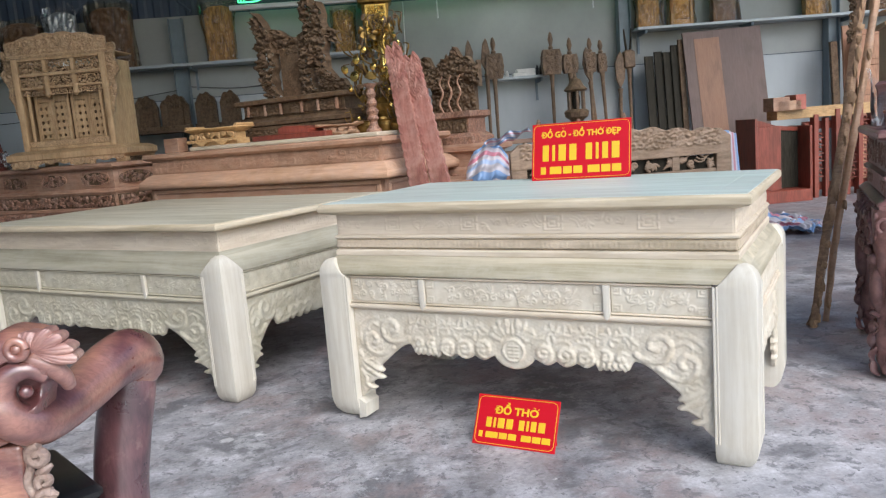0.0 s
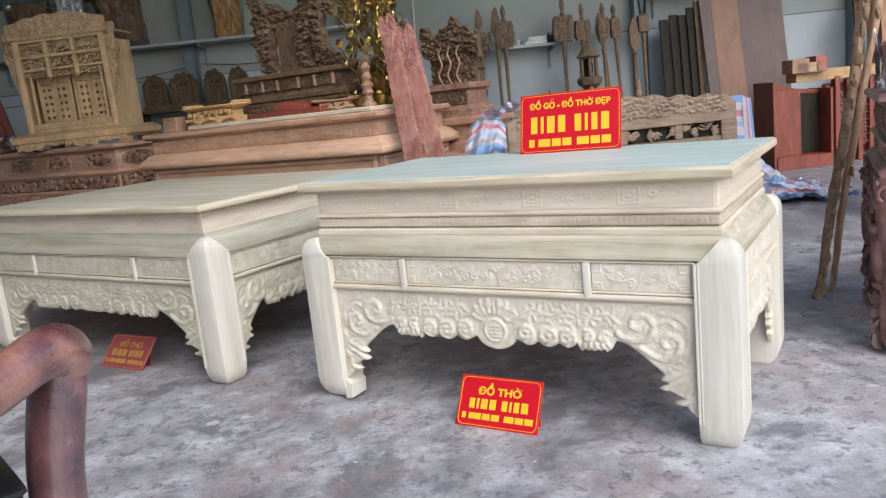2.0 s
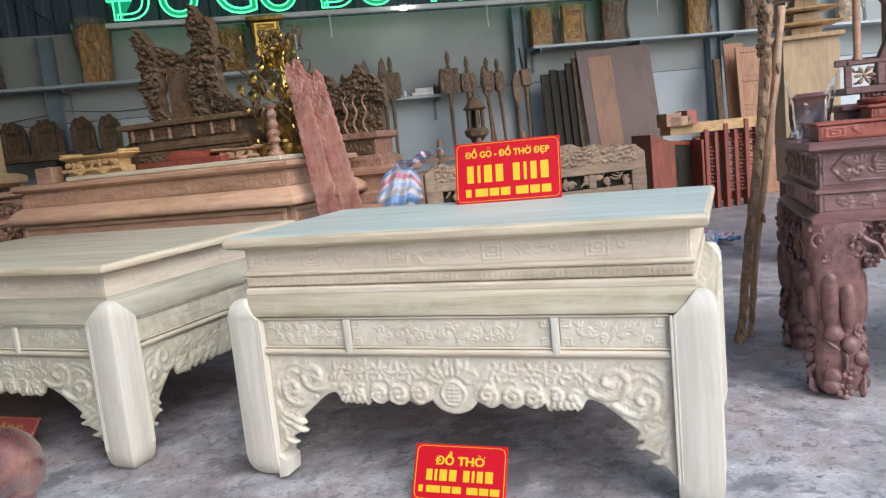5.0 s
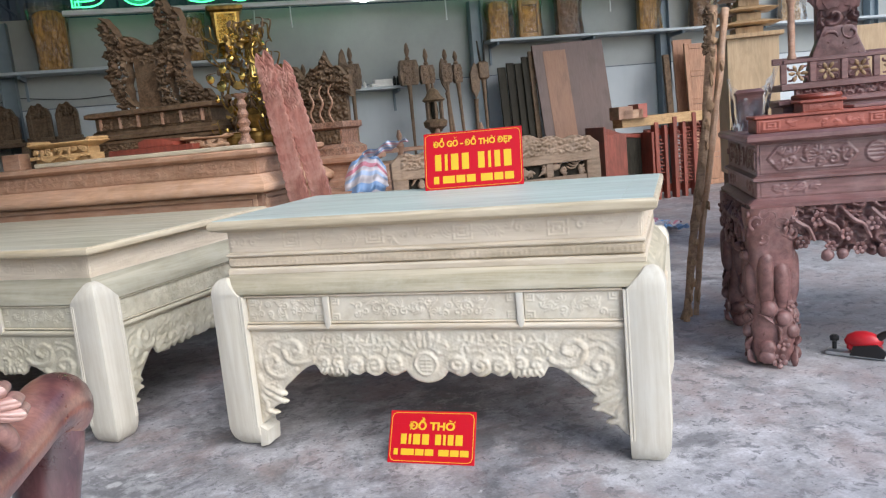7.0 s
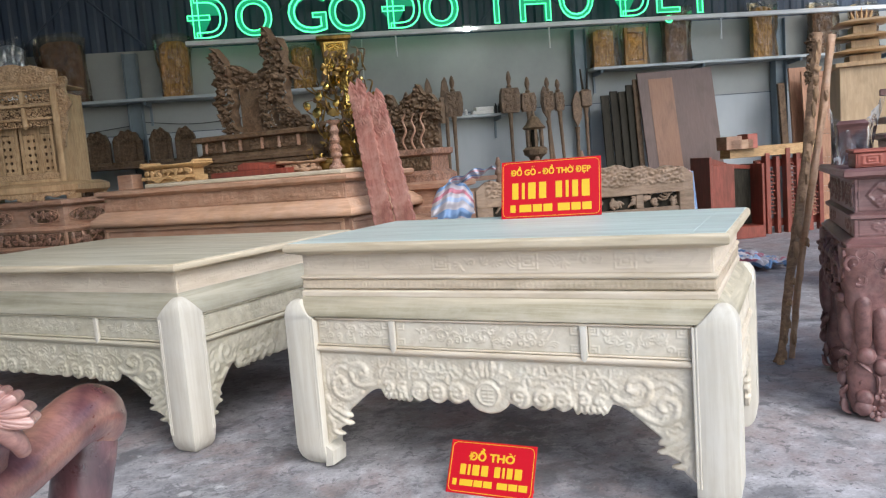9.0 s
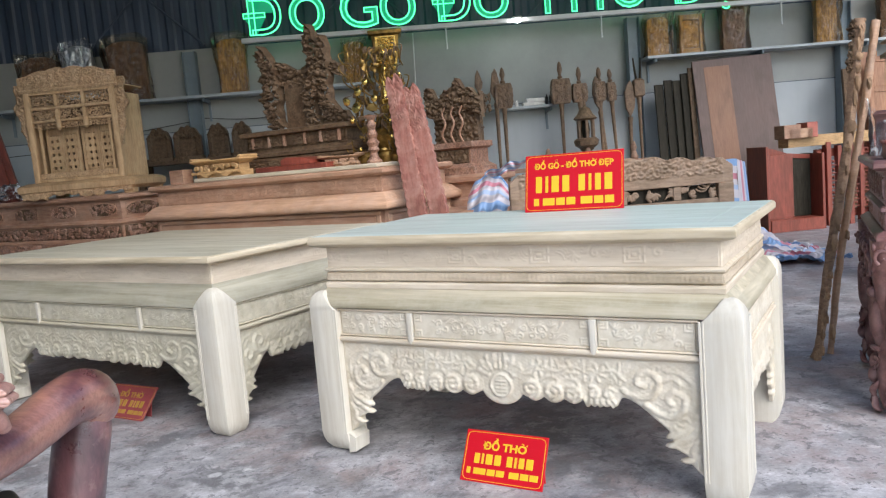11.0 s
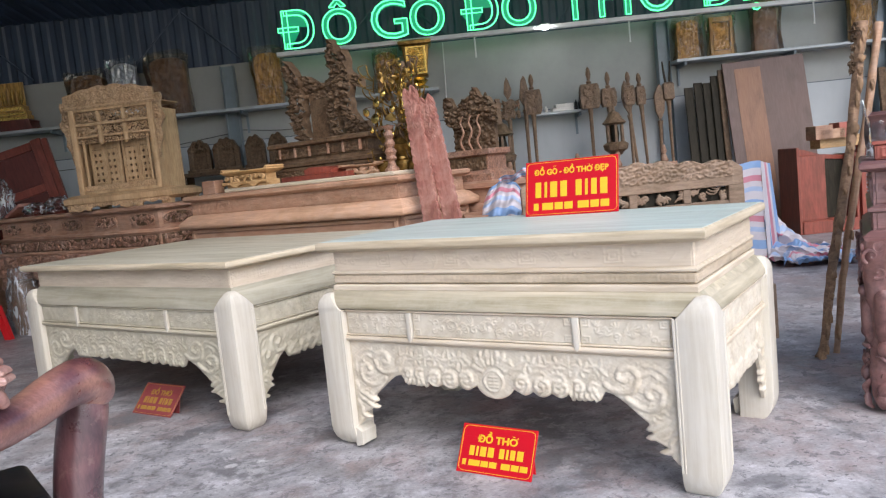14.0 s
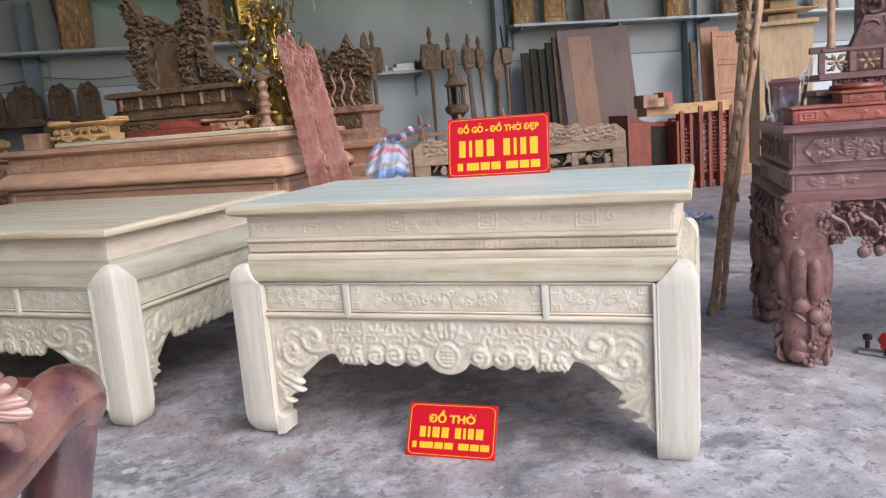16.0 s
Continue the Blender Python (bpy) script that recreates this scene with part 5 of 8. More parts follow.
        # pale pierced bracket: a wavy stem with volutes, leaf tips and holes between
        part("curl", tube([(sx * 0.302, Y, 0.955, 0.012), (sx * 0.322, Y - 0.006, 0.935, 0.010), (sx * 0.318, Y - 0.008, 0.90, 0.008), (sx * 0.306, Y - 0.004, 0.865, 0.009), (sx * 0.318, Y - 0.006, 0.825, 0.009), (sx * 0.308, Y, 0.775, 0.010), (sx * 0.318, Y, 0.71, 0.011), (sx * 0.306, Y, 0.64, 0.012)], 10, 6), CURL, ch, "pale pierced curl")
        for cx, cz, r, turns, ph, sg, w in ((0.336, 0.918, 0.021, 1.25, 1.4, 1, 0.0105), (0.340, 0.868, 0.014, 1.0, 4.0, -1, 0.009), (0.338, 0.828, 0.020, 1.2, 1.0, 1, 0.0105), (0.328, 0.785, 0.014, 1.0, 4.2, -1, 0.009), (0.338, 0.742, 0.022, 1.2, 1.2, 1, 0.011), (0.330, 0.688, 0.018, 1.1, 4.4, -1, 0.0075)):
            part("curl", tube([(sx * q[0], Y - 0.012, q[1], w) for q in spiral(cx, cz, r, turns, ph, sg, 14)], 9, 1), CURL, ch, "pale pierced curl")
        for k, (x, z, a) in enumerate(((0.352, 0.888, 0.5), (0.354, 0.846, -0.4), (0.350, 0.802, 0.6), (0.352, 0.764, -0.3), (0.350, 0.715, 0.5))):
            part("curl", tube([(sx * (x - 0.024), Y - 0.006, z - 0.012 * a, 0.008), (sx * (x - 0.008), Y - 0.012, z + 0.006 * a, 0.0095), (sx * (x + 0.004), Y - 0.008, z + 0.02 * a, 0.004)], 8, 4), CURL, ch, "pale pierced curl")
    part("splat", relief(-0.30, 0.30, 50, 50, 0.5, 0.935, lambda X, Z: scroll(X, Z, 0.16, 8, 0.006) * (np.abs(X) < 0.2), 0.035, pose(0, Y + 0.005, 0), "splat", ROSE), ROSE, ch)
    part("seat", loft([rrect(-0.36, 0.36, Y - 0.03, Y + 0.5, z, 0.03, 3) for z in (0.40, 0.41, 0.46, 0.47)]), ROSE, ch)
    part("seat_rail", mould(0.35, 0.25, [(0.02, 0.28), (0, 0.3), (0, 0.40)]), ROSE, ch).location = (0, Y + 0.24, 0)
    return ch


armchair()
seat_box = thing("black_box", WALL @ pose(-1.0, 1.62, 0.471) @ pose(0.13, 0.31, 0, 0, 0, -52.3), "plain matte black box resting on the armchair seat", "box")
part("body", box(0.0, 0.34, -0.30, 0.0, 0.0, 0.235, 0.012), BLACK, seat_box)
part("lid", box(-0.004, 0.344, -0.304, 0.004, 0.236, 0.27, 0.012), BLACK, seat_box)


# ---- dark altar at the side ----
def carved_flower(r, n, slim=0.42):
    """An open flower facing +z."""
    fl = blob(0, 0, 0.012, r * 0.3, r * 0.3, r * 0.25, 1, 0.1, 1)
    for k in range(n):
        a = 2 * math.pi * k / n
        pt = blob(0, 0, 0, r * 0.46, r * slim, r * 0.16, k, 0.15, 2)
        fl = join(fl, move(pt, pose(r * 0.66 * math.cos(a), r * 0.66 * math.sin(a), 0.006, 0, -24, math.degrees(a))))
    return fl


def dark_altar():
    W, D = 2.0, 1.05
    t = thing("dark_altar", pose(1.02, 4.96, 0, 0, 0, 5), "dark purple-brown carved altar table with fruit-carved legs", "altar table")
    hx, hy = W / 2, D / 2
    part("top", mould(hx + 0.02, hy + 0.02, [(0.03, 1.225), (0.012, 1.23), (0.0, 1.242), (0.0, 1.262), (0.012, 1.275)]), DARK, t)
    part("upper_frieze", mould(hx - 0.035, hy - 0.035, [(0, 1.055), (0, 1.228)]), DARK, t)
    part("ledge", mould(hx - 0.01, hy - 0.01, [(0.02, 1.02), (0.0, 1.028), (0.0, 1.043), (0.025, 1.056)]), DARK, t)
    part("lower_frieze", mould(hx - 0.03, hy - 0.03, [(0, 0.93), (0, 1.024)]), DARK, t)
    part("lower_ledge", mould(hx + 0.01, hy + 0.01, [(0.02, 0.878), (0.0, 0.885), (-0.005, 0.905), (0.03, 0.932)]), DARK, t)
    for side, half, other in (("front", hx, hy), ("left", hy, hx)):
        fm = FLIP[side](other if side == "left" else half, other if side == "front" else half)

        st, low = [], []
        for i in range(int(half * 2 / 0.62) + 2):
            c = -half + 0.31 + 0.62 * i
            st += foliage(c - 0.19, c + 0.19, 1.095, 1.19, 0.062, 4 + i, 0.010, 0.0085)
            low += foliage(c - 0.20, c + 0.02, 0.95, 1.01, 0.045, 60 + i, 0.007, 0.0065)

        def high(X, Z, half=half, st=st):
            u = (X + half) % 0.62 - 0.31
            z = np.abs(Z - 1.142)
            d = np.maximum(np.abs(u) / 0.225 + 0.25 * z / 0.066, z / 0.066)
            r = np.hypot(np.abs(u) - 0.31, Z - 1.142)
            disc = np.where(r < 0.042, 0.004 + 0.005 * ((np.floor((Z - 1.142) / 0.011) % 2) == 0), 0.010)
            return np.where(d < 0.93, carve(X, Z, st), np.where(d < 1.0, 0.009, np.where(r < 0.054, disc, 0.0)))
        part("frieze_carving", relief(-half + 0.05, half - 0.05, int(half * 330), 36, 1.062, 1.222, high, 0.004, fm @ pose(0, 0.034, 0), "frieze_carving", DARK), DARK, t)
        part("lower_carving", relief(-half + 0.05, half - 0.05, int(half * 300), 20, 0.937, 1.018, lambda X, Z, low=low: carve(X, Z, low), 0.004, fm @ pose(0, 0.029, 0), "lower_carving", DARK), DARK, t)
        inner = half - 0.2
        lo = lambda x, inner=inner: 0.60 + 0.17 * (np.abs(x) / inner) ** 3 - 0.03 * np.abs(np.sin(x * 14)) + 0.012 * np.sin(x * 47)
        part("apron", relief(-inner - 0.08, inner + 0.08, 220, 46, lo, 0.885, lambda X, Z: scroll(X, Z, 0.105, 31, 0.055, 1.5) + scroll(X, Z, 0.04, 7, 0.012), 0.03, fm @ pose(0, 0.04, 0), "apron", DARK_CARVE), DARK_CARVE, t)
        rnd = random.Random(5)
        for i in range(13 if side == "front" else 6):
            x = -inner - 0.02 + i * 0.135
            part("flower", move(carved_flower(rnd.uniform(0.034, 0.046), 5 + i % 2), fm @ pose(x, -0.03, 0.70 + 0.12 * rnd.random(), 90 + rnd.uniform(-20, 20), 0, rnd.uniform(-20, 20))), DARK_CARVE, t)
            part("flower", move(carved_flower(rnd.uniform(0.028, 0.036), 6), fm @ pose(x + 0.065, -0.025, 0.64 + 0.06 * rnd.random(), 90, 0, rnd.uniform(-20, 20))), DARK_CARVE, t)
            if i % 2:
                part("fruit", move(blob(x + 0.05, -0.02, 0.605 + 0.02 * rnd.random(), 0.033, 0.030, 0.034, i, 0.18), fm), DARK_CARVE, t)
                part("fruit", move(blob(x + 0.12, -0.025, 0.61 + 0.02 * rnd.random(), 0.030, 0.026, 0.031, i + 40, 0.18), fm), DARK_CARVE, t)
            part("tendril", move(tube([(x, 0.0, 0.85, 0.012), (x + 0.04, -0.035, 0.80, 0.014), (x + 0.09, -0.03, 0.77, 0.012), (x + 0.12, -0.035, 0.70, 0.009)], 6, 4), fm), DARK_CARVE, t)
    for sx in (-1, 1):
        for sy in (-1, 1):
            rnd = random.Random(3 + sx + 2 * sy)
            cx, cy = sx * (hx - 0.1), sy * (hy - 0.1)
            prof = [(0.0, 0.05, 0.0), (0.02, 0.085, 0.0), (0.08, 0.105, 0.0), (0.2, 0.115, 0.0), (0.3, 0.105, 0.01), (0.42, 0.10, 0.01), (0.6, 0.115, 0.0), (0.75, 0.13, 0.0), (0.885, 0.13, 0.0)]
            loops = [rrect(cx - r, cx + r, cy - r, cy + r, z, r * 0.55, 4) for z, r, o in prof]
            lg = part("leg", loft(loops), DARK_CARVE, t, "heavy leg")
            for j, (z, n) in enumerate(((0.055, 9), (0.125, 8), (0.195, 8), (0.265, 8), (0.335, 7))):
                for i in range(n):
                    a = 2 * math.pi * (i + 0.5 * (j % 2)) / n + rnd.uniform(-0.15, 0.15)
                    r = 0.112 + 0.012 * rnd.random()
                    at = pose(cx + r * math.cos(a), cy + r * math.sin(a), z + rnd.uniform(-0.015, 0.015), 0, 90, 0)
                    turn = pose(cx + r * math.cos(a), cy + r * math.sin(a), z + rnd.uniform(-0.015, 0.015), 0, 0, math.degrees(a)) @ pose(0, 0, 0, 0, 80, 0)
                    if (i + j) % 3 == 0:
                        part("carved_fruit", move(blob(0, 0, 0, 0.046, 0.046, 0.036, i, 0.12), turn), DARK_CARVE, lg)
                    elif (i + j) % 3 == 1:
                        part("carved_flower", move(carved_flower(rnd.uniform(0.032, 0.042), 5), turn), DARK_CARVE, lg)
                    else:
                        part("carved_leaf", move(tube([(-0.045, 0.0, 0, 0.008), (-0.015, 0.012, 0.014, 0.02), (0.02, 0.0, 0.014, 0.018), (0.05, -0.012, 0.022, 0.004)], 8, 4, flat=0.6), turn @ pose(0, 0, 0, 0, 0, rnd.uniform(0, 360))), DARK_CARVE, lg)
            for i in range(8):
                a = i * math.pi / 4 + 0.39
                up = 0.62 if i % 2 else 0.56
                q = [(0.095, 0.34, 0.025), (0.104, 0.42, 0.042), (0.104, up - 0.05, 0.045), (0.098, up, 0.04), (0.09, up + 0.035, 0.014)]
                part("petal", tube([(cx + r * math.cos(a), cy + r * math.sin(a), z, w) for r, z, w in q], 10, 4), DARK_CARVE, lg)
            for face in range(4):
                out = pose(cx, cy, 0, 0, 0, 90 * face)
                for i in range(8):
                    x, z = rnd.uniform(-0.085, 0.085), rnd.uniform(0.66, 0.86)
                    sp = spiral(x, z, rnd.uniform(0.03, 0.045), 1.0, rnd.uniform(0, 6.28), rnd.choice((-1, 1)), 12)
                    part("carved_curl", move(tube([(q[0], -0.121, q[1], 0.0105) for q in sp], 8, 1), out), DARK_CARVE, lg)
    return t


dark_altar()


def red_altar_box():
    t = thing("small_altar_stand", pose(0.44, 4.62, 1.276, 0, 0, 5), "small light-red carved wooden stand on the dark altar", "altar stand")
    stand_st, stand_st2 = foliage(-0.2, 0.2, 0.018, 0.062, 0.036, 12, 0.005, 0.0042), foliage(-0.075, 0.075, 0.1, 0.13, 0.026, 14, 0.004, 0.003)
    part("base", box(-0.34, 0.34, -0.12, 0.12, 0, 0.075), REDL, t)
    part("rim", box(-0.35, 0.35, -0.13, 0.13, 0.075, 0.092), REDL, t)
    part("front_carving", relief(-0.33, 0.33, 130, 16, 0.008, 0.07, lambda X, Z: np.where((np.abs(X) > 0.22) & (np.abs(X) < 0.31) & (np.abs(Z - 0.039) < 0.024), 0.005 * ((np.floor(np.maximum(np.abs(np.abs(X) - 0.265) / 0.045, np.abs(Z - 0.039) / 0.024) * 4) % 2) == 1), carve(X, Z, stand_st) * (np.abs(X) < 0.21)), 0.003, pose(0, -0.121, 0), "front_carving", REDL), REDL, t)
    part("middle_block", box(-0.1, 0.1, -0.1, 0.1, 0.09, 0.14), REDL, t)
    part("middle_cap", box(-0.115, 0.115, -0.115, 0.115, 0.14, 0.155), REDL, t)
    part("middle_carving", relief(-0.085, 0.085, 40, 12, 0.094, 0.136, lambda X, Z: carve(X, Z, stand_st2), 0.003, pose(0, -0.101, 0), "middle_carving", REDL), REDL, t)
    part("tray", box(0.15, 0.34, -0.1, 0.12, 0.092, 0.112), DARK, t)


red_altar_box()
solo("lacquered_bowl", lathe([(0.07, 0), (0.11, 0.01), (0.12, 0.03), (0.10, 0.05), (0.125, 0.07), (0.13, 0.10), (0.105, 0.12), (0.12, 0.14), (0.135, 0.17), (0.13, 0.185), (0.10, 0.19)], 28), RED, pose(0.47, 4.86, 1.276), "round dark red lacquered bowl with ringed sides on the altar", "bowl")


def dark_throne():
    t = thing("ancestor_throne", pose(0.66, 5.18, 1.276, 0, 0, 5), "dark carved ancestor throne with openwork gallery on the altar", "throne")
    part("plinth", mould(0.40, 0.2, [(0.02, 0), (0, 0.01), (0, 0.06), (0.03, 0.075), (0.03, 0.12), (0.0, 0.135), (0.0, 0.155), (0.03, 0.165)]), DARK, t)
    part("gold_band", relief(-0.3, 0.3, 120, 12, 0.165, 0.215, lambda X, Z: scroll(X, Z, 0.05, 2, 0.02), 0.02, pose(0, -0.16, 0), "gold_band", DARK_CARVE), DARK_CARVE, t)
    part("gallery_floor", mould(0.38, 0.19, [(0.01, 0.215), (0, 0.22), (0, 0.25), (0.01, 0.255)]), DARK, t)
    part("gallery_rail", box(-0.36, 0.36, -0.17, -0.13, 0.37, 0.395), DARK, t)
    for x in (-0.36, -0.2, -0.03, 0.14, 0.32):
        part("gallery_post", box(x - 0.018, x + 0.018, -0.17, -0.14, 0.255, 0.372), DARK, t)
    for i, x in enumerate((-0.28, -0.115, 0.055, 0.23)):
        part("flower", move(carved_flower(0.05, 6, 0.22), pose(x, -0.15, 0.312, 90, 0, 0)), HONEY_CARVE, t, "pale openwork flower")
        for q in range(4):
            a = math.pi / 4 + q * math.pi / 2
            part("flower_stem", tube([(x + 0.03 * math.cos(a), -0.15, 0.312 + 0.03 * math.sin(a), 0.006), (x + 0.06 * math.cos(a + 0.2), -0.152, 0.312 + 0.045 * math.sin(a + 0.2), 0.007), (x + 0.075 * math.cos(a), -0.15, 0.312 + 0.058 * math.sin(a), 0.005)], 6, 3), DARK_CARVE, t)
    part("gallery_back", box(-0.36, 0.36, 0.15, 0.18, 0.38, 0.42), DARK, t)
    for sx, hgt in ((-0.31, 1.06), (0.31, 1.02)):
        part("post", lathe([(0.024, 0.395), (0.026, 0.41), (0.019, 0.43), (0.021, 0.58), (0.018, 0.70), (0.024, 0.72), (0.027, 0.735), (0.02, 0.745)], 14), BROWN, t, "turned lighter brown post").location = (sx, -0.15, 0)
        part("post_head", loft([rrect(sx - r, sx + r, -0.15 - r, -0.15 + r, z, r * 0.3, 3) for z, r in ((0.745, 0.022), (0.765, 0.036), (0.79, 0.03), (0.83, 0.033), (0.86, 0.042), (0.88, 0.032), (0.94, 0.031), (0.97, 0.038), (0.99, 0.03), (hgt - 0.02, 0.034), (hgt, 0.026))]), DARK_CARVE, t)
    lo = lambda x: 0.255 + 0 * x
    hi = lambda x: 0.95 - 0.25 * np.clip((np.abs(x) - 0.07) / 0.05, 0, 1) + 0.02 * np.sin(x * 60)
    part("back_carving", relief(-0.115, 0.115, 60, 100, lo, hi, lambda X, Z: scroll(X, Z, 0.11, 17, 0.05), 0.05, pose(0, 0.1, 0), "back_carving", DARK_CARVE), DARK_CARVE, t)
    part("back_disc", blob(0, 0.08, 0.82, 0.16, 0.05, 0.18, 6, 0.22, 4, 7), DARK_CARVE, t)
    part("back_foot", prism([(-0.19, 0.255), (-0.15, 0.42), (-0.08, 0.58), (0.08, 0.58), (0.15, 0.42), (0.19, 0.255)], 0.06, 0.14, 0.015), DARK_CARVE, t)


dark_throne()


# ---- poles ----
def pole(name, pts, label, seed, mat=BARK, flakes=20):
    p = thing(name, pose(0, 0, 0), label, "pole", "leaning poles")
    part("trunk", tube([(x, y, z, r * 0.86) for x, y, z, r in pts], 9, 8, 0.35, seed), mat, p)
    rnd = random.Random(seed)
    run = curve_points(pts, 8)
    for i in range(flakes):
        q = run[int((i + rnd.random() * 0.7) / flakes * (len(run) - 3)) + 1]
        h = rnd.uniform(0.02, 0.055)
        part("bark_flake", blob(q[0] + rnd.uniform(0.0, 0.022), q[1] - q[3] * 0.95, q[2], rnd.uniform(0.012, 0.024), 0.013, h * 1.1, i + seed, 0.7, 2, 2.5), FLAKE, p)
    return p


crested = pole("timber_pole", [(-0.305, 5.36, 0.0, 0.04), (-0.28, 5.38, 0.12, 0.03), (-0.22, 5.45, 0.6, 0.034), (-0.135, 5.6, 1.12, 0.036), (-0.075, 5.74, 1.62, 0.036), (-0.045, 5.85, 1.96, 0.040), (-0.03, 5.9, 2.13, 0.043)], "rough brown timber pole with peeling bark", 3)
for z, r in ((1.82, 0.018), (1.86, 0.022), (1.91, 0.017), (1.97, 0.02), (2.03, 0.024), (2.08, 0.026), (2.11, 0.02)):
    part("carved_knob", blob(-0.108 + (z - 1.62) * 0.09, 5.72 + (z - 1.62) * 0.31, z, r, r * 0.9, r * 1.2, int(z * 100), 0.9, 3, 4), OLD, crested)
pole("timber_pole", [(-0.23, 5.5, 0.0, 0.024), (-0.17, 5.58, 0.55, 0.026), (-0.085, 5.7, 1.11, 0.028), (0.0, 5.85, 1.65, 0.028), (0.06, 6.0, 2.12, 0.03)], "straight brown timber pole leaning beside another", 8, TAN, 3)


# ---- power tool on the floor ----
def planer():
    t = thing("power_planer", pose(0.62, 4.55, 0, 0, 0, -25), "red and black hand planer lying on the floor", "power tool")
    part("sole", box(-0.17, 0.14, -0.045, 0.045, 0.0, 0.03, 0.006), ALU, t)
    part("body", join(blob(0.02, 0, 0.09, 0.10, 0.05, 0.06, 2, 0.08), box(-0.06, 0.11, -0.04, 0.04, 0.03, 0.08, 0.015)), TOOL_RED, t, "red housing")
    part("handle", tube([(0.08, 0, 0.1, 0.022), (0.13, 0, 0.14, 0.02), (0.19, 0, 0.13, 0.022), (0.22, 0, 0.06, 0.024)], 10), BLACK, t)
    part("belt_cover", prism([(-0.04, 0.015), (0.13, 0.015), (0.15, 0.05), (0.1, 0.09), (-0.02, 0.07)], -0.062, -0.043, 0.006), BLACK, t)
    part("knob", lathe([(0.012, 0.03), (0.012, 0.075), (0.024, 0.08), (0.026, 0.1), (0.015, 0.11)], 12), BLACK, t).location = (-0.13, 0, 0)
    part("cord", tube([(0.22, 0, 0.05, 0.005), (0.3, 0.05, 0.02, 0.005), (0.4, 0.2, 0.006, 0.005), (0.6, 0.25, 0.006, 0.005)], 6), BLACK, t)


planer()

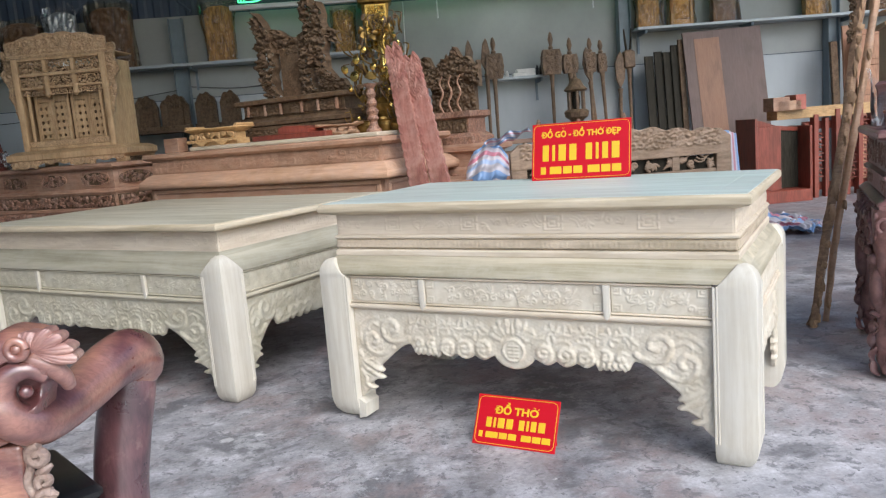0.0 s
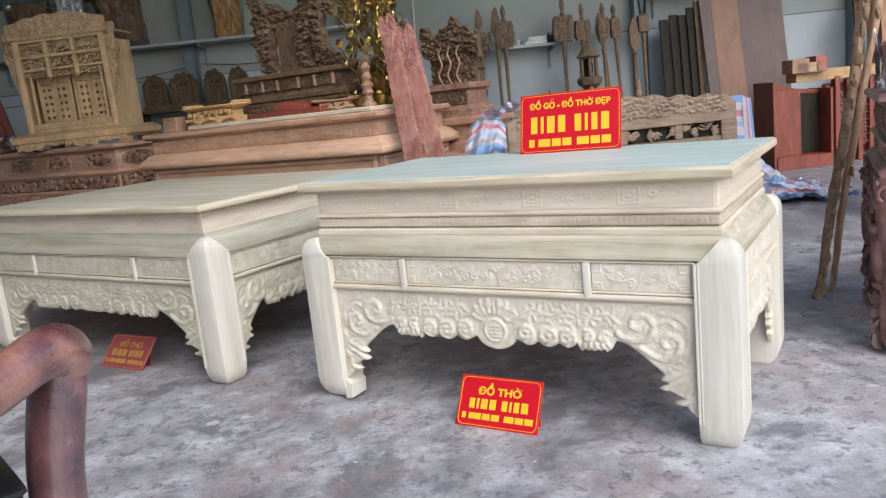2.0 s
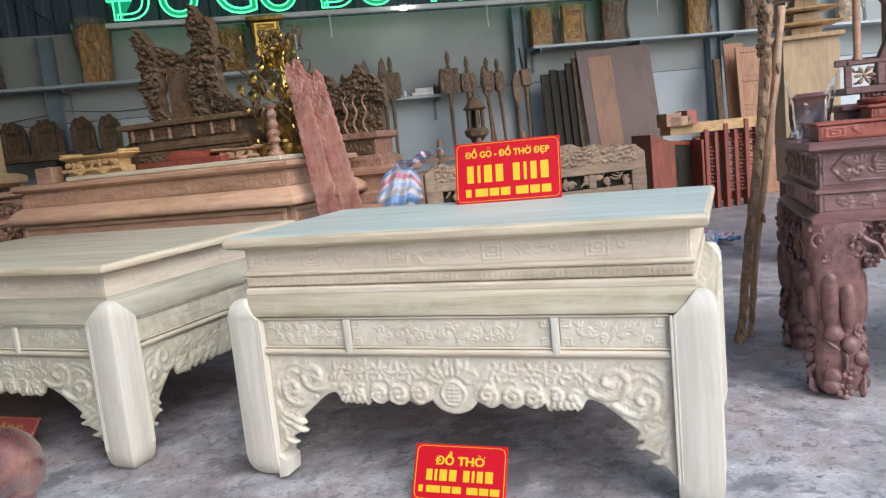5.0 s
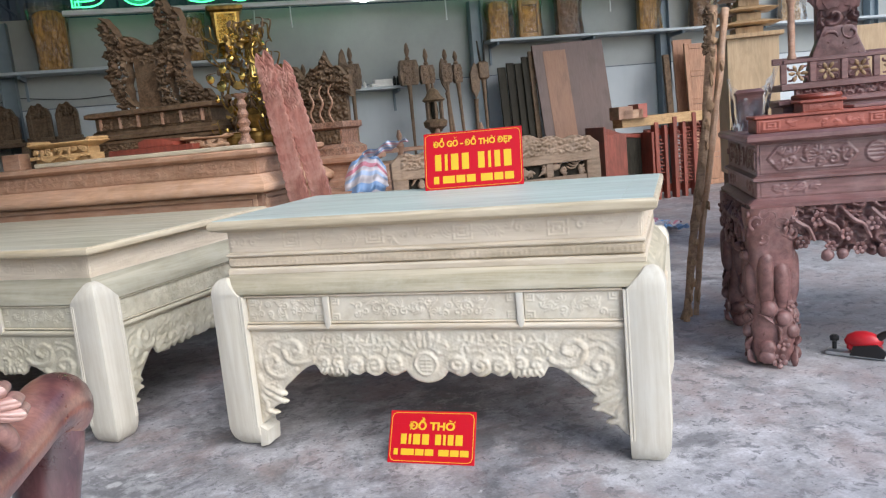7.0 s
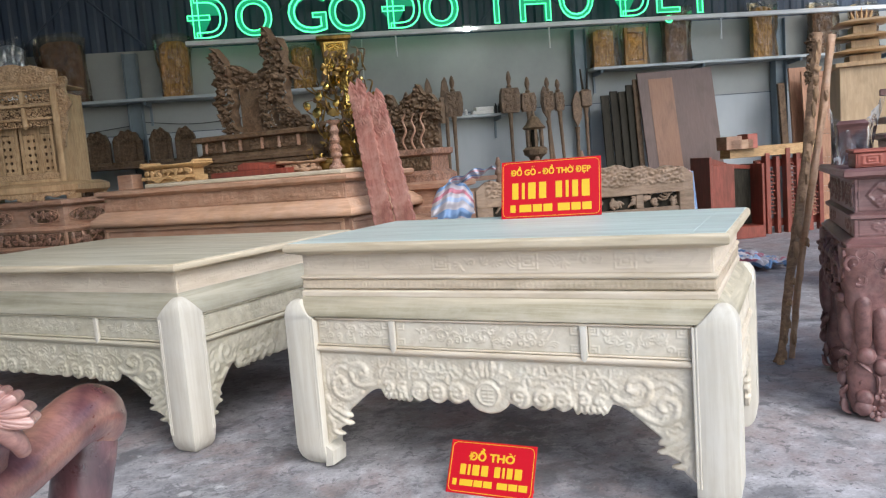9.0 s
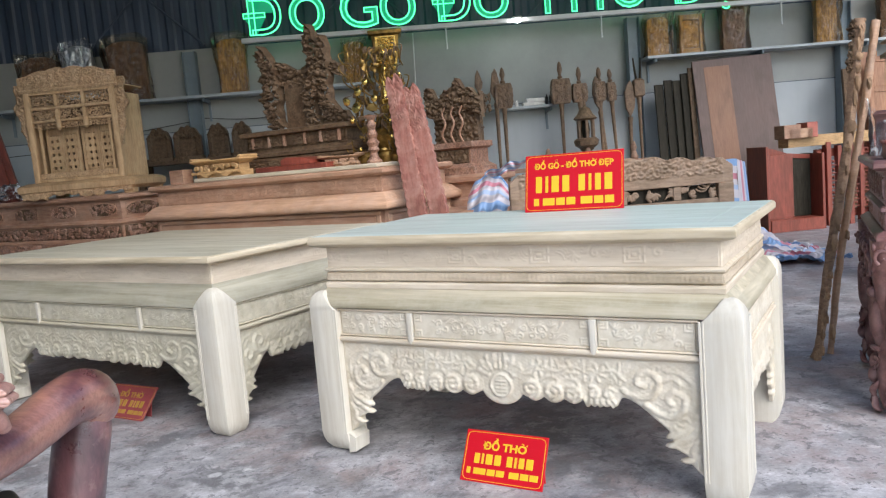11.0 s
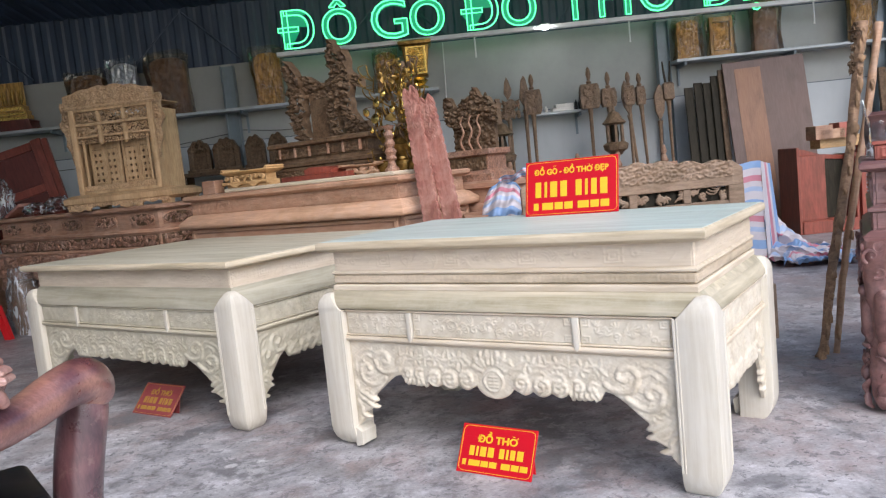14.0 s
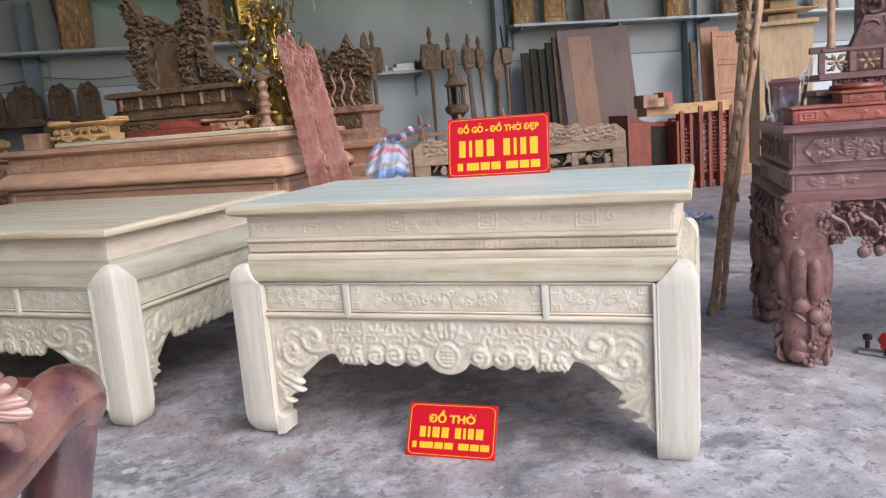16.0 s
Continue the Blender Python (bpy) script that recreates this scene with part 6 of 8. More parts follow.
# ---- big chests of altars behind ----
def altar_chest(name, W, D, H, m, label, top, body, carving, seed, pierced):
    t = thing(name, m, label, "altar chest")
    hx, hy = W / 2, D / 2
    part("top", mould(hx, hy, [(0.03, H - 0.06), (0.012, H - 0.052), (0.0, H - 0.038), (0.0, H - 0.012), (0.012, H)]), body, t)
    part("frieze", mould(hx - 0.055, hy - 0.055, [(0, H - 0.25), (0, H - 0.05)]), body, t)
    if pierced:
        part("ledge", mould(hx - 0.01, hy - 0.01, [(0.05, H - 0.305), (0.008, H - 0.297), (0.0, H - 0.28), (0.008, H - 0.264), (0.05, H - 0.248)]), top, t)
    else:
        part("ledge", mould(hx + 0.045, hy + 0.045, [(0.06, H - 0.325), (0.006, H - 0.315), (0.0, H - 0.305), (0.0, H - 0.265), (0.012, H - 0.25), (0.03, H - 0.235), (0.06, H - 0.205), (0.105, H - 0.185)]), top, t)
    part("carcass", mould(hx - 0.03, hy - 0.03, [(0, 0.42), (0, H - 0.30)]), body, t)
    for side, half, other in (("front", hx, hy), ("right", hy, hx), ("left", hy, hx)):
        fm = FLIP[side](other if side != "front" else half, other if side == "front" else half)
        if pierced:
            n = max(2, round(half * 2 / 0.62))
            for i in range(n):
                c = -half + 2 * half * (i + 0.5) / n
                ft = foliage(c - 0.2, c + 0.2, H - 0.215, H - 0.095, 0.055, seed + i, 0.016, 0.010)
                oval = [(c + 0.205 * math.cos(a), H - 0.152 + 0.062 * math.sin(a)) for a in np.linspace(0, 2 * math.pi, 29)[:-1]]
                # solid dark plate stands in for the shade within a pierced oval
                part("cartouche", move(prism(oval, 0.0495, 0.056), fm), OLD, t, "dark oval plate in place of a shaded opening")
                part("frieze_carving", relief(c - 0.2, c + 0.2, 90, 30, H - 0.212, H - 0.092, lambda X, Z, c=c, ft=ft: carve(X, Z, ft) * ((((X - c) / 0.2) ** 2 + ((Z - H + 0.152) / 0.06) ** 2) < 1), 0.012, fm @ pose(0, 0.048, 0), "frieze_carving", carving, 0.003), carving, t)
                part("cartouche_rim", move(tube([(c + 0.212 * math.cos(a), 0.05, H - 0.152 + 0.068 * math.sin(a), 0.007) for a in np.linspace(0, 2 * math.pi, 25)], 6, 1), fm), body, t)
            fb = foliage(-half + 0.06, half - 0.06, H - 0.43, H - 0.32, 0.06, seed + 30, 0.02, 0.009)
            part("band_back", move(box(-half + 0.05, half - 0.05, 0.022, 0.028, H - 0.45, H - 0.31), fm), OLD, t)
            part("band_carving", relief(-half + 0.06, half - 0.06, int(half * 230), 20, H - 0.43, H - 0.315, lambda X, Z: carve(X, Z, fb), 0.012, fm @ pose(0, 0.018, 0), "band_carving", carving, 0.003), carving, t)
            part("lower_rail", move(box(-half - 0.005, half + 0.005, -0.005, 0.028, H - 0.475, H - 0.435, 0.008), fm), top, t)
            sk = foliage(-half, half, 0.5, H - 0.5, 0.13, seed + 60, 0.05, 0.022)
            part("skirt", relief(-half + 0.02, half - 0.02, int(half * 150), 44, lambda x: 0.62 - 0.16 * np.clip((np.abs(x) / half - 0.62) / 0.3, 0, 1) + 0.03 * np.sin(x * 21) + 0.012 * np.sin(x * 53), H - 0.475, lambda X, Z: 0.01 + carve(X, Z, sk), 0.04, fm @ pose(0, 0.0, 0), "skirt", carving), carving, t)
        else:
            fb = foliage(-half + 0.08, half - 0.08, H - 0.17, H - 0.08, 0.05, seed, 0.006, 0.006)
            part("frieze_carving", relief(-half + 0.07, half - 0.07, int(half * 320), 24, H - 0.18, H - 0.07, lambda X, Z: carve(X, Z, fb) + 0.002, 0.004, fm @ pose(0, 0.054, 0), "frieze_carving", body), body, t)
            a, b = -half + 0.07, half - 0.07
            fr = join(box(a, b, -0.004, 0.02, H - 0.365, H - 0.335), box(a, b, -0.004, 0.02, 0.46, 0.50), box(a, a + 0.035, -0.004, 0.02, 0.501, H - 0.366), box(b - 0.035, b, -0.004, 0.02, 0.501, H - 0.366))
            part("panel_frame", move(fr, fm @ pose(0, 0.022, 0)), top, t)
            part("panel", move(box(a + 0.045, b - 0.045, 0.018, 0.029, 0.51, H - 0.375, 0.004), fm), body, t)
    for sx in (-1, 1):
        for sy in (-1, 1):
            part("leg", loft([rrect(sx * (hx - 0.11) - r, sx * (hx - 0.11) + r, sy * (hy - 0.11) - r, sy * (hy - 0.11) + r, z, r * 0.4, 3) for z, r in ((0, 0.1), (0.03, 0.12), (0.12, 0.11), (0.25, 0.09), (0.42, 0.12))]), body, t)
    return t


altar_chest("altar_chest", 2.66, 1.1, 1.45, pose(-4.53, 5.46, 0), "long dusty brown wooden altar chest with tan ledge", CHEST, CHEST_BODY, BROWN_CARVE, 3, False)
altar_chest("altar_chest", 3.3, 1.25, 1.41, pose(-8.03, 5.6, 0), "carved reddish-brown altar chest with pierced friezes under a shrine", BROWN, BROWN, BROWN_CARVE, 8, True)
solo("wooden_slab", box(-1.0, 1.0, -0.25, 0.25, 0.0, 0.035, 0.006), SLAB, pose(-4.25, 5.17, 1.451), "pale unfinished wooden slab lying on the brown chest", "slab")


def stand(name, w, d, h, m, label, mat, seed):
    """A low carved stand: scalloped feet, pierced waist, flared rim."""
    t = thing(name, m, label, "stand")
    part("foot", relief(-w / 2, w / 2, int(w * 160), 12, lambda x: h * 0.2 * np.clip(1.6 * np.abs(np.cos(x * 2.5 * math.pi / w)) - 0.35, 0, 1), h * 0.36, lambda X, Z: scroll(X, Z, 0.05, seed, 0.006), 0.03, pose(0, -d / 2 + 0.01, 0), "foot", mat), mat, t)
    part("plinth", mould(w / 2 - 0.035, d / 2 - 0.035, [(0.0, 0), (0.0, h * 0.32)]), mat, t)
    part("body", mould(w / 2 - 0.055, d / 2 - 0.055, [(0, h * 0.3), (0, h * 0.75)]), mat, t)
    fl = foliage(-w / 2 + 0.04, w / 2 - 0.04, h * 0.35, h * 0.72, 0.05, seed, 0.016, 0.010)
    part("carving", relief(-w / 2 + 0.03, w / 2 - 0.03, int(w * 220), 16, h * 0.33, h * 0.74, lambda X, Z: carve(X, Z, fl), 0.004, pose(0, -d / 2 + 0.03, 0), "carving", mat, 0.003), mat, t)
    part("rim", mould(w / 2 + 0.01, d / 2, [(0.055, h * 0.70), (0.045, h * 0.74), (0.03, h * 0.80), (0.012, h * 0.86), (0.0, h * 0.94), (0.002, h * 0.98), (0.012, h)]), mat, t, smooth=40)
    for sx in (-1, 1):
        part("curled_end", move(prism([(-0.03, 0), (0.012, 0), (0.02, h * 0.08), (0.012, h * 0.17), (-0.002, h * 0.15), (-0.012, h * 0.06)] if sx > 0 else [(0.03, 0), (0.012, h * 0.06), (0.002, h * 0.15), (-0.012, h * 0.17), (-0.02, h * 0.08), (-0.012, 0)], -d / 2 + 0.01, d / 2 - 0.01, 0.002), pose(sx * (w / 2 - 0.012), 0, h * 0.985)), mat, t)


stand("offering_stand", 0.61, 0.24, 0.155, pose(-5.04, 5.1, 1.487), "bright orange-yellow carved wooden offering stand", ORANGE, 3)
stand("offering_stand", 0.40, 0.22, 0.085, pose(-3.78, 5.22, 1.487), "pale carved wooden offering stand with pierced side", TAN, 5)
red_tray = thing("wooden_tray", pose(-4.2, 5.15, 1.487), "red lacquered wooden tray with a raised end", "tray")
part("tray_body", box(-0.4, 0.38, -0.12, 0.12, 0, 0.045), RED, red_tray)
part("raised_end", prism([(-0.12, 0.045), (0.2, 0.045), (0.2, 0.075), (0.12, 0.1), (-0.06, 0.11), (-0.12, 0.09)], -0.11, 0.11, 0.006), RED, red_tray)
solo("wooden_block", box(-0.09, 0.09, -0.06, 0.06, 0, 0.13), BROWN, pose(-5.55, 5.05, 1.451), "small brown block on the chest", "block")


def dragon_throne():
    """The dark openwork seat with two carved uprights."""
    t = thing("carved_throne", pose(-4.45, 5.66, 1.451), "dark dusty carved throne with two dragon-like carved uprights", "throne")
    part("lower_step", mould(0.68, 0.31, [(0.03, 0), (0, 0.015), (0, 0.07), (0.03, 0.09), (0.05, 0.12), (0.02, 0.14), (0.02, 0.165)]), OLD, t)
    part("lower_carving", relief(-0.6, 0.6, 150, 14, 0.085, 0.14, lambda X, Z: scroll(X, Z, 0.05, 16, 0.02), 0.004, pose(0, -0.275, 0), "lower_carving", OLD), OLD, t)
    part("middle_step", mould(0.66, 0.3, [(0.03, 0.165), (0.0, 0.175), (0.0, 0.205), (0.04, 0.22), (0.06, 0.25)]), OLD, t)
    part("gallery", mould(0.6, 0.27, [(0.02, 0.25), (0.03, 0.26), (0.03, 0.36)]), OLD, t)
    part("gallery_carving", relief(-0.55, 0.55, 140, 16, 0.262, 0.358, lambda X, Z: scroll(X, Z, 0.06, 6, 0.02) * (np.sin(X * 22) > -0.5), 0.004, pose(0, -0.245, 0), "gallery_carving", OLD), OLD, t)
    for x in (-0.5, -0.3, -0.12, 0.12, 0.3, 0.5):
        part("gallery_post", box(x - 0.012, x + 0.012, -0.268, -0.242, 0.26, 0.36), BROWN, t)
    part("seat", mould(0.63, 0.3, [(0.03, 0.36), (0.0, 0.37), (0.0, 0.40), (0.02, 0.41)]), OLD, t)
    for x0, lean, hgt, w, sd in ((-0.37, -0.15, 1.20, 0.080, 3), (0.045, 0.05, 1.31, 0.068, 9), (0.23, -0.07, 1.20, 0.070, 14)):
        lo = 0.41
        me = relief(-w, w, 56, 150, lo, lambda x: hgt - 0.2 * np.abs(x / w) ** 2 + 0.03 * np.sin(x * 70), lambda X, Z: scroll(X, Z, 0.10, sd, 0.05, 1.6) + scroll(X, Z, 0.05, sd + 1, 0.025), 0.07, None, "upright", OLD, 0.018)
        for v in me.vertices:
            z = v.co.z - lo
            v.co.x = v.co.x * (1.05 + 0.22 * math.sin(z * 15 + sd) + 0.1 * math.sin(z * 47)) + x0 + lean * z * 1.2 + 0.035 * math.sin(z * 9 + sd)
        part("upright", me, OLD, t, "openwork carved upright")
    part("back_panel", box(-0.3, -0.08, 0.02, 0.06, 0.41, 0.86), OLD, t, "plain brown back panel")
    part("cross_carving", relief(-0.6, 0.36, 110, 34, lambda x: 0.84 + 0.05 * np.sin(x * 9), lambda x: 1.0 + 0.05 * np.sin(x * 13), lambda X, Z: scroll(X, Z, 0.08, 21, 0.05), 0.05, pose(0, 0.05, 0), "cross_carving", OLD), OLD, t)
    part("foot_carving", relief(0.26, 0.5, 40, 30, 0.41, lambda x: 0.6 - 0.5 * (x - 0.26) + 0.02 * np.sin(x * 60), lambda X, Z: scroll(X, Z, 0.07, 25, 0.05), 0.05, pose(0, -0.05, 0), "foot_carving", OLD), OLD, t)


dragon_throne()


def golden_incense():
    t = thing("gilded_censer_stand", pose(-3.5, 5.5, 1.451), "tall gilded ornamental stand of leaves and branches", "ornament")
    part("base", lathe([(0.2, 0), (0.21, 0.03), (0.16, 0.06), (0.12, 0.12), (0.15, 0.2), (0.17, 0.26), (0.1, 0.32), (0.05, 0.36)], 18), GOLD_OLD, t)
    part("stem", lathe([(0.045, 0.34), (0.05, 0.42), (0.03, 0.5), (0.055, 0.55), (0.03, 0.6), (0.05, 0.7), (0.035, 0.8), (0.05, 0.86)], 12), GOLD, t)
    rnd = random.Random(12)
    for i in range(270):
        x, z = rnd.uniform(-0.32, 0.30), rnd.uniform(0.02, 0.98)
        if z > 0.78:
            x *= 0.4
        if abs(x + 0.02) > 0.16 + 0.16 * math.sin(z * 7 + 1) ** 2:
            x *= 0.55
        rr = rnd.uniform(0.014, 0.032)
        leaf = move(blob(0, 0, 0, rr * rnd.uniform(0.5, 1.3), rr * 0.28, rr * rnd.uniform(0.8, 1.8), i, 0.7, 1, 3), pose(x, -rnd.uniform(-0.05, 0.16), z, rnd.uniform(-40, 40), rnd.uniform(0, 180), rnd.uniform(-50, 50)))
        part("gold_leaf", leaf, (GOLD, GOLD_OLD, GOLD_OLD, OLD, GOLD_OLD, OLD)[i % 6], t)
    for i in range(70):
        a, z = rnd.uniform(0, 6.28), rnd.uniform(0.05, 0.85)
        x = rnd.uniform(-0.28, 0.24)
        part("gold_branch", tube([(x, -0.05, z, 0.006), (x + 0.06 * math.cos(a), -0.12, z + 0.05, 0.007), (x + 0.09 * math.cos(a), -0.13, z + 0.12, 0.006), (x + 0.05 * math.cos(a + 1), -0.1, z + 0.14, 0.003)], 6, 3), (GOLD_OLD, OLD, GOLD_OLD)[i % 3], t)
    for i, (x, z, r) in enumerate(((-0.19, 0.50, 0.042), (-0.16, 0.63, 0.034), (-0.28, 0.56, 0.033), (-0.08, 0.70, 0.026), (0.0, 0.56, 0.03), (-0.24, 0.40, 0.022))):
        disc = lathe([(0.004, -0.012), (r * 0.6, -0.010), (r, -0.004), (r, 0.004), (r * 0.8, 0.008), (r * 0.35, 0.012), (0.004, 0.016)], 18)
        part("gold_pendant", move(disc, pose(x, -0.17, z, 90 + 8 * (i % 3 - 1), 14 * (i % 2), 0)), GOLD, t, "round bright medallion")
    for i, x in enumerate((-0.10, 0.10, 0.24)):
        part("gold_bowl", move(lathe([(0.03, 0.0), (0.06, 0.01), (0.09, 0.05), (0.095, 0.09), (0.075, 0.12), (0.085, 0.13)], 16), pose(x, -0.20, 0.0)), GOLD_OLD, t)
    part("collar", lathe([(0.07, 0.80), (0.12, 0.815), (0.10, 0.84), (0.11, 0.855), (0.085, 0.865)], 16), GOLD, t)


golden_incense()
candle = thing("candlestick", pose(-3.42, 5.14, 1.487) @ Matrix.Scale(0.8, 4), "turned reddish-brown wooden candlestick", "candlestick")
part("shaft", lathe([(0.075, 0), (0.08, 0.02), (0.05, 0.05), (0.035, 0.1), (0.06, 0.13), (0.045, 0.16), (0.065, 0.2), (0.04, 0.24), (0.055, 0.28), (0.035, 0.33), (0.05, 0.37), (0.03, 0.42), (0.06, 0.45), (0.07, 0.47)], 18), BROWN_CARVE, candle)


def leaning_board(w, L, m, label, seed):
    """A long board with a ragged carved edge."""
    t = thing("carved_board", m, label, "board", "pink carved boards")
    st = foliage(-w / 2, w / 2, L * 0.84, L, 0.05, seed, 0.009, 0.008)
    for k in range(int(L / 0.075)):
        for sx in (-1, 1):
            st.append((bow(sx * w * 0.34, 0.075 * k, math.pi / 2 - sx * 0.3, 0.07, -sx * 1.3, 6), 0.006, 0.005))
    me = relief(-w / 2, w / 2, 40, 260, 0, L, lambda X, Z: carve(X, Z, st), 0.035, None, "plank", PINK)
    for v in me.vertices:
        e = abs(v.co.x) / (w / 2)
        z = v.co.z
        v.co.x *= 1 - 0.10 * max(0, (z - L * 0.8) / (L * 0.2)) + 0.24 * abs(math.sin(z * 42 + seed)) * max(0.0, e - 0.8) * 5 * 0.6
        if z > L * 0.9:
            v.co.z += 0.03 * math.sin(v.co.x * 90 + seed) * (z - L * 0.9) / (L * 0.1)
    part("plank", me, PINK, t)
    return t


leaning_board(0.135, 2.44, pose(-2.515, 4.46, 0.0, -23, -17, 8), "long pinkish-red carved board leaning on the chest", 5)
leaning_board(0.13, 2.36, pose(-2.30, 4.49, 0.0, -23, -19.2, 8), "narrow pinkish-red carved board leaning beside its pair", 11)


def brown_throne():
    t = thing("carved_throne", pose(-3.29, 6.3, 0) @ Matrix.Diagonal((0.9, 0.9, 1, 1)), "brown carved throne on a stepped wooden stand", "throne")
    part("stand", mould(0.44, 0.32, [(0, 0), (0, 1.1), (0.04, 1.12), (0.04, 1.24), (-0.02, 1.26), (-0.02, 1.30), (0.02, 1.32)]), BROWN, t)
    part("stand_panel", box(-0.3, 0.3, -0.335, -0.32, 0.8, 1.06), BROWN_CARVE, t)
    part("step", mould(0.3, 0.25, [(0.0, 1.32), (0.0, 1.38), (0.06, 1.42), (0.06, 1.54), (0.02, 1.56), (0.02, 1.61)]), BROWN_CARVE, t)
    part("step_carving", relief(-0.22, 0.22, 60, 14, 1.42, 1.54, lambda X, Z: scroll(X, Z, 0.06, 3, 0.02), 0.004, pose(0, -0.19, 0), "step_carving", OLD), OLD, t)
    for i in range(3):
        x = -0.08 + 0.10 * i
        part("arm_scroll", tube([(x, -0.1, 1.61, 0.009), (x - 0.025, -0.12, 1.69, 0.011), (x + 0.02, -0.12, 1.78, 0.011), (x - 0.02, -0.1, 1.87, 0.009), (x + 0.015, -0.1, 1.93, 0.007)], 8, 5), BROWN, t)
    part("crown_carving", relief(-0.34, 0.3, 90, 50, lambda x: 1.84 + 0.05 * np.sin(x * 12), lambda x: 2.1 + 0.06 * np.sin(x * 15 + 1) + 0.03 * np.sin(x * 41), lambda X, Z: scroll(X, Z, 0.08, 41, 0.05), 0.06, None, "crown_carving", OLD), OLD, t)
    part("back", relief(-0.26, 0.24, 60, 40, 1.61, 1.9, lambda X, Z: scroll(X, Z, 0.09, 44, 0.03), 0.05, pose(0, 0.02, 0), "back", OLD), OLD, t)


brown_throne()


# ---- shrine on the far chest ----
def shrine():
    t = thing("wooden_shrine", pose(-7.3, 5.39, 1.411, 0, 0, 26) @ Matrix.Scale(0.92, 4), "honey-coloured carved wooden shrine with openwork doors", "shrine")
    hx, hy = 0.5, 0.27
    part("base", mould(hx + 0.19, hy + 0.14, [(0.04, 0.05), (0.0, 0.09), (0.0, 0.15), (0.03, 0.17), (0.08, 0.19)]), HONEY, t)
    part("base_apron", relief(-hx - 0.15, hx + 0.15, 170, 16, lambda x: 0.035 - 0.035 * (np.sin(x * 9.5) > 0.25) + 0.01 * np.sin(x * 40), 0.14, lambda X, Z: scroll(X, Z, 0.07, 4, 0.012), 0.02, pose(0, -hy - 0.125, 0), "base_apron", HONEY_CARVE), HONEY_CARVE, t)
    for sx in (-1, 1):
        for y in (-hy - 0.06, hy + 0.06):
            part("base_foot", box(sx * (hx + 0.1) - 0.06, sx * (hx + 0.1) + 0.06, y - 0.05, y + 0.05, 0.0, 0.06), HONEY, t)
        part("corner_post", loft([rrect(sx * hx - 0.035, sx * hx + 0.035, -hy - 0.035, -hy + 0.035, z, 0.012, 2) for z in (0.19, 1.2)]), HONEY, t)
        part("inner_post", loft([rrect(sx * (hx - 0.09) - 0.016, sx * (hx - 0.09) + 0.016, -hy - 0.0, -hy + 0.03, z, 0.008, 2) for z in (0.19, 0.86)]), HONEY, t)
        part("side_panel", box(*sorted((sx * (hx + 0.0), sx * (hx + 0.03))), -hy + 0.036, hy, 0.19, 1.15), HONEY, t)
        part("back_post", loft([rrect(sx * hx - 0.035, sx * hx + 0.035, hy - 0.035, hy + 0.035, z, 0.012, 2) for z in (0.19, 1.15)]), HONEY, t)
        me = relief(0, 0.13, 16, 90, 0.55, 1.3, lambda X, Z: scroll(X, Z, 0.09, 15, 0.02), 0.03, None, "side_wing", HONEY_CARVE)
        for v in me.vertices:
            f = min(1.0, (v.co.z - 0.55) / 0.45) * (0.85 + 0.2 * math.sin(v.co.z * 26)) - 0.25 * max(0.0, v.co.z - 1.15) / 0.15
            v.co.x = sx * (hx + 0.036 + v.co.x * (0.12 + 0.9 * f))
            v.co.y -= hy
        part("side_wing", me, HONEY_CARVE, t, "carved wing along the post")
    part("back", box(-hx + 0.036, hx - 0.036, hy - 0.03, hy, 0.19, 1.15), OLD, t)
    for z0, z1 in ((0.19, 0.225), (0.86, 0.885), (1.0, 1.035), (1.17, 1.21)):
        part("cross_rail", box(-hx + 0.036, hx - 0.036, -hy - 0.03, -hy + 0.03, z0, z1), HONEY, t)
    for x in (-0.16, 0.16):
        for z0, z1 in ((0.886, 1.0), (1.036, 1.17)):
            part("upper_stile", box(x - 0.02, x + 0.02, -hy - 0.033, -hy + 0.02, z0, z1), HONEY, t)
        part("pendant", lathe([(0.012, 0.0), (0.035, 0.03), (0.028, 0.08), (0.04, 0.12)], 10), HONEY, t).location = (x, -hy - 0.02, 0.765)
    n = 0
    for z0, z1 in ((1.036, 1.17), (0.886, 1.0), (0.79, 0.859)):
        for a, b in ((-0.462, -0.182), (-0.138, 0.138), (0.182, 0.462)):
            n += 1
            part("openwork", relief(a, b, 60, 26, z0, z1, lambda X, Z: scroll(X, Z, 0.05, n, 0.025), 0.006, pose(0, -hy + 0.01, 0), "openwork", HONEY_CARVE, 0.006), HONEY_CARVE, t)
    for i in range(4):
        a = -0.42 + 0.21 * i
        y = -0.14 - 0.03 * (i % 2)
        leaf = part("door_leaf", join(box(a + 0.004, a + 0.04, y - 0.016, y + 0.014, 0.226, 0.80), box(a + 0.17, a + 0.206, y - 0.016, y + 0.014, 0.226, 0.80), box(a + 0.041, a + 0.169, y - 0.012, y + 0.012, 0.23, 0.31), box(a + 0.041, a + 0.169, y - 0.012, y + 0.012, 0.72, 0.795)), HONEY, t)
        part("lattice", relief(a + 0.041, a + 0.169, 30, 90, 0.312, 0.718, lambda X, Z: 0.012 * (np.abs(np.sin(X * 49) * np.sin(Z * 41)) < 0.72) + 0.003 * (np.abs(np.sin(Z * 8)) < 0.25), 0.004, pose(0, y, 0), "lattice", HONEY, 0.005), HONEY_CARVE, leaf)
    part("sill", box(-hx + 0.04, hx - 0.04, -hy - 0.02, -0.18, 0.226, 0.29), HONEY_CARVE, t)
    crown_st = foliage(-hx - 0.04, hx + 0.04, 1.23, 1.40, 0.085, 33, 0.013, 0.010)
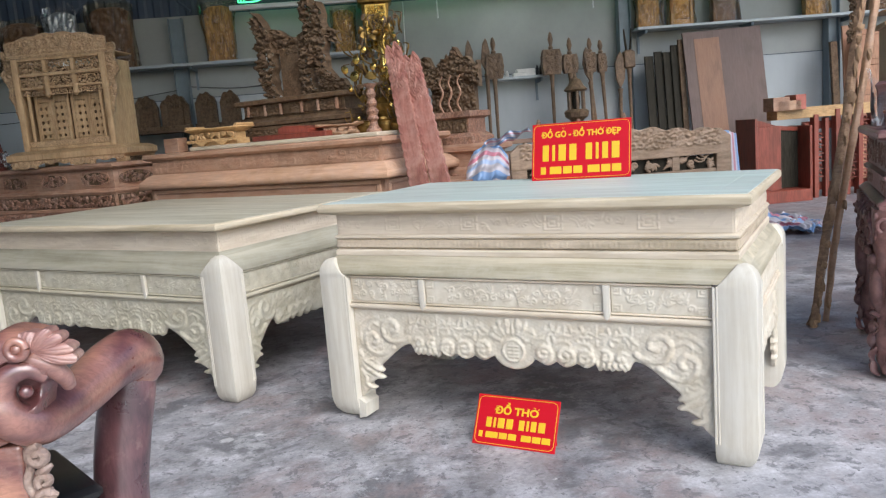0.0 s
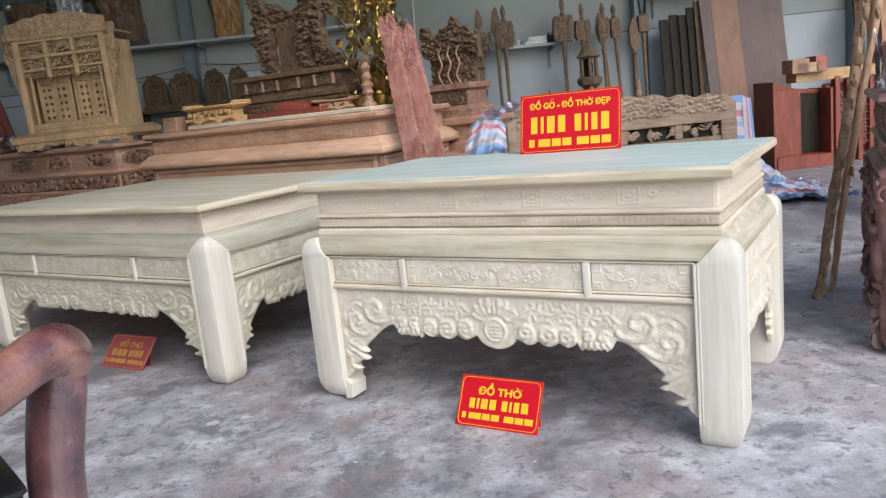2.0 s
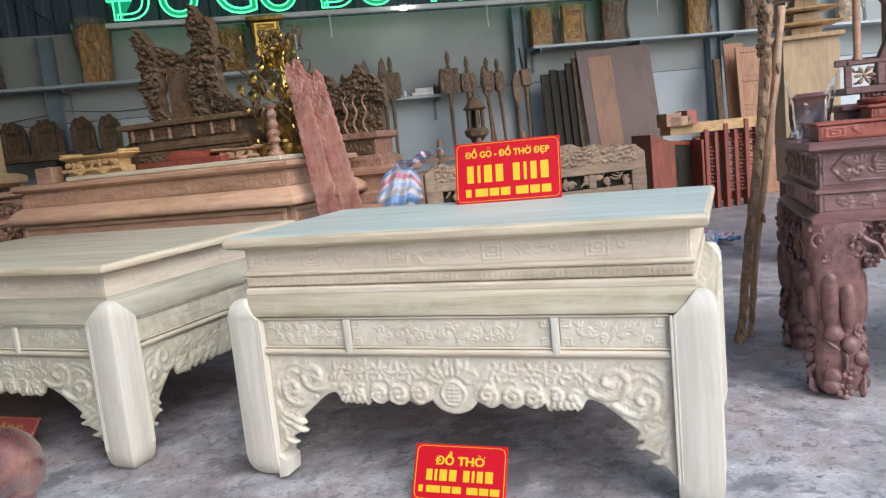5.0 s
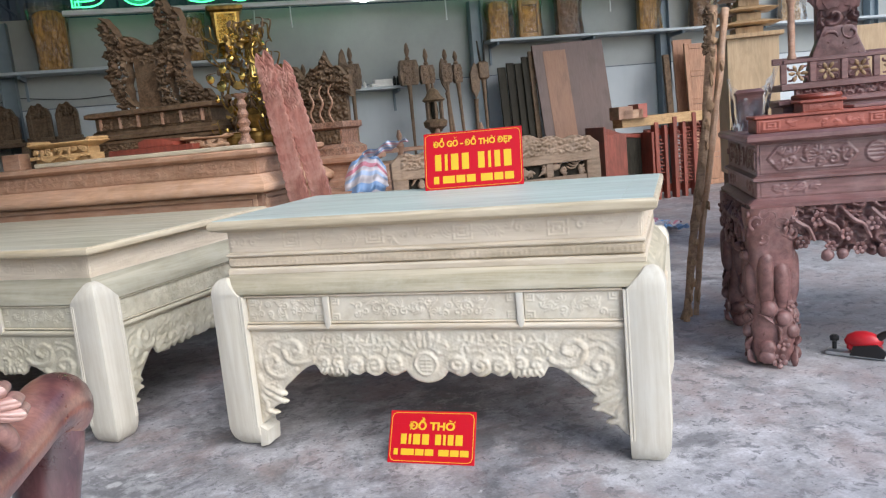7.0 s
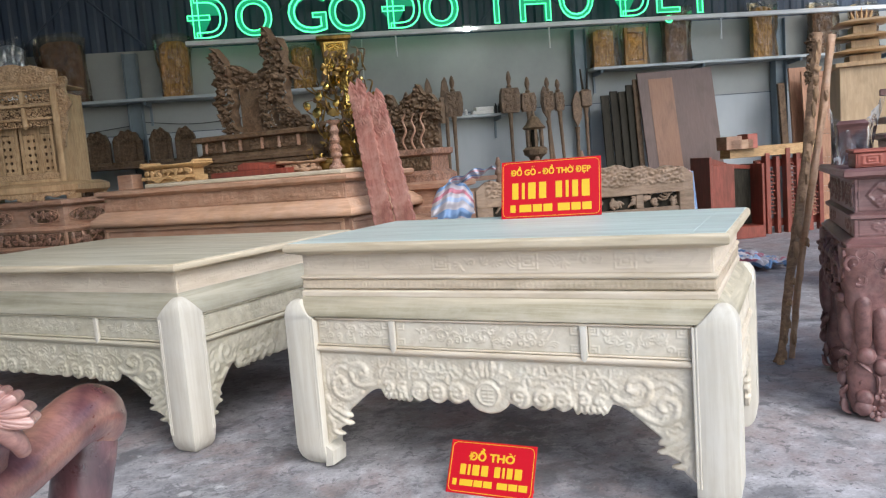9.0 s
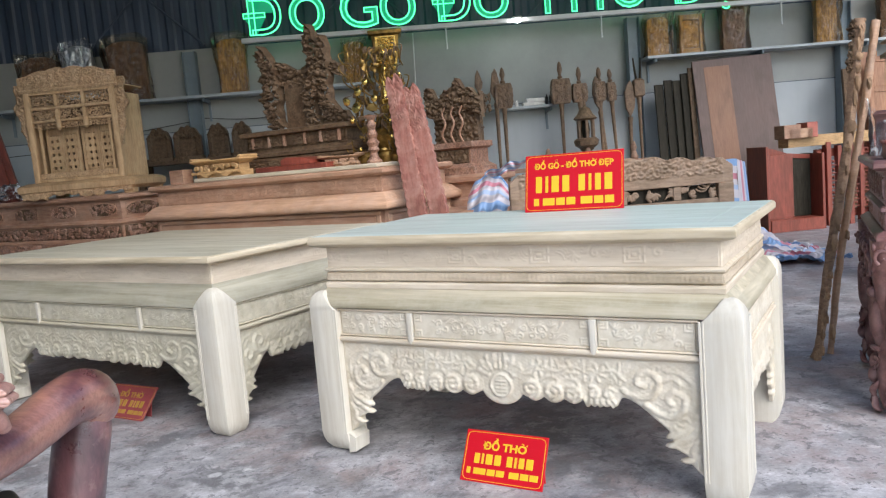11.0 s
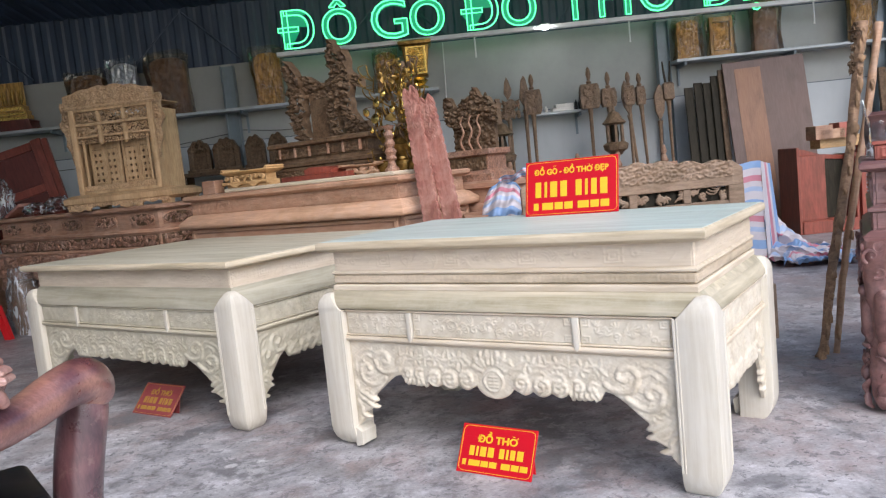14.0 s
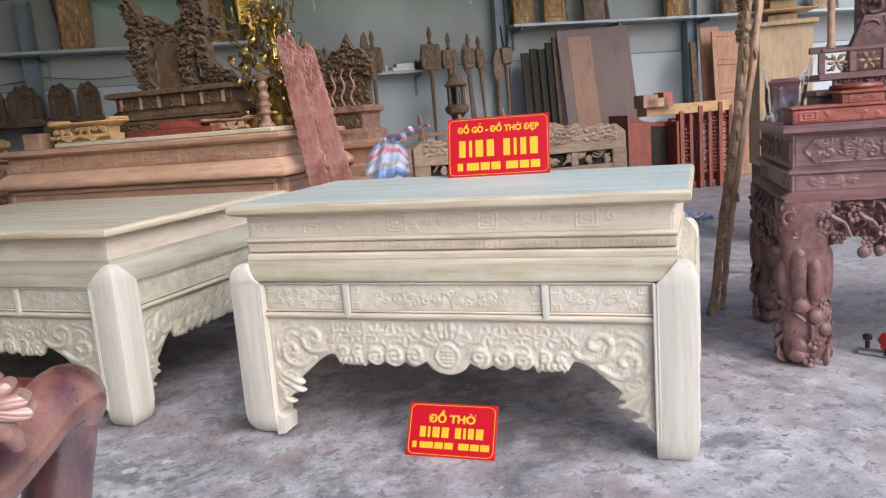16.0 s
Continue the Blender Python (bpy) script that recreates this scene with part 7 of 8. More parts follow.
    part("cornice", mould(hx + 0.07, hy + 0.05, [(0.04, 1.21), (0.0, 1.225), (0.0, 1.235), (0.04, 1.245)]), HONEY, t)
    part("crown", relief(-hx - 0.07, hx + 0.07, 140, 36, 1.2, lambda x: 1.44 - 0.07 * (np.abs(x) / hx) ** 2 + 0.018 * np.abs(np.sin(x * 14)), lambda X, Z: carve(X, Z, crown_st), 0.04, pose(0, -hy - 0.045, 0), "crown", HONEY_CARVE), HONEY_CARVE, t)


shrine()

# ---- wrapped carvings on the wall shelves ----
def wrapped(s, z, w, h, label, core, wrap, seed, d=12.82, taper=0.8, frame=False):
    """A carving packed in a loose plastic bag."""
    t = thing("wrapped_carving", WALL @ pose(s, d, z), label, "wrapped carving", "wrapped carvings")
    rnd = random.Random(seed)
    if frame:
        part("frame", join(box(-w * 0.42, -w * 0.3, -0.05, 0.0, 0, h * 0.92), box(w * 0.3, w * 0.42, -0.05, 0.0, 0, h * 0.92), box(-w * 0.298, w * 0.298, -0.05, 0.0, h * 0.8, h * 0.92), box(-w * 0.298, w * 0.298, -0.05, 0.0, 0.0, h * 0.12)), core, t)
        part("picture_panel", relief(-w * 0.29, w * 0.29, 24, 30, h * 0.13, h * 0.79, lambda X, Z: scroll(X, Z, 0.12, seed, 0.02), 0.01, pose(0, -0.02, 0), "picture_panel", GOLD_OLD), GOLD_OLD, t)
    else:
        part("carving", relief(-w * 0.36, w * 0.36, 40, 50, 0, lambda x: h * (0.93 - 0.08 * (np.abs(x) / (w * 0.36)) ** 3), lambda X, Z: scroll(X, Z, w * 0.34, seed, 0.025), 0.1, pose(0, 0.02, 0), "carving", core), core, t)
    loops = []
    for i in range(9):
        u = i / 8
        r = w * 0.5 * (1 - (1 - taper) * (1 - u) if taper <= 1 else 1 - (1 - 1 / taper) * u)
        zz = h * u
        r *= 1 - 0.10 * math.sin(math.pi * min(1.0, u * 1.25)) + 0.03 * rnd.uniform(-1, 1)
        loops.append([((r * math.copysign(abs(math.cos(a)) ** 0.4, math.cos(a))) * (1 + 0.05 * math.sin(3 * a + i + seed)), 0.15 * math.copysign(abs(math.sin(a)) ** 0.55, math.sin(a)) * (1 + 0.2 * math.sin(7 * a + 1.3 * i)), max(0.0, zz + 0.03 * math.sin(2 * a + seed) * u)) for a in [2 * math.pi * k / 36 for k in range(36)]])
    part("plastic_bag", loft(loops, False), wrap, t, "crinkled clear plastic bag")
    return t


for s, z, w, h, lab, core, wrap, sd, tp, fr in (
    (-7.12, 2.832, 0.40, 0.95, "brown carving in a plastic bag on the shelf", WRAPPED, FILM_BROWN, 1, 1.4, False),
    (-5.25, 2.832, 0.75, 0.86, "brown carving in a plastic bag on the shelf", WRAPPED, FILM_BROWN, 2, 1.2, False),
    # the metal core stands in for a bright highlight on this bag
    (-4.62, 2.832, 0.55, 1.0, "silvery plastic bag over a carving", ALU, FILM, 3, 1.1, False),
    (-3.88, 2.832, 0.82, 1.02, "dark brown carving wrapped in plastic", WRAPPED, FILM_BROWN, 4, 1.2, False),
    (-2.22, 2.832, 0.60, 0.93, "golden-brown wrapped carving flaring upward", WRAPPED_GOLD, FILM_BROWN, 5, 0.75, False),
    (-0.25, 2.832, 0.46, 0.72, "gilded carving in yellowed plastic", WRAPPED_GOLD, FILM_BROWN, 6, 1.1, False),
    (4.82, 2.877, 0.50, 0.69, "gilded carving wrapped in yellowed plastic", WRAPPED_GOLD, FILM_BROWN, 7, 1.0, False),
    (5.37, 2.877, 0.47, 0.69, "gilded frame wrapped in plastic", WRAPPED_GOLD, FILM_BROWN, 8, 1.0, True),
    (6.13, 2.877, 0.55, 0.93, "brown carving wrapped in plastic, lit green", WRAPPED, FILM_BROWN, 9, 0.9, False),
    (7.75, 2.877, 0.50, 0.95, "golden-brown carving in a plastic bag", WRAPPED_GOLD, FILM_BROWN, 10, 0.85, False),
    (8.9, 2.877, 0.55, 0.9, "brown carving in a plastic bag", WRAPPED, FILM_BROWN, 11, 1.1, False),
    (9.7, 2.877, 0.5, 0.85, "brown carving in a plastic bag", WRAPPED, FILM_BROWN, 12, 1.1, False),
    (10.9, 2.877, 0.6, 0.8, "pale carving in a plastic bag", HONEY, FILM, 13, 1.1, False)):
    wrapped(s, z, w, h, lab, core, wrap, sd, 12.82, tp, fr)

gs = thing("gilded_stupa", WALL @ pose(-6.5, 12.8, 2.832), "gilded tiered altar model on a red-brown base on the shelf", "altar model")
part("base", loft([rrect(-a, a, -0.16, 0.16, z, 0.015, 2) for z, a in ((0.0, 0.36), (0.03, 0.36), (0.05, 0.33), (0.12, 0.31), (0.14, 0.33), (0.17, 0.29))]), REDD, gs, "red-brown stepped base")
for z, a, h in ((0.17, 0.27, 0.05), (0.25, 0.24, 0.04), (0.33, 0.21, 0.05)):
    part("gold_tier", relief(-a, a, 60, 10, z, z + h, lambda X, Z: scroll(X, Z, 0.05, 4, 0.012), 0.02, pose(0, -0.12, 0), "gold_tier", GOLD), GOLD, gs)
    part("tier_body", box(-a + 0.01, a - 0.01, -0.115, 0.12, z + 0.001, z + 0.079, 0.006), WRAPPED_GOLD, gs)
for k in range(6):
    x = -0.175 + 0.07 * k
    part("finial", lathe([(0.022, 0), (0.028, 0.02), (0.012, 0.05), (0.022, 0.09), (0.017, 0.16 + 0.03 * (k in (2, 3))), (0.024, 0.2 + 0.03 * (k in (2, 3))), (0.006, 0.27 + 0.06 * (k in (2, 3)))], 10), GOLD_OLD if k % 2 else WRAPPED_GOLD, gs).location = (x, -0.05, 0.385)
part("back_board", box(-0.2, 0.2, 0.02, 0.05, 0.411, 0.80), WRAPPED_GOLD, gs)

gl = thing("gilded_lantern", WALL @ pose(0.27, 12.75, 2.832), "gilded square lantern with openwork panels on the shelf", "lantern")
part("foot", lathe([(0.16, 0), (0.17, 0.03), (0.1, 0.06), (0.13, 0.1), (0.17, 0.13), (0.12, 0.16), (0.14, 0.19)], 20), GOLD, gl)
part("body", loft([rrect(-a, a, -a, a, z, 0.02, 2) for z, a in ((0.185, 0.15), (0.2, 0.18), (0.225, 0.165), (0.68, 0.225), (0.71, 0.27), (0.76, 0.275), (0.78, 0.24))]), GOLD_OLD, gl)
part("openwork_panel", relief(-0.165, 0.165, 70, 80, 0.0, 0.45, lambda X, Z: np.where((np.abs(X) > 0.13) | (np.abs(Z - 0.225) > 0.195), 0.02, scroll(X, Z, 0.06, 3, 0.022)), 0.006, pose(0, -0.17, 0.228, 7.5), "openwork_panel", GOLD), GOLD, gl, "bright gold openwork panel")

# ---- low bench of dark carved seat backs under the long shelf ----
bench = thing("workbench", WALL @ pose(-2.7, 12.5, 0), "long dark wooden bench against the wall", "bench")
part("benchtop", box(-1.1, 1.0, -0.3, 0.3, 1.76, 1.82), OLD, bench)
for x in (-1.0, 0.0, 0.9):
    part("leg", box(x - 0.05, x + 0.05, -0.26, -0.16, 0, 1.76), OLD, bench)
    part("leg", box(x - 0.05, x + 0.05, 0.16, 0.26, 0, 1.76), OLD, bench)
part("shelf", box(-1.05, 0.95, -0.25, 0.25, 1.2, 1.24), OLD, bench)
for i, (s, w) in enumerate(((-3.42, 0.36), (-2.98, 0.42), (-2.5, 0.32), (-2.13, 0.30))):
    tb = thing("carved_tablet", WALL @ pose(s, 12.45, 1.821), "dark carved wooden tablet with a rounded crown on the bench", "tablet", "carved tablets")
    part("body", relief(-w / 2, w / 2, 40, 40, 0, lambda x: 0.52 - 0.16 * (np.abs(x) / (w / 2)) ** 2.5 + 0.015 * np.sin(x * 60), lambda X, Z: 0.03 * (np.abs(X) > w * 0.3) + scroll(X, Z, 0.09, i, 0.03) * (Z > 0.33), 0.08, None, "body", OLD), OLD, tb)
    part("foot", box(-w / 2 - 0.02, w / 2 + 0.02, -0.08, 0.1, 0.0, 0.05), OLD, tb)


# ---- ritual staffs along the wall ----
def staff(s, z0, z1, z_top, w, kind, lean, label, seed, d=12.5):
    """A ritual staff: shaft that widens upward, carved barrel or fan, pointed finial."""
    t = thing("ritual_staff", WALL @ pose(s, d, 0, -1.0, lean, 0), label, "staff", "ritual staffs")
    part("shaft", lathe([(0.028, 0), (0.024, 0.1), (0.024, 1.2), (0.034, z0 - 0.1), (0.046, z0)], 10), STAFF, t)
    if kind == "barrel":
        out = []
        for k in range(9):
            v = k / 8
            out.append((w / 2 * (0.86 + 0.14 * math.sin(math.pi * v) + 0.07 * (k % 2)), z0 + (z1 - z0) * v))
        part("head", prism(out + [(-x, z) for x, z in reversed(out)], -0.07, 0.07, 0.012), STAFF, t, "carved barrel-shaped head")
        fl = foliage(-w * 0.34, w * 0.34, z0 + 0.03, z1 - 0.03, 0.075, seed, 0.016, 0.012)
        part("head_carving", relief(-w * 0.36, w * 0.36, 30, 40, z0 + 0.02, z1 - 0.02, lambda X, Z: carve(X, Z, fl), 0.004, pose(0, -0.071, 0), "head_carving", STAFF), STAFF, t)
        part("finial", lathe([(0.03, z1), (0.045, z1 + 0.03), (0.022, z1 + 0.06), (0.045, z1 + (z_top - z1) * 0.55), (0.03, z1 + (z_top - z1) * 0.85), (0.008, z_top)], 10), STAFF, t)
    elif kind == "fan":
        fl = foliage(-w / 2, w / 2, z0, z1, 0.07, seed, 0.03, 0.014)
        part("head", relief(-w / 2, w / 2, 50, 44, lambda x: z0 + 0.02 * np.sin(x * 40), lambda x: z1 + 0.02 * np.sin(x * 40), lambda X, Z: carve(X, Z, fl) + 0.03 * (np.abs(X) < 0.09), 0.02, None, "head", STAFF, 0.004), STAFF, t, "pierced rectangular head")
        part("finial", prism([(0.0, z1), (0.06, z1 + 0.09), (0.075, z1 + 0.17), (0.03, z_top - 0.06), (0.0, z_top), (-0.04, z_top - 0.09), (-0.06, z1 + 0.12)], -0.02, 0.02, 0.008), STAFF, t, "leaf-shaped tip")
    elif kind == "fork":
        part("head", loft([rrect(-q, q, -q * 0.8, q * 0.8, z, 0.02, 2) for z, q in ((z0, 0.05), (z0 + 0.03, w / 2), (z1 - 0.03, w / 2), (z1, 0.05))]), STAFF, t)
        for x in (-0.05, 0.045):
            part("spike", tube([(x * 0.6, 0, z1 - 0.02, 0.02), (x, 0, z1 + 0.15, 0.018), (x * 1.3, 0, z_top, 0.012)], 8, 3), GREENISH, t)
    else:
        part("head", prism([(0.0, z0), (0.07, z0 + 0.15), (0.09, z1), (0.03, z_top - 0.05), (0.0, z_top), (-0.05, z_top - 0.08), (-0.09, z1), (-0.07, z0 + 0.15)], -0.03, 0.03, 0.008), STAFF, t)
    return t


for s, z0, z1, zt, w, kind, lean, lab, sd in (
    (1.33, 2.10, 2.42, 2.66, 0.2, "barrel", 0.3, "olive-brown wooden ritual staff with a carved head", 1), (1.703, 2.17, 2.48, 2.86, 0.37, "fan", 0.0, "olive-brown ritual staff with a pierced rectangular head", 2),
    (1.96, 2.3, 2.5, 2.86, 0.06, "blade", 0.5, "slim dark wooden staff behind another", 12), (2.082, 2.21, 2.61, 2.87, 0.28, "barrel", 0.5, "olive-brown ritual staff with a barrel-shaped carved head", 3),
    (3.027, 2.21, 2.61, 2.89, 0.31, "barrel", 0.5, "tall ritual staff with a broad barrel-shaped head", 4), (3.344, 2.21, 2.51, 2.78, 0.235, "barrel", 0.3, "brown ritual staff with a small barrel head", 5),
    (3.682, 2.20, 2.515, 2.75, 0.18, "barrel", 0.2, "brown ritual staff with a narrow carved head", 6), (3.86, 2.05, 2.35, 2.62, 0.1, "blade", -5.0, "dark brown staff with a long blade-shaped head", 7),
    (3.962, 2.19, 2.49, 2.71, 0.14, "barrel", -2.0, "slim dark ritual staff with a narrow head", 8), (4.343, 2.21, 2.51, 2.85, 0.18, "fork", 0.0, "dark staff with a square head and two spikes", 9),
    (4.13, 1.9, 2.3, 2.5, 0.1, "blade", 1.5, "dark slim wooden staff against the wall", 10)):
    staff(s, z0, z1, zt, w, kind, lean, lab, sd)
rack = thing("staff_rack", WALL @ pose(2.9, 12.2, 0), "brown wooden rack frame in front of the staffs", "rack")
for x in (-1.3, -0.2, 0.45, 1.2):
    part("post", lathe([(0.05, 0), (0.05, 1.2), (0.07, 1.25), (0.03, 1.35), (0.05, 1.4), (0.02, 1.5)], 10), BROWN, rack).location = (x, 0, 0)
for z in (0.5, 1.15):
    part("bar", box(-1.5, 1.4, -0.03, 0.03, z, z + 0.07), BROWN, rack)
for s in (1.53, 3.36):
    lan = thing("wooden_lantern", WALL @ pose(s, 12.3, 0), "brown wooden lantern with arched openings on a turned post", "lantern", "wooden lanterns")
    part("column", lathe([(0.14, 0), (0.14, 0.04), (0.05, 0.1), (0.045, 1.38), (0.12, 1.44)], 14), STAFF, lan)
    part("bowl", lathe([(0.1, 1.44), (0.19, 1.5), (0.21, 1.58), (0.16, 1.62)], 8), STAFF, lan)
    for k in range(6):
        a = k * math.pi / 3 + 0.4
        part("cage_post", box(-0.02, 0.02, -0.02, 0.02, 1.62, 1.90), STAFF, lan).location = (0.13 * math.cos(a), 0.13 * math.sin(a), 0)
    part("core", lathe([(0.05, 1.62), (0.07, 1.75), (0.05, 1.9)], 8), GREENISH, lan)
    part("cap", lathe([(0.16, 1.90), (0.20, 1.93), (0.13, 2.0), (0.09, 2.08), (0.03, 2.12), (0.02, 2.2)], 8), STAFF, lan)

for s, w, h, lab in ((2.66, 0.30, 0.06, "white carton lying on the small shelf"), (2.63, 0.36, 0.05, "white carton lying under another")):
    solo("carton", box(-w / 2, w / 2, -0.08, 0.08, 0, h), PAPER, WALL @ pose(s, 12.8, 2.238 + (0.052 if h > 0.055 else 0)), lab, "carton", "cartons")
for s, h in ((2.35, 0.1), (2.86, 0.16), (2.92, 0.15)):
    solo("small_bottle", lathe([(0.025, 0), (0.027, 0.01), (0.027, h * 0.7), (0.012, h * 0.85), (0.012, h)], 10), BLACK if h > 0.12 else PAPER, WALL @ pose(s, 12.78, 2.238), "small bottle on the wall shelf", "bottle", "small bottles")

# ---- boards and panels leaning on the wall ----
for i, (s, w, h, mat) in enumerate(((4.70, 0.145, 2.40, GREENISH), (4.84, 0.135, 2.46, GREENISH), (4.965, 0.125, 2.44, GREENISH), (5.075, 0.115, 2.54, GREENISH), (5.17, 0.09, 2.62, OLD))):
    solo("leaning_plank", box(-w / 2, w / 2, -0.02, 0.02, 0, h), mat, WALL @ pose(s, 12.35 - 0.05 * i, 0, -6), "dark plank leaning upright against the wall", "plank", "dark planks")
plyboard = thing("veneered_board", WALL @ pose(5.92, 12.0, 0, -8, -1.6, 0), "large brown board leaning against the shelf", "panel")
part("sheet", box(-0.66, 0.66, -0.02, 0.02, 0, 2.74), PLY, plyboard)
part("strip", box(-0.48, -0.06, -0.026, -0.0205, 0.0, 2.62, 0.001), PLY2, plyboard, "orange-brown veneer strip")
door = thing("wooden_door", WALL @ pose(8.5, 12.1, 0, -4, 0, 0), "light brown panelled wooden door leaning on the wall", "door", "spare doors")
part("stile", box(-0.42, -0.34, -0.02, 0.02, 0, 2.55), DOORW, door)
part("stile", box(0.34, 0.42, -0.02, 0.02, 0, 2.55), DOORW, door)
for i in range(6):
    part("rail", box(-0.338, 0.338, -0.018, 0.018, i * 0.49, i * 0.49 + 0.09), DOORW, door)
for i in range(5):
    part("door_panel", box(-0.335, 0.335, -0.008, 0.008, i * 0.49 + 0.092, i * 0.49 + 0.488), DOORW, door)
solo("leaning_plank", box(-0.06, 0.06, -0.03, 0.03, 0, 2.4), OLD, WALL @ pose(7.85, 12.3, 0, -5), "dark plank leaning upright against the wall", "plank", "dark planks")
solo("door_frame_board", box(-0.2, 0.2, -0.02, 0.02, 0, 2.65), DOORW, WALL @ pose(8.25, 12.4, 0, -4), "tan board leaning behind the door", "board")


# ---- red frames and blocks ----
def key_lattice(w, h, cell, bar, y0, y1):
    """Square key-pattern openwork: nested brackets of thin bars."""
    bits = []
    nx, nz = max(1, round(w / cell)), max(1, round(h / cell))
    for j in range(nz):
        for i in range(nx):
            x, z = -w / 2 + w * i / nx, h * j / nz
            a, c = w / nx, h / nz
            bits.append(box(x, x + a, y0, y1, z, z + bar, 0.002))
            bits.append(box(x, x + bar, y0, y1, z + bar, z + c * 0.72, 0.002))
            bits.append(box(x + bar, x + a * 0.72, y0, y1, z + c * 0.72 - bar, z + c * 0.72, 0.002))
            bits.append(box(x + a * 0.72 - bar, x + a * 0.72, y0, y1, z + c * 0.36, z + c * 0.72 - bar, 0.002))
    return join(*bits)


def red_frames():
    t = thing("red_frame_stack", WALL @ pose(7.0, 11.0, 0), "stack of red-brown carved wooden frames", "frame stack")
    for i, (x, h, w) in enumerate(((-0.54, 1.12, 0.03), (-0.40, 1.24, 0.035), (-0.22, 1.18, 0.03), (-0.06, 1.30, 0.035), (0.12, 1.22, 0.03), (0.30, 1.34, 0.035), (0.50, 1.28, 0.035))):
        part("stile", box(x - w, x + w, -0.05 - 0.025 * (i % 2), 0.05, 0, h), RED, t)
    for z in (0.1, 1.02):
        part("rail", box(-0.55, 0.55, 0.055, 0.09, z, z + 0.12), RED, t)
    for x, w, z0, h in ((-0.31, 0.10, 0.3, 0.7), (0.03, 0.11, 0.25, 0.85), (0.21, 0.11, 0.25, 0.9), (0.40, 0.12, 0.25, 0.95)):
        part("key_panel", move(key_lattice(w, h, 0.11, 0.018, -0.03, 0.02), pose(x, 0, z0)), RED, t, "key-pattern openwork")
    part("plain_panel", box(-0.52, -0.42, 0.0, 0.03, 0.1, 1.05), REDD, t)


red_frames()
redcab = thing("red_cabinet", WALL @ pose(6.0, 11.0, 0), "open red-brown cabinet carcass, dark inside", "cabinet")
part("side", box(-0.47, -0.43, -0.3, 0.3, 0, 1.25), RED, redcab)
part("side", box(0.36, 0.40, -0.3, 0.3, 0, 1.1), RED, redcab)
part("back", box(-0.43, 0.36, 0.02, 0.05, 0.18, 1.1), GREENISH, redcab)
part("inner_panel", box(-0.43, 0.02, -0.12, -0.09, 0.18, 1.12), RED, redcab)
part("bottom", box(-0.43, 0.36, -0.32, 0.26, 0.0, 0.18), RED, redcab)
part("top_piece", prism([(-0.43, 1.25), (-0.43, 1.1), (0.36, 1.02), (0.36, 1.08), (0.0, 1.12), (-0.2, 1.2)], 0.0, 0.25, 0.004), RED, redcab)
for i, (s, w, z, h, mat) in enumerate(((6.55, 1.5, 1.17, 0.16, ORANGE), (6.15, 0.35, 1.332, 0.14, TAN), (6.02, 0.25, 1.332, 0.2, BROWN), (6.32, 0.16, 1.332, 0.22, REDL))):
    solo("wood_block", box(-w / 2, w / 2, -0.15, 0.15, 0, h), mat, WALL @ pose(s + (0.2 if i == 0 else 0), 11.0 if i else 11.1, z + (0.0 if i else 0.03)), "piece of sawn timber piled on the red frames", "timber block", "timber blocks")


# ---- carved bench back behind the pale table ----
OPEN = foliage(-0.74, 0.74, 1.0, 1.108, 0.075, 23, 0.016, 0.011)


def carved_bench():
    t = thing("carved_bench", WALL @ pose(1.89, 5.7, 0), "weathered grey-brown bench with carved high back", "bench")
    hw = 0.86
    part("crest", relief(-hw, hw, 190, 34, 1.11, lambda x: 1.30 + 0.045 * np.exp(-((x - 0.1) / 0.35) ** 2) - 0.06 * np.clip((np.abs(x) - 0.78) / 0.08, 0, 1) + 0.012 * np.sin(x * 31) * (np.abs(x) < 0.75), lambda X, Z: np.where(Z > 1.18, scroll(X, Z, 0.062, 19, 0.019), 0.004) * (np.abs(X) < 0.78), 0.06, None, "crest", GREYW), GREYW, t)
    for sx in (-1, 1):
        part("back_post", box(sx * 0.80 - 0.06, sx * 0.80 + 0.06, -0.01, 0.06, 0.42, 1.109), GREYW, t)
        part("leg", box(sx * 0.80 - 0.05, sx * 0.80 + 0.05, -0.5, -0.4, 0, 0.4), GREYW, t)
        part("leg", box(sx * 0.80 - 0.05, sx * 0.80 + 0.05, -0.04, 0.06, 0, 0.42), GREYW, t)
    part("mid_rail", box(-0.74, 0.74, 0.0, 0.05, 0.93, 1.0), GREYW, t)
    part("openwork", relief(-0.74, 0.74, 260, 24, 1.0, 1.108, lambda X, Z: carve(X, Z, OPEN), 0.012, pose(0, 0.02, 0), "openwork", GREYW, 0.003), GREYW, t)
    part("dark_backing", box(-0.74, 0.74, 0.052, 0.058, 0.94, 1.105), GREENISH, t)
    for x in (-0.42, 0.0, 0.42):
        part("stile", box(x - 0.03, x + 0.03, 0.0, 0.05, 1.001, 1.109), GREYW, t)
    part("lower_panel", box(-0.74, 0.74, 0.01, 0.04, 0.42, 0.93), GREYW, t)
    part("seat", box(-0.82, 0.82, -0.52, 0.08, 0.40, 0.45, 0.012), GREYW, t)


carved_bench()


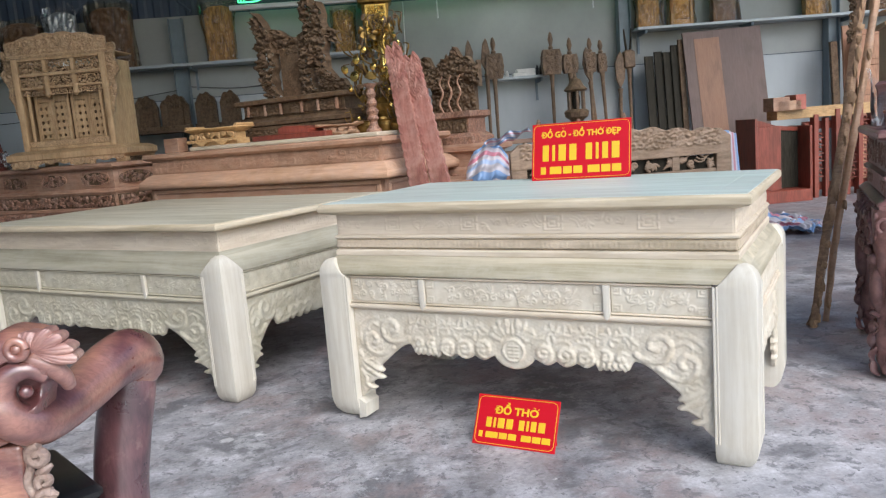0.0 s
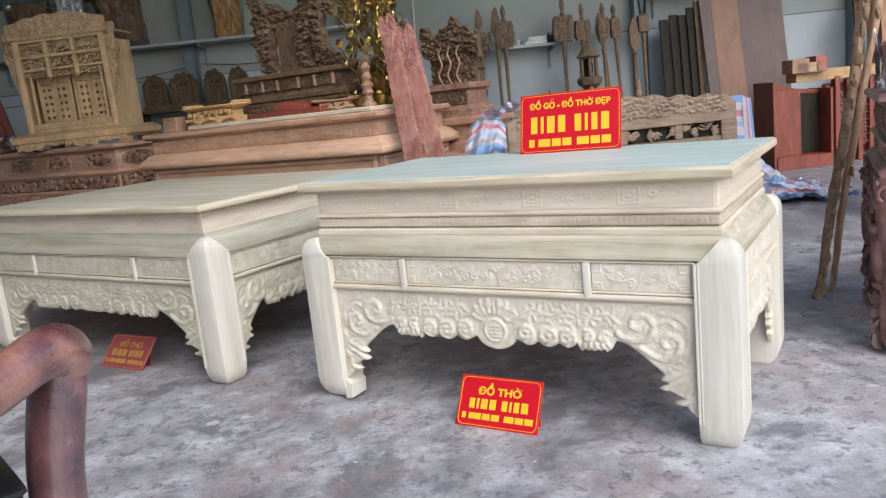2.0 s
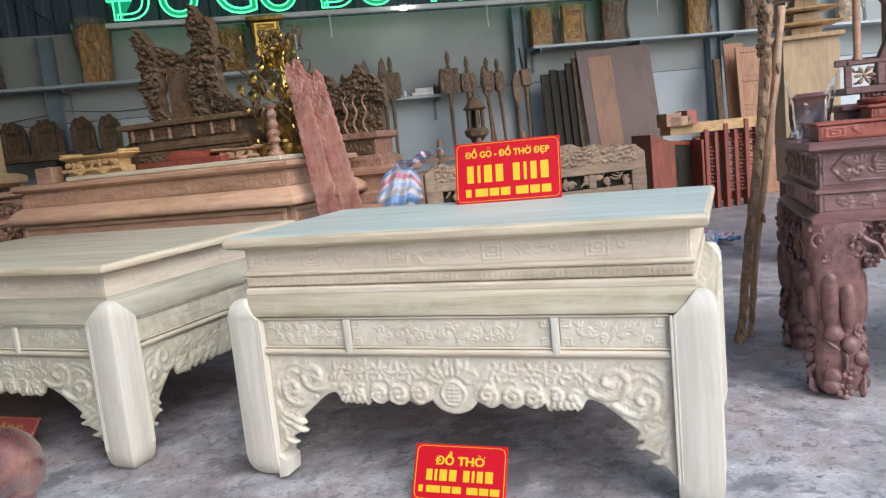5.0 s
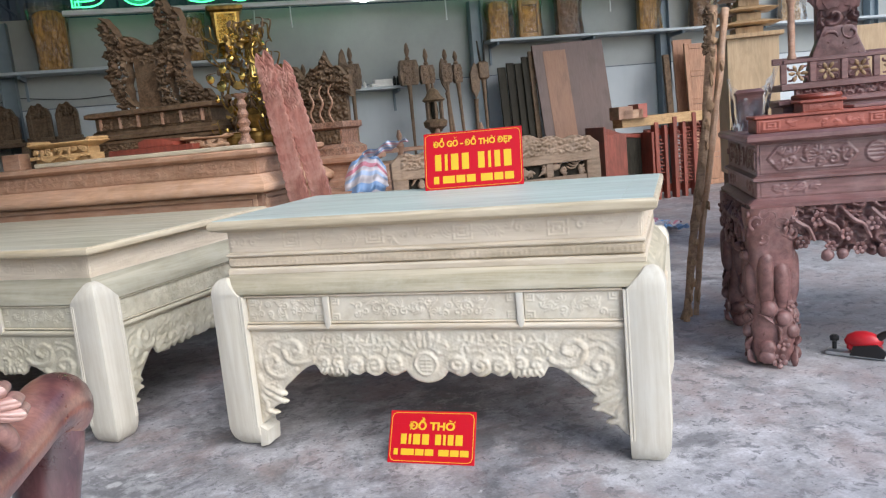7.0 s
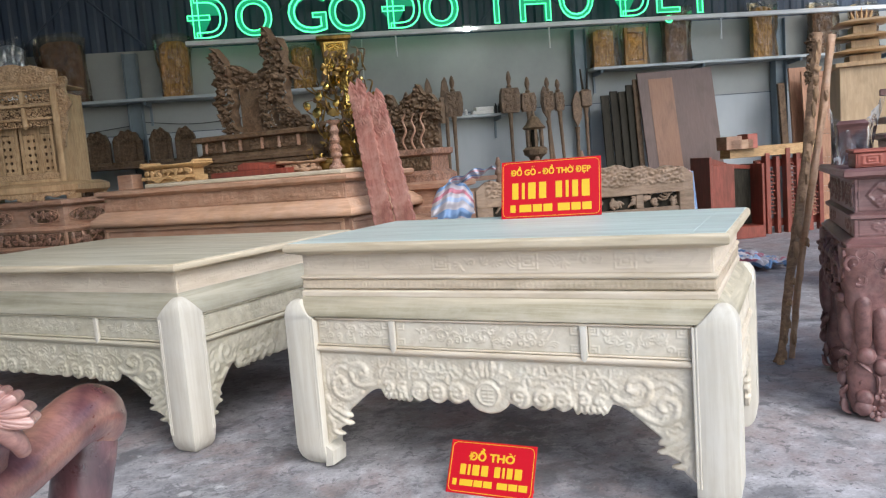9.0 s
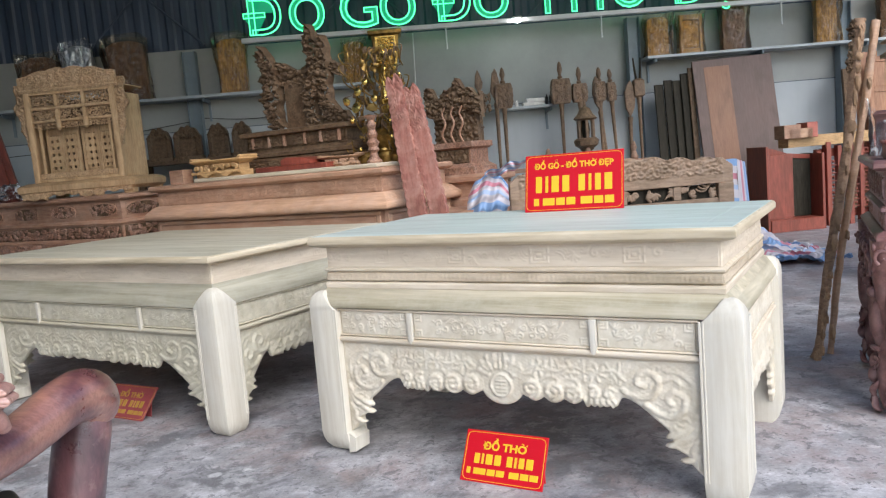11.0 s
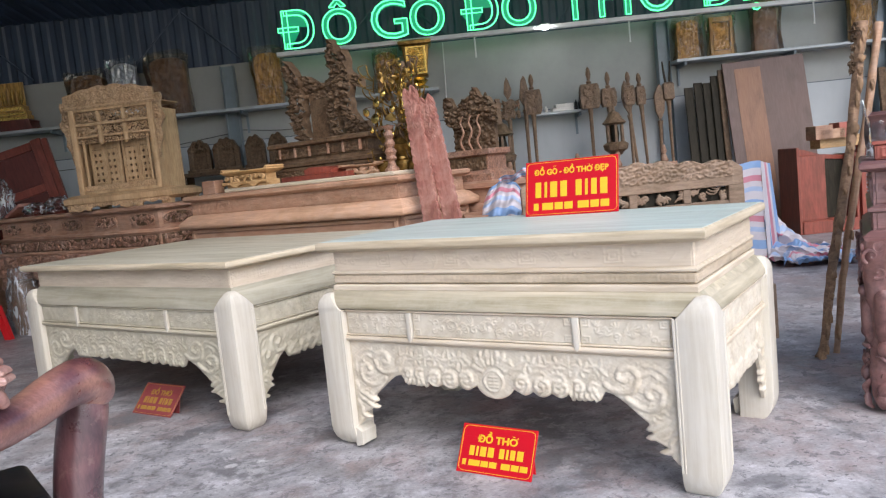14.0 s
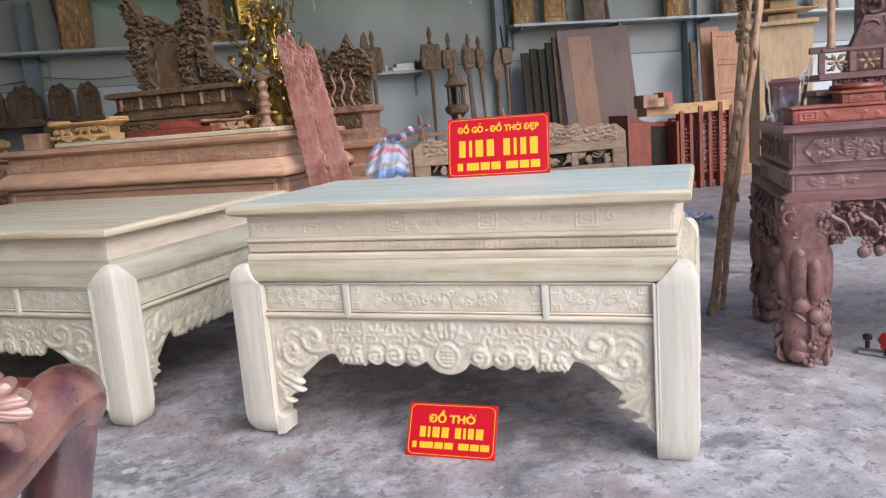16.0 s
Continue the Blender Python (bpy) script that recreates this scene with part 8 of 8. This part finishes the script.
def sheet(name, nx, nz, fn, m, label, band, across=False):
    """A thin pliable sheet: fn(u, v) gives its place; stripes run along v."""
    vs, fs = [], []
    for layer in (0, 0.004):
        for j in range(nz):
            for i in range(nx):
                x, y, z = fn(i / (nx - 1), j / (nz - 1))
                vs.append((x, y + layer, z))
    N = nx * nz
    for o in (0, N):
        for j in range(nz - 1):
            for i in range(nx - 1):
                a = o + j * nx + i
                fs.append((a, a + 1, a + nx + 1, a + nx) if o == 0 else (a, a + nx, a + nx + 1, a + 1))
    me = bpy.data.meshes.new(name)
    me.from_pydata(vs, [], fs)
    uv = me.uv_layers.new(name="UVMap")
    for lp in me.loops:
        k = lp.vertex_index % N
        iu, iv = (k % nx) / (nx - 1), (k // nx) / (nz - 1)
        uv.data[lp.index].uv = (iv * band + 0.25, iu) if across else (iu * band, iv)
    me.materials.append(CLOTH)
    me.shade_smooth()
    ob = new(name, me)
    ob.matrix_world = m
    return tagged(ob, label, "plastic sheet", "striped sheets")


def right_front(u, v):
    s = 3.55 + 0.53 * u
    z = 1.185 * (1 - v) + 0.012 * math.sin(u * 9 + v * 3)
    return s, 8.5 - 0.03 * v + 0.012 * math.sin(u * 12 + v * 14), max(z, 0.012)


def right_side(u, v):
    s = 4.08 + 0.26 * u + 0.03 * math.sin(u * 16) * (0.3 + v) + 0.09 * v * u
    z = (1.185 - 0.05 * u) * (1 - v)
    d = 8.5 + 0.35 * u + 0.05 * math.sin(u * 14 + 1) * v - 0.1 * v * (1 - u)
    return s, d, max(z, 0.012)


def right_pool(u, v):
    s = 4.05 + 0.95 * u + 0.1 * v
    d = 8.0 + 1.3 * v - 0.2 * u
    h = 0.42 * math.exp(-((u - 0.28) / 0.25) ** 2) * v ** 1.5
    fold = 0.05 * abs(math.sin(u * 9 + v * 5 + 1.5 * math.sin(v * 9))) * (1 - 0.4 * u) + 0.045 * abs(math.sin(v * 13 + u * 17 + 2 * math.sin(u * 7))) + 0.02 * abs(math.sin(u * 41 - v * 29))
    return s + 0.05 * math.sin(v * 23 + u * 9), d + 0.05 * math.sin(u * 27 + v * 6), 0.015 + h + fold


sheet("striped_sheet", 40, 40, right_front, WALL, "red, white and blue striped plastic sheet over a timber stack", 2.6, True)
sheet("striped_sheet", 50, 40, right_side, WALL, "striped plastic sheet hanging in folds to the floor", 1.6)
sheet("striped_sheet", 110, 90, right_pool, WALL, "striped plastic sheet crumpled on the floor", 2.3, True)


def left_strip(u, v):
    s = 0.90 + 0.36 * u + 0.05 * v
    z = 1.325 + 0.10 * u ** 0.8 - 0.075 * v * (1 - 0.5 * u) + 0.014 * math.sin(u * 13 + v * 3)
    return s, 6.12 + 0.10 * v - 0.04 * math.sin(u * 9 + v * 4) + 0.015 * math.sin(u * 31), z


def left_cover(u, v):
    bulge = math.sin(math.pi * (0.08 + 0.84 * u)) ** 0.6
    s = 0.755 + 0.355 * u + 0.05 * (1 - u) * (1 - v) ** 2 - 0.03 * v * (1 - u)
    z = 1.12 + 0.20 * bulge * math.cos(v * 1.57) - 0.20 * v + 0.010 * math.sin(u * 17 + v * 4)
    return s, 6.28 - 0.22 * bulge * math.sin(0.25 + v * 1.3) + 0.018 * math.sin(u * 23 + v * 7) + 0.01 * math.sin(v * 29 + u * 5), z


sheet("striped_sheet", 40, 16, left_strip, WALL, "folded strip of striped plastic sheet over the bench end", 1.5, True)
sheet("striped_sheet", 60, 40, left_cover, WALL, "blue and white striped plastic sheet bunched over boards", 1.5, True)
stack = thing("covered_stack", WALL @ pose(2.9, 9.0, 0), "stack of timber boards under a striped sheet", "timber stack")
for i in range(6):
    part("board", box(-1.5 + 0.02 * (i % 2), 1.13, -0.4, 0.4, i * 0.19, i * 0.19 + 0.185), BROWN, stack)
stack2 = thing("timber_stack", WALL @ pose(1.1, 6.5, 0), "short stack of brown boards behind the bench", "timber stack")
for i in range(5):
    part("board", box(-0.5, 0.45, -0.35, 0.35, i * 0.21, i * 0.21 + 0.205), BROWN, stack2)

# ---- tall cabinet and pagoda model at the side ----
cab = thing("yellow_cabinet", pose(0.44, 8.25, 0, 0, 0, 8), "tall pale yellow board cabinet", "cabinet")
part("carcass", box(-0.3, 0.17, -0.25, 0.25, 0.75, 2.04), YELLOW, cab)
# made-up dark base, so that no bright yellow shows below the altar
part("stand", box(-0.28, 0.15, -0.23, 0.23, 0.0, 0.749), OLD, cab, "dark base added under the yellow boards")
part("cap", box(-0.34, 0.21, -0.29, 0.29, 2.04, 2.08), HONEY, cab)
# a single yellow panel; the base under it is made up as well
panel2 = thing("yellow_panel", pose(0.44, 8.25, 0, 0, 0, 8), "pale yellow board panel on an added dark base", "case")
part("back_board", box(0.74, 1.6, -0.05, 0.05, 0.75, 2.06), YELLOW, panel2)
part("stand", box(0.78, 1.56, -0.2, 0.2, 0.0, 0.749), OLD, panel2, "dark base added under the yellow boards")
pag = thing("pagoda_model", pose(0.376, 8.24, 2.081, 0, 0, 8) @ Matrix.Diagonal((0.72, 0.8, 1, 1)), "pale wooden model of a tiered pagoda roof", "model")
for i, (w, z) in enumerate(((0.3, 0.0), (0.26, 0.13), (0.22, 0.26))):
    part("storey", box(-w * 0.6, w * 0.6, -0.15, 0.15, z, z + 0.07), HONEY, pag)
    part("tier_roof", loft([rrect(-w - 0.08, w + 0.08, -0.24, 0.24, z + 0.085, 0.01, 1), rrect(-w - 0.1, w + 0.1, -0.26, 0.26, z + 0.1, 0.01, 1), rrect(-w * 0.62, w * 0.62, -0.16, 0.16, z + 0.13, 0.01, 1)]), HONEY, pag)
for i in range(5):
    part("crown_spike", tube([(-0.08 + 0.04 * i, 0, 0.38, 0.012), (-0.11 + 0.055 * i, 0, 0.43, 0.014), (-0.12 + 0.06 * i, 0, 0.47 + 0.015 * (2 - abs(i - 2)), 0.004)], 6, 3), ORANGE, pag)

wv = thing("wrapped_vase", pose(0.13, 5.1, 1.276), "dark maroon box ornament tied up in clear plastic on the altar", "wrapped carving")
part("ornament", mould(0.085, 0.07, [(0.0, 0), (0.0, 0.02), (0.015, 0.04), (0.01, 0.2), (0.0, 0.23), (0.02, 0.25)]), DARK, wv)
loops = []
for i in range(12):
    u = i / 11
    ring = []
    for k in range(40):
        a = 2 * math.pi * k / 40
        c, sn = math.cos(a), math.sin(a)
        e = 1 / max(abs(c), abs(sn)) ** 0.7
        r = (0.098 + 0.010 * math.sin(7 * a + 3 * u) + 0.007 * math.sin(15 * a - 5 * u)) * e * (1 - 0.10 * u)
        right, left = max(0.0, c) ** 5 * u ** 3, max(0.0, -c) ** 4 * u ** 3
        ring.append((r * c + 0.085 * right - 0.03 * left, r * sn * (0.85 - 0.5 * u ** 4), 0.002 + 0.24 * u + 0.15 * right + 0.09 * left))
    loops.append(ring)
part("plastic_bag", loft(loops, False), FILM_BRIGHT, wv, "crinkled clear plastic bag with two gathered ends")

# ---- things by the far left ----
def stool():
    t = thing("plastic_stool", pose(-8.98, 4.3, 0, 0, 0, 20), "low red plastic stool on the floor", "stool")
    part("seat", loft([rrect(-a, a, -a, a, z, 0.04, 4) for z, a in ((0.42, 0.15), (0.44, 0.155), (0.455, 0.15))]), STOOL_RED, t)
    for sx in (-1, 1):
        for sy in (-1, 1):
            part("leg", loft([[(sx * (0.13 + 0.06 * (1 - z / 0.42)) + dx, sy * (0.13 + 0.06 * (1 - z / 0.42)) + dy, z) for dx, dy in ((-0.045, -0.03), (0.045, -0.03), (0.045, 0.03), (-0.045, 0.03))] for z in (0, 0.42)]), STOOL_RED, t)
    for sx in (-1, 1):
        part("stretcher", box(*sorted((sx * 0.15, sx * 0.16)), -0.14, 0.14, 0.2, 0.24), STOOL_RED, t)
        part("stretcher", box(-0.14, 0.14, *sorted((sx * 0.15, sx * 0.16)), 0.2, 0.24), STOOL_RED, t)


stool()
wj = thing("wrapped_jar", pose(-8.98, 4.85, 0), "tall dark jar wrapped in clear plastic standing on the floor", "wrapped jar")
part("jar", lathe([(0.13, 0), (0.15, 0.03), (0.19, 0.3), (0.17, 0.5), (0.1, 0.62), (0.12, 0.66)], 18), OLD, wj)
loops = []
for i in range(10):
    u = i / 9
    r = 0.23 - 0.1 * u * u
    loops.append([(r * math.cos(a) * (1 + 0.07 * math.sin(4 * a + i)), r * math.sin(a) * (1 + 0.07 * math.sin(5 * a + 2 * i)), 0.82 * u) for a in [2 * math.pi * k / 20 for k in range(20)]])
part("plastic_bag", loft(loops, False), FILM_BRIGHT, wj, "crinkled clear plastic bag")
stump = blob(0, 0, 0.42, 0.75, 0.4, 0.45, 5, 0.5, 4, 2.5)
solo("root_carving", stump, BROWN_CARVE, pose(-8.9, 5.35, 0), "gnarled brown root carving under the chest", "root carving")
rc = thing("door_leaf", pose(-10.35, 6.05, 0, -8, -14, 38), "dark red framed wooden door leaf leaning by the wall", "door")
part("stile", box(-0.52, -0.38, -0.03, 0.03, 0, 2.56), RED, rc)
part("stile", box(0.38, 0.52, -0.03, 0.03, 0, 2.5), RED, rc)
part("edge_strip", box(0.522, 0.6, 0.0, 0.06, 0, 2.48), RED, rc)
for z in (0.1, 1.0, 1.72, 2.36):
    part("rail", box(-0.378, 0.378, -0.028, 0.028, z, z + 0.12), RED, rc)
for z0, z1 in ((0.222, 0.998), (1.122, 1.718), (1.842, 2.358)):
    # darker red than the frame: the shade of the recess put into the colour
    part("door_panel", box(-0.375, 0.375, -0.008, 0.008, z0, z1), REDD, rc)
for i, (x, y, h) in enumerate(((-10.45, 5.2, 0.62), (-9.95, 5.25, 0.6), (-8.95, 5.15, 0.16), (-8.4, 5.12, 0.2))):
    wb = thing("wrapped_ornament", pose(x, y, 1.411 if x > -9.6 else 1.33), "small ornament in a clear plastic bag on the chest", "wrapped ornament", "wrapped ornaments")
    part("ornament", lathe([(0.08, 0), (0.09, h * 0.2), (0.05, h * 0.4), (0.08, h * 0.7), (0.03, h * 0.9)], 12), REDD, wb)
    part("plastic_bag", blob(0, 0, h * 0.5, 0.16, 0.14, h * 0.5, i, 0.35, 4, 4), FILM_BRIGHT, wb, "crinkled clear plastic bag")
solo("pink_board_piece", box(-0.2, 0.2, -0.1, 0.1, 0, 0.04), PINK, pose(-9.35, 5.15, 1.475, 0, -20, 0), "pinkish board offcut on the chest", "offcut")
side_table = thing("wooden_table", pose(-10.75, 5.3, 0), "brown plain wooden table by the far chest", "table")
part("tabletop", box(-0.9, 0.9, -0.5, 0.5, 1.28, 1.33), BROWN, side_table)
for x in (-0.6, 0.6):
    for y in (-0.4, 0.4):
        part("leg", box(x - 0.06, x + 0.06, y - 0.06, y + 0.06, 0, 1.28), BROWN, side_table)
part("apron", box(-0.85, 0.85, -0.45, -0.42, 0.5, 1.28), BROWN, side_table)
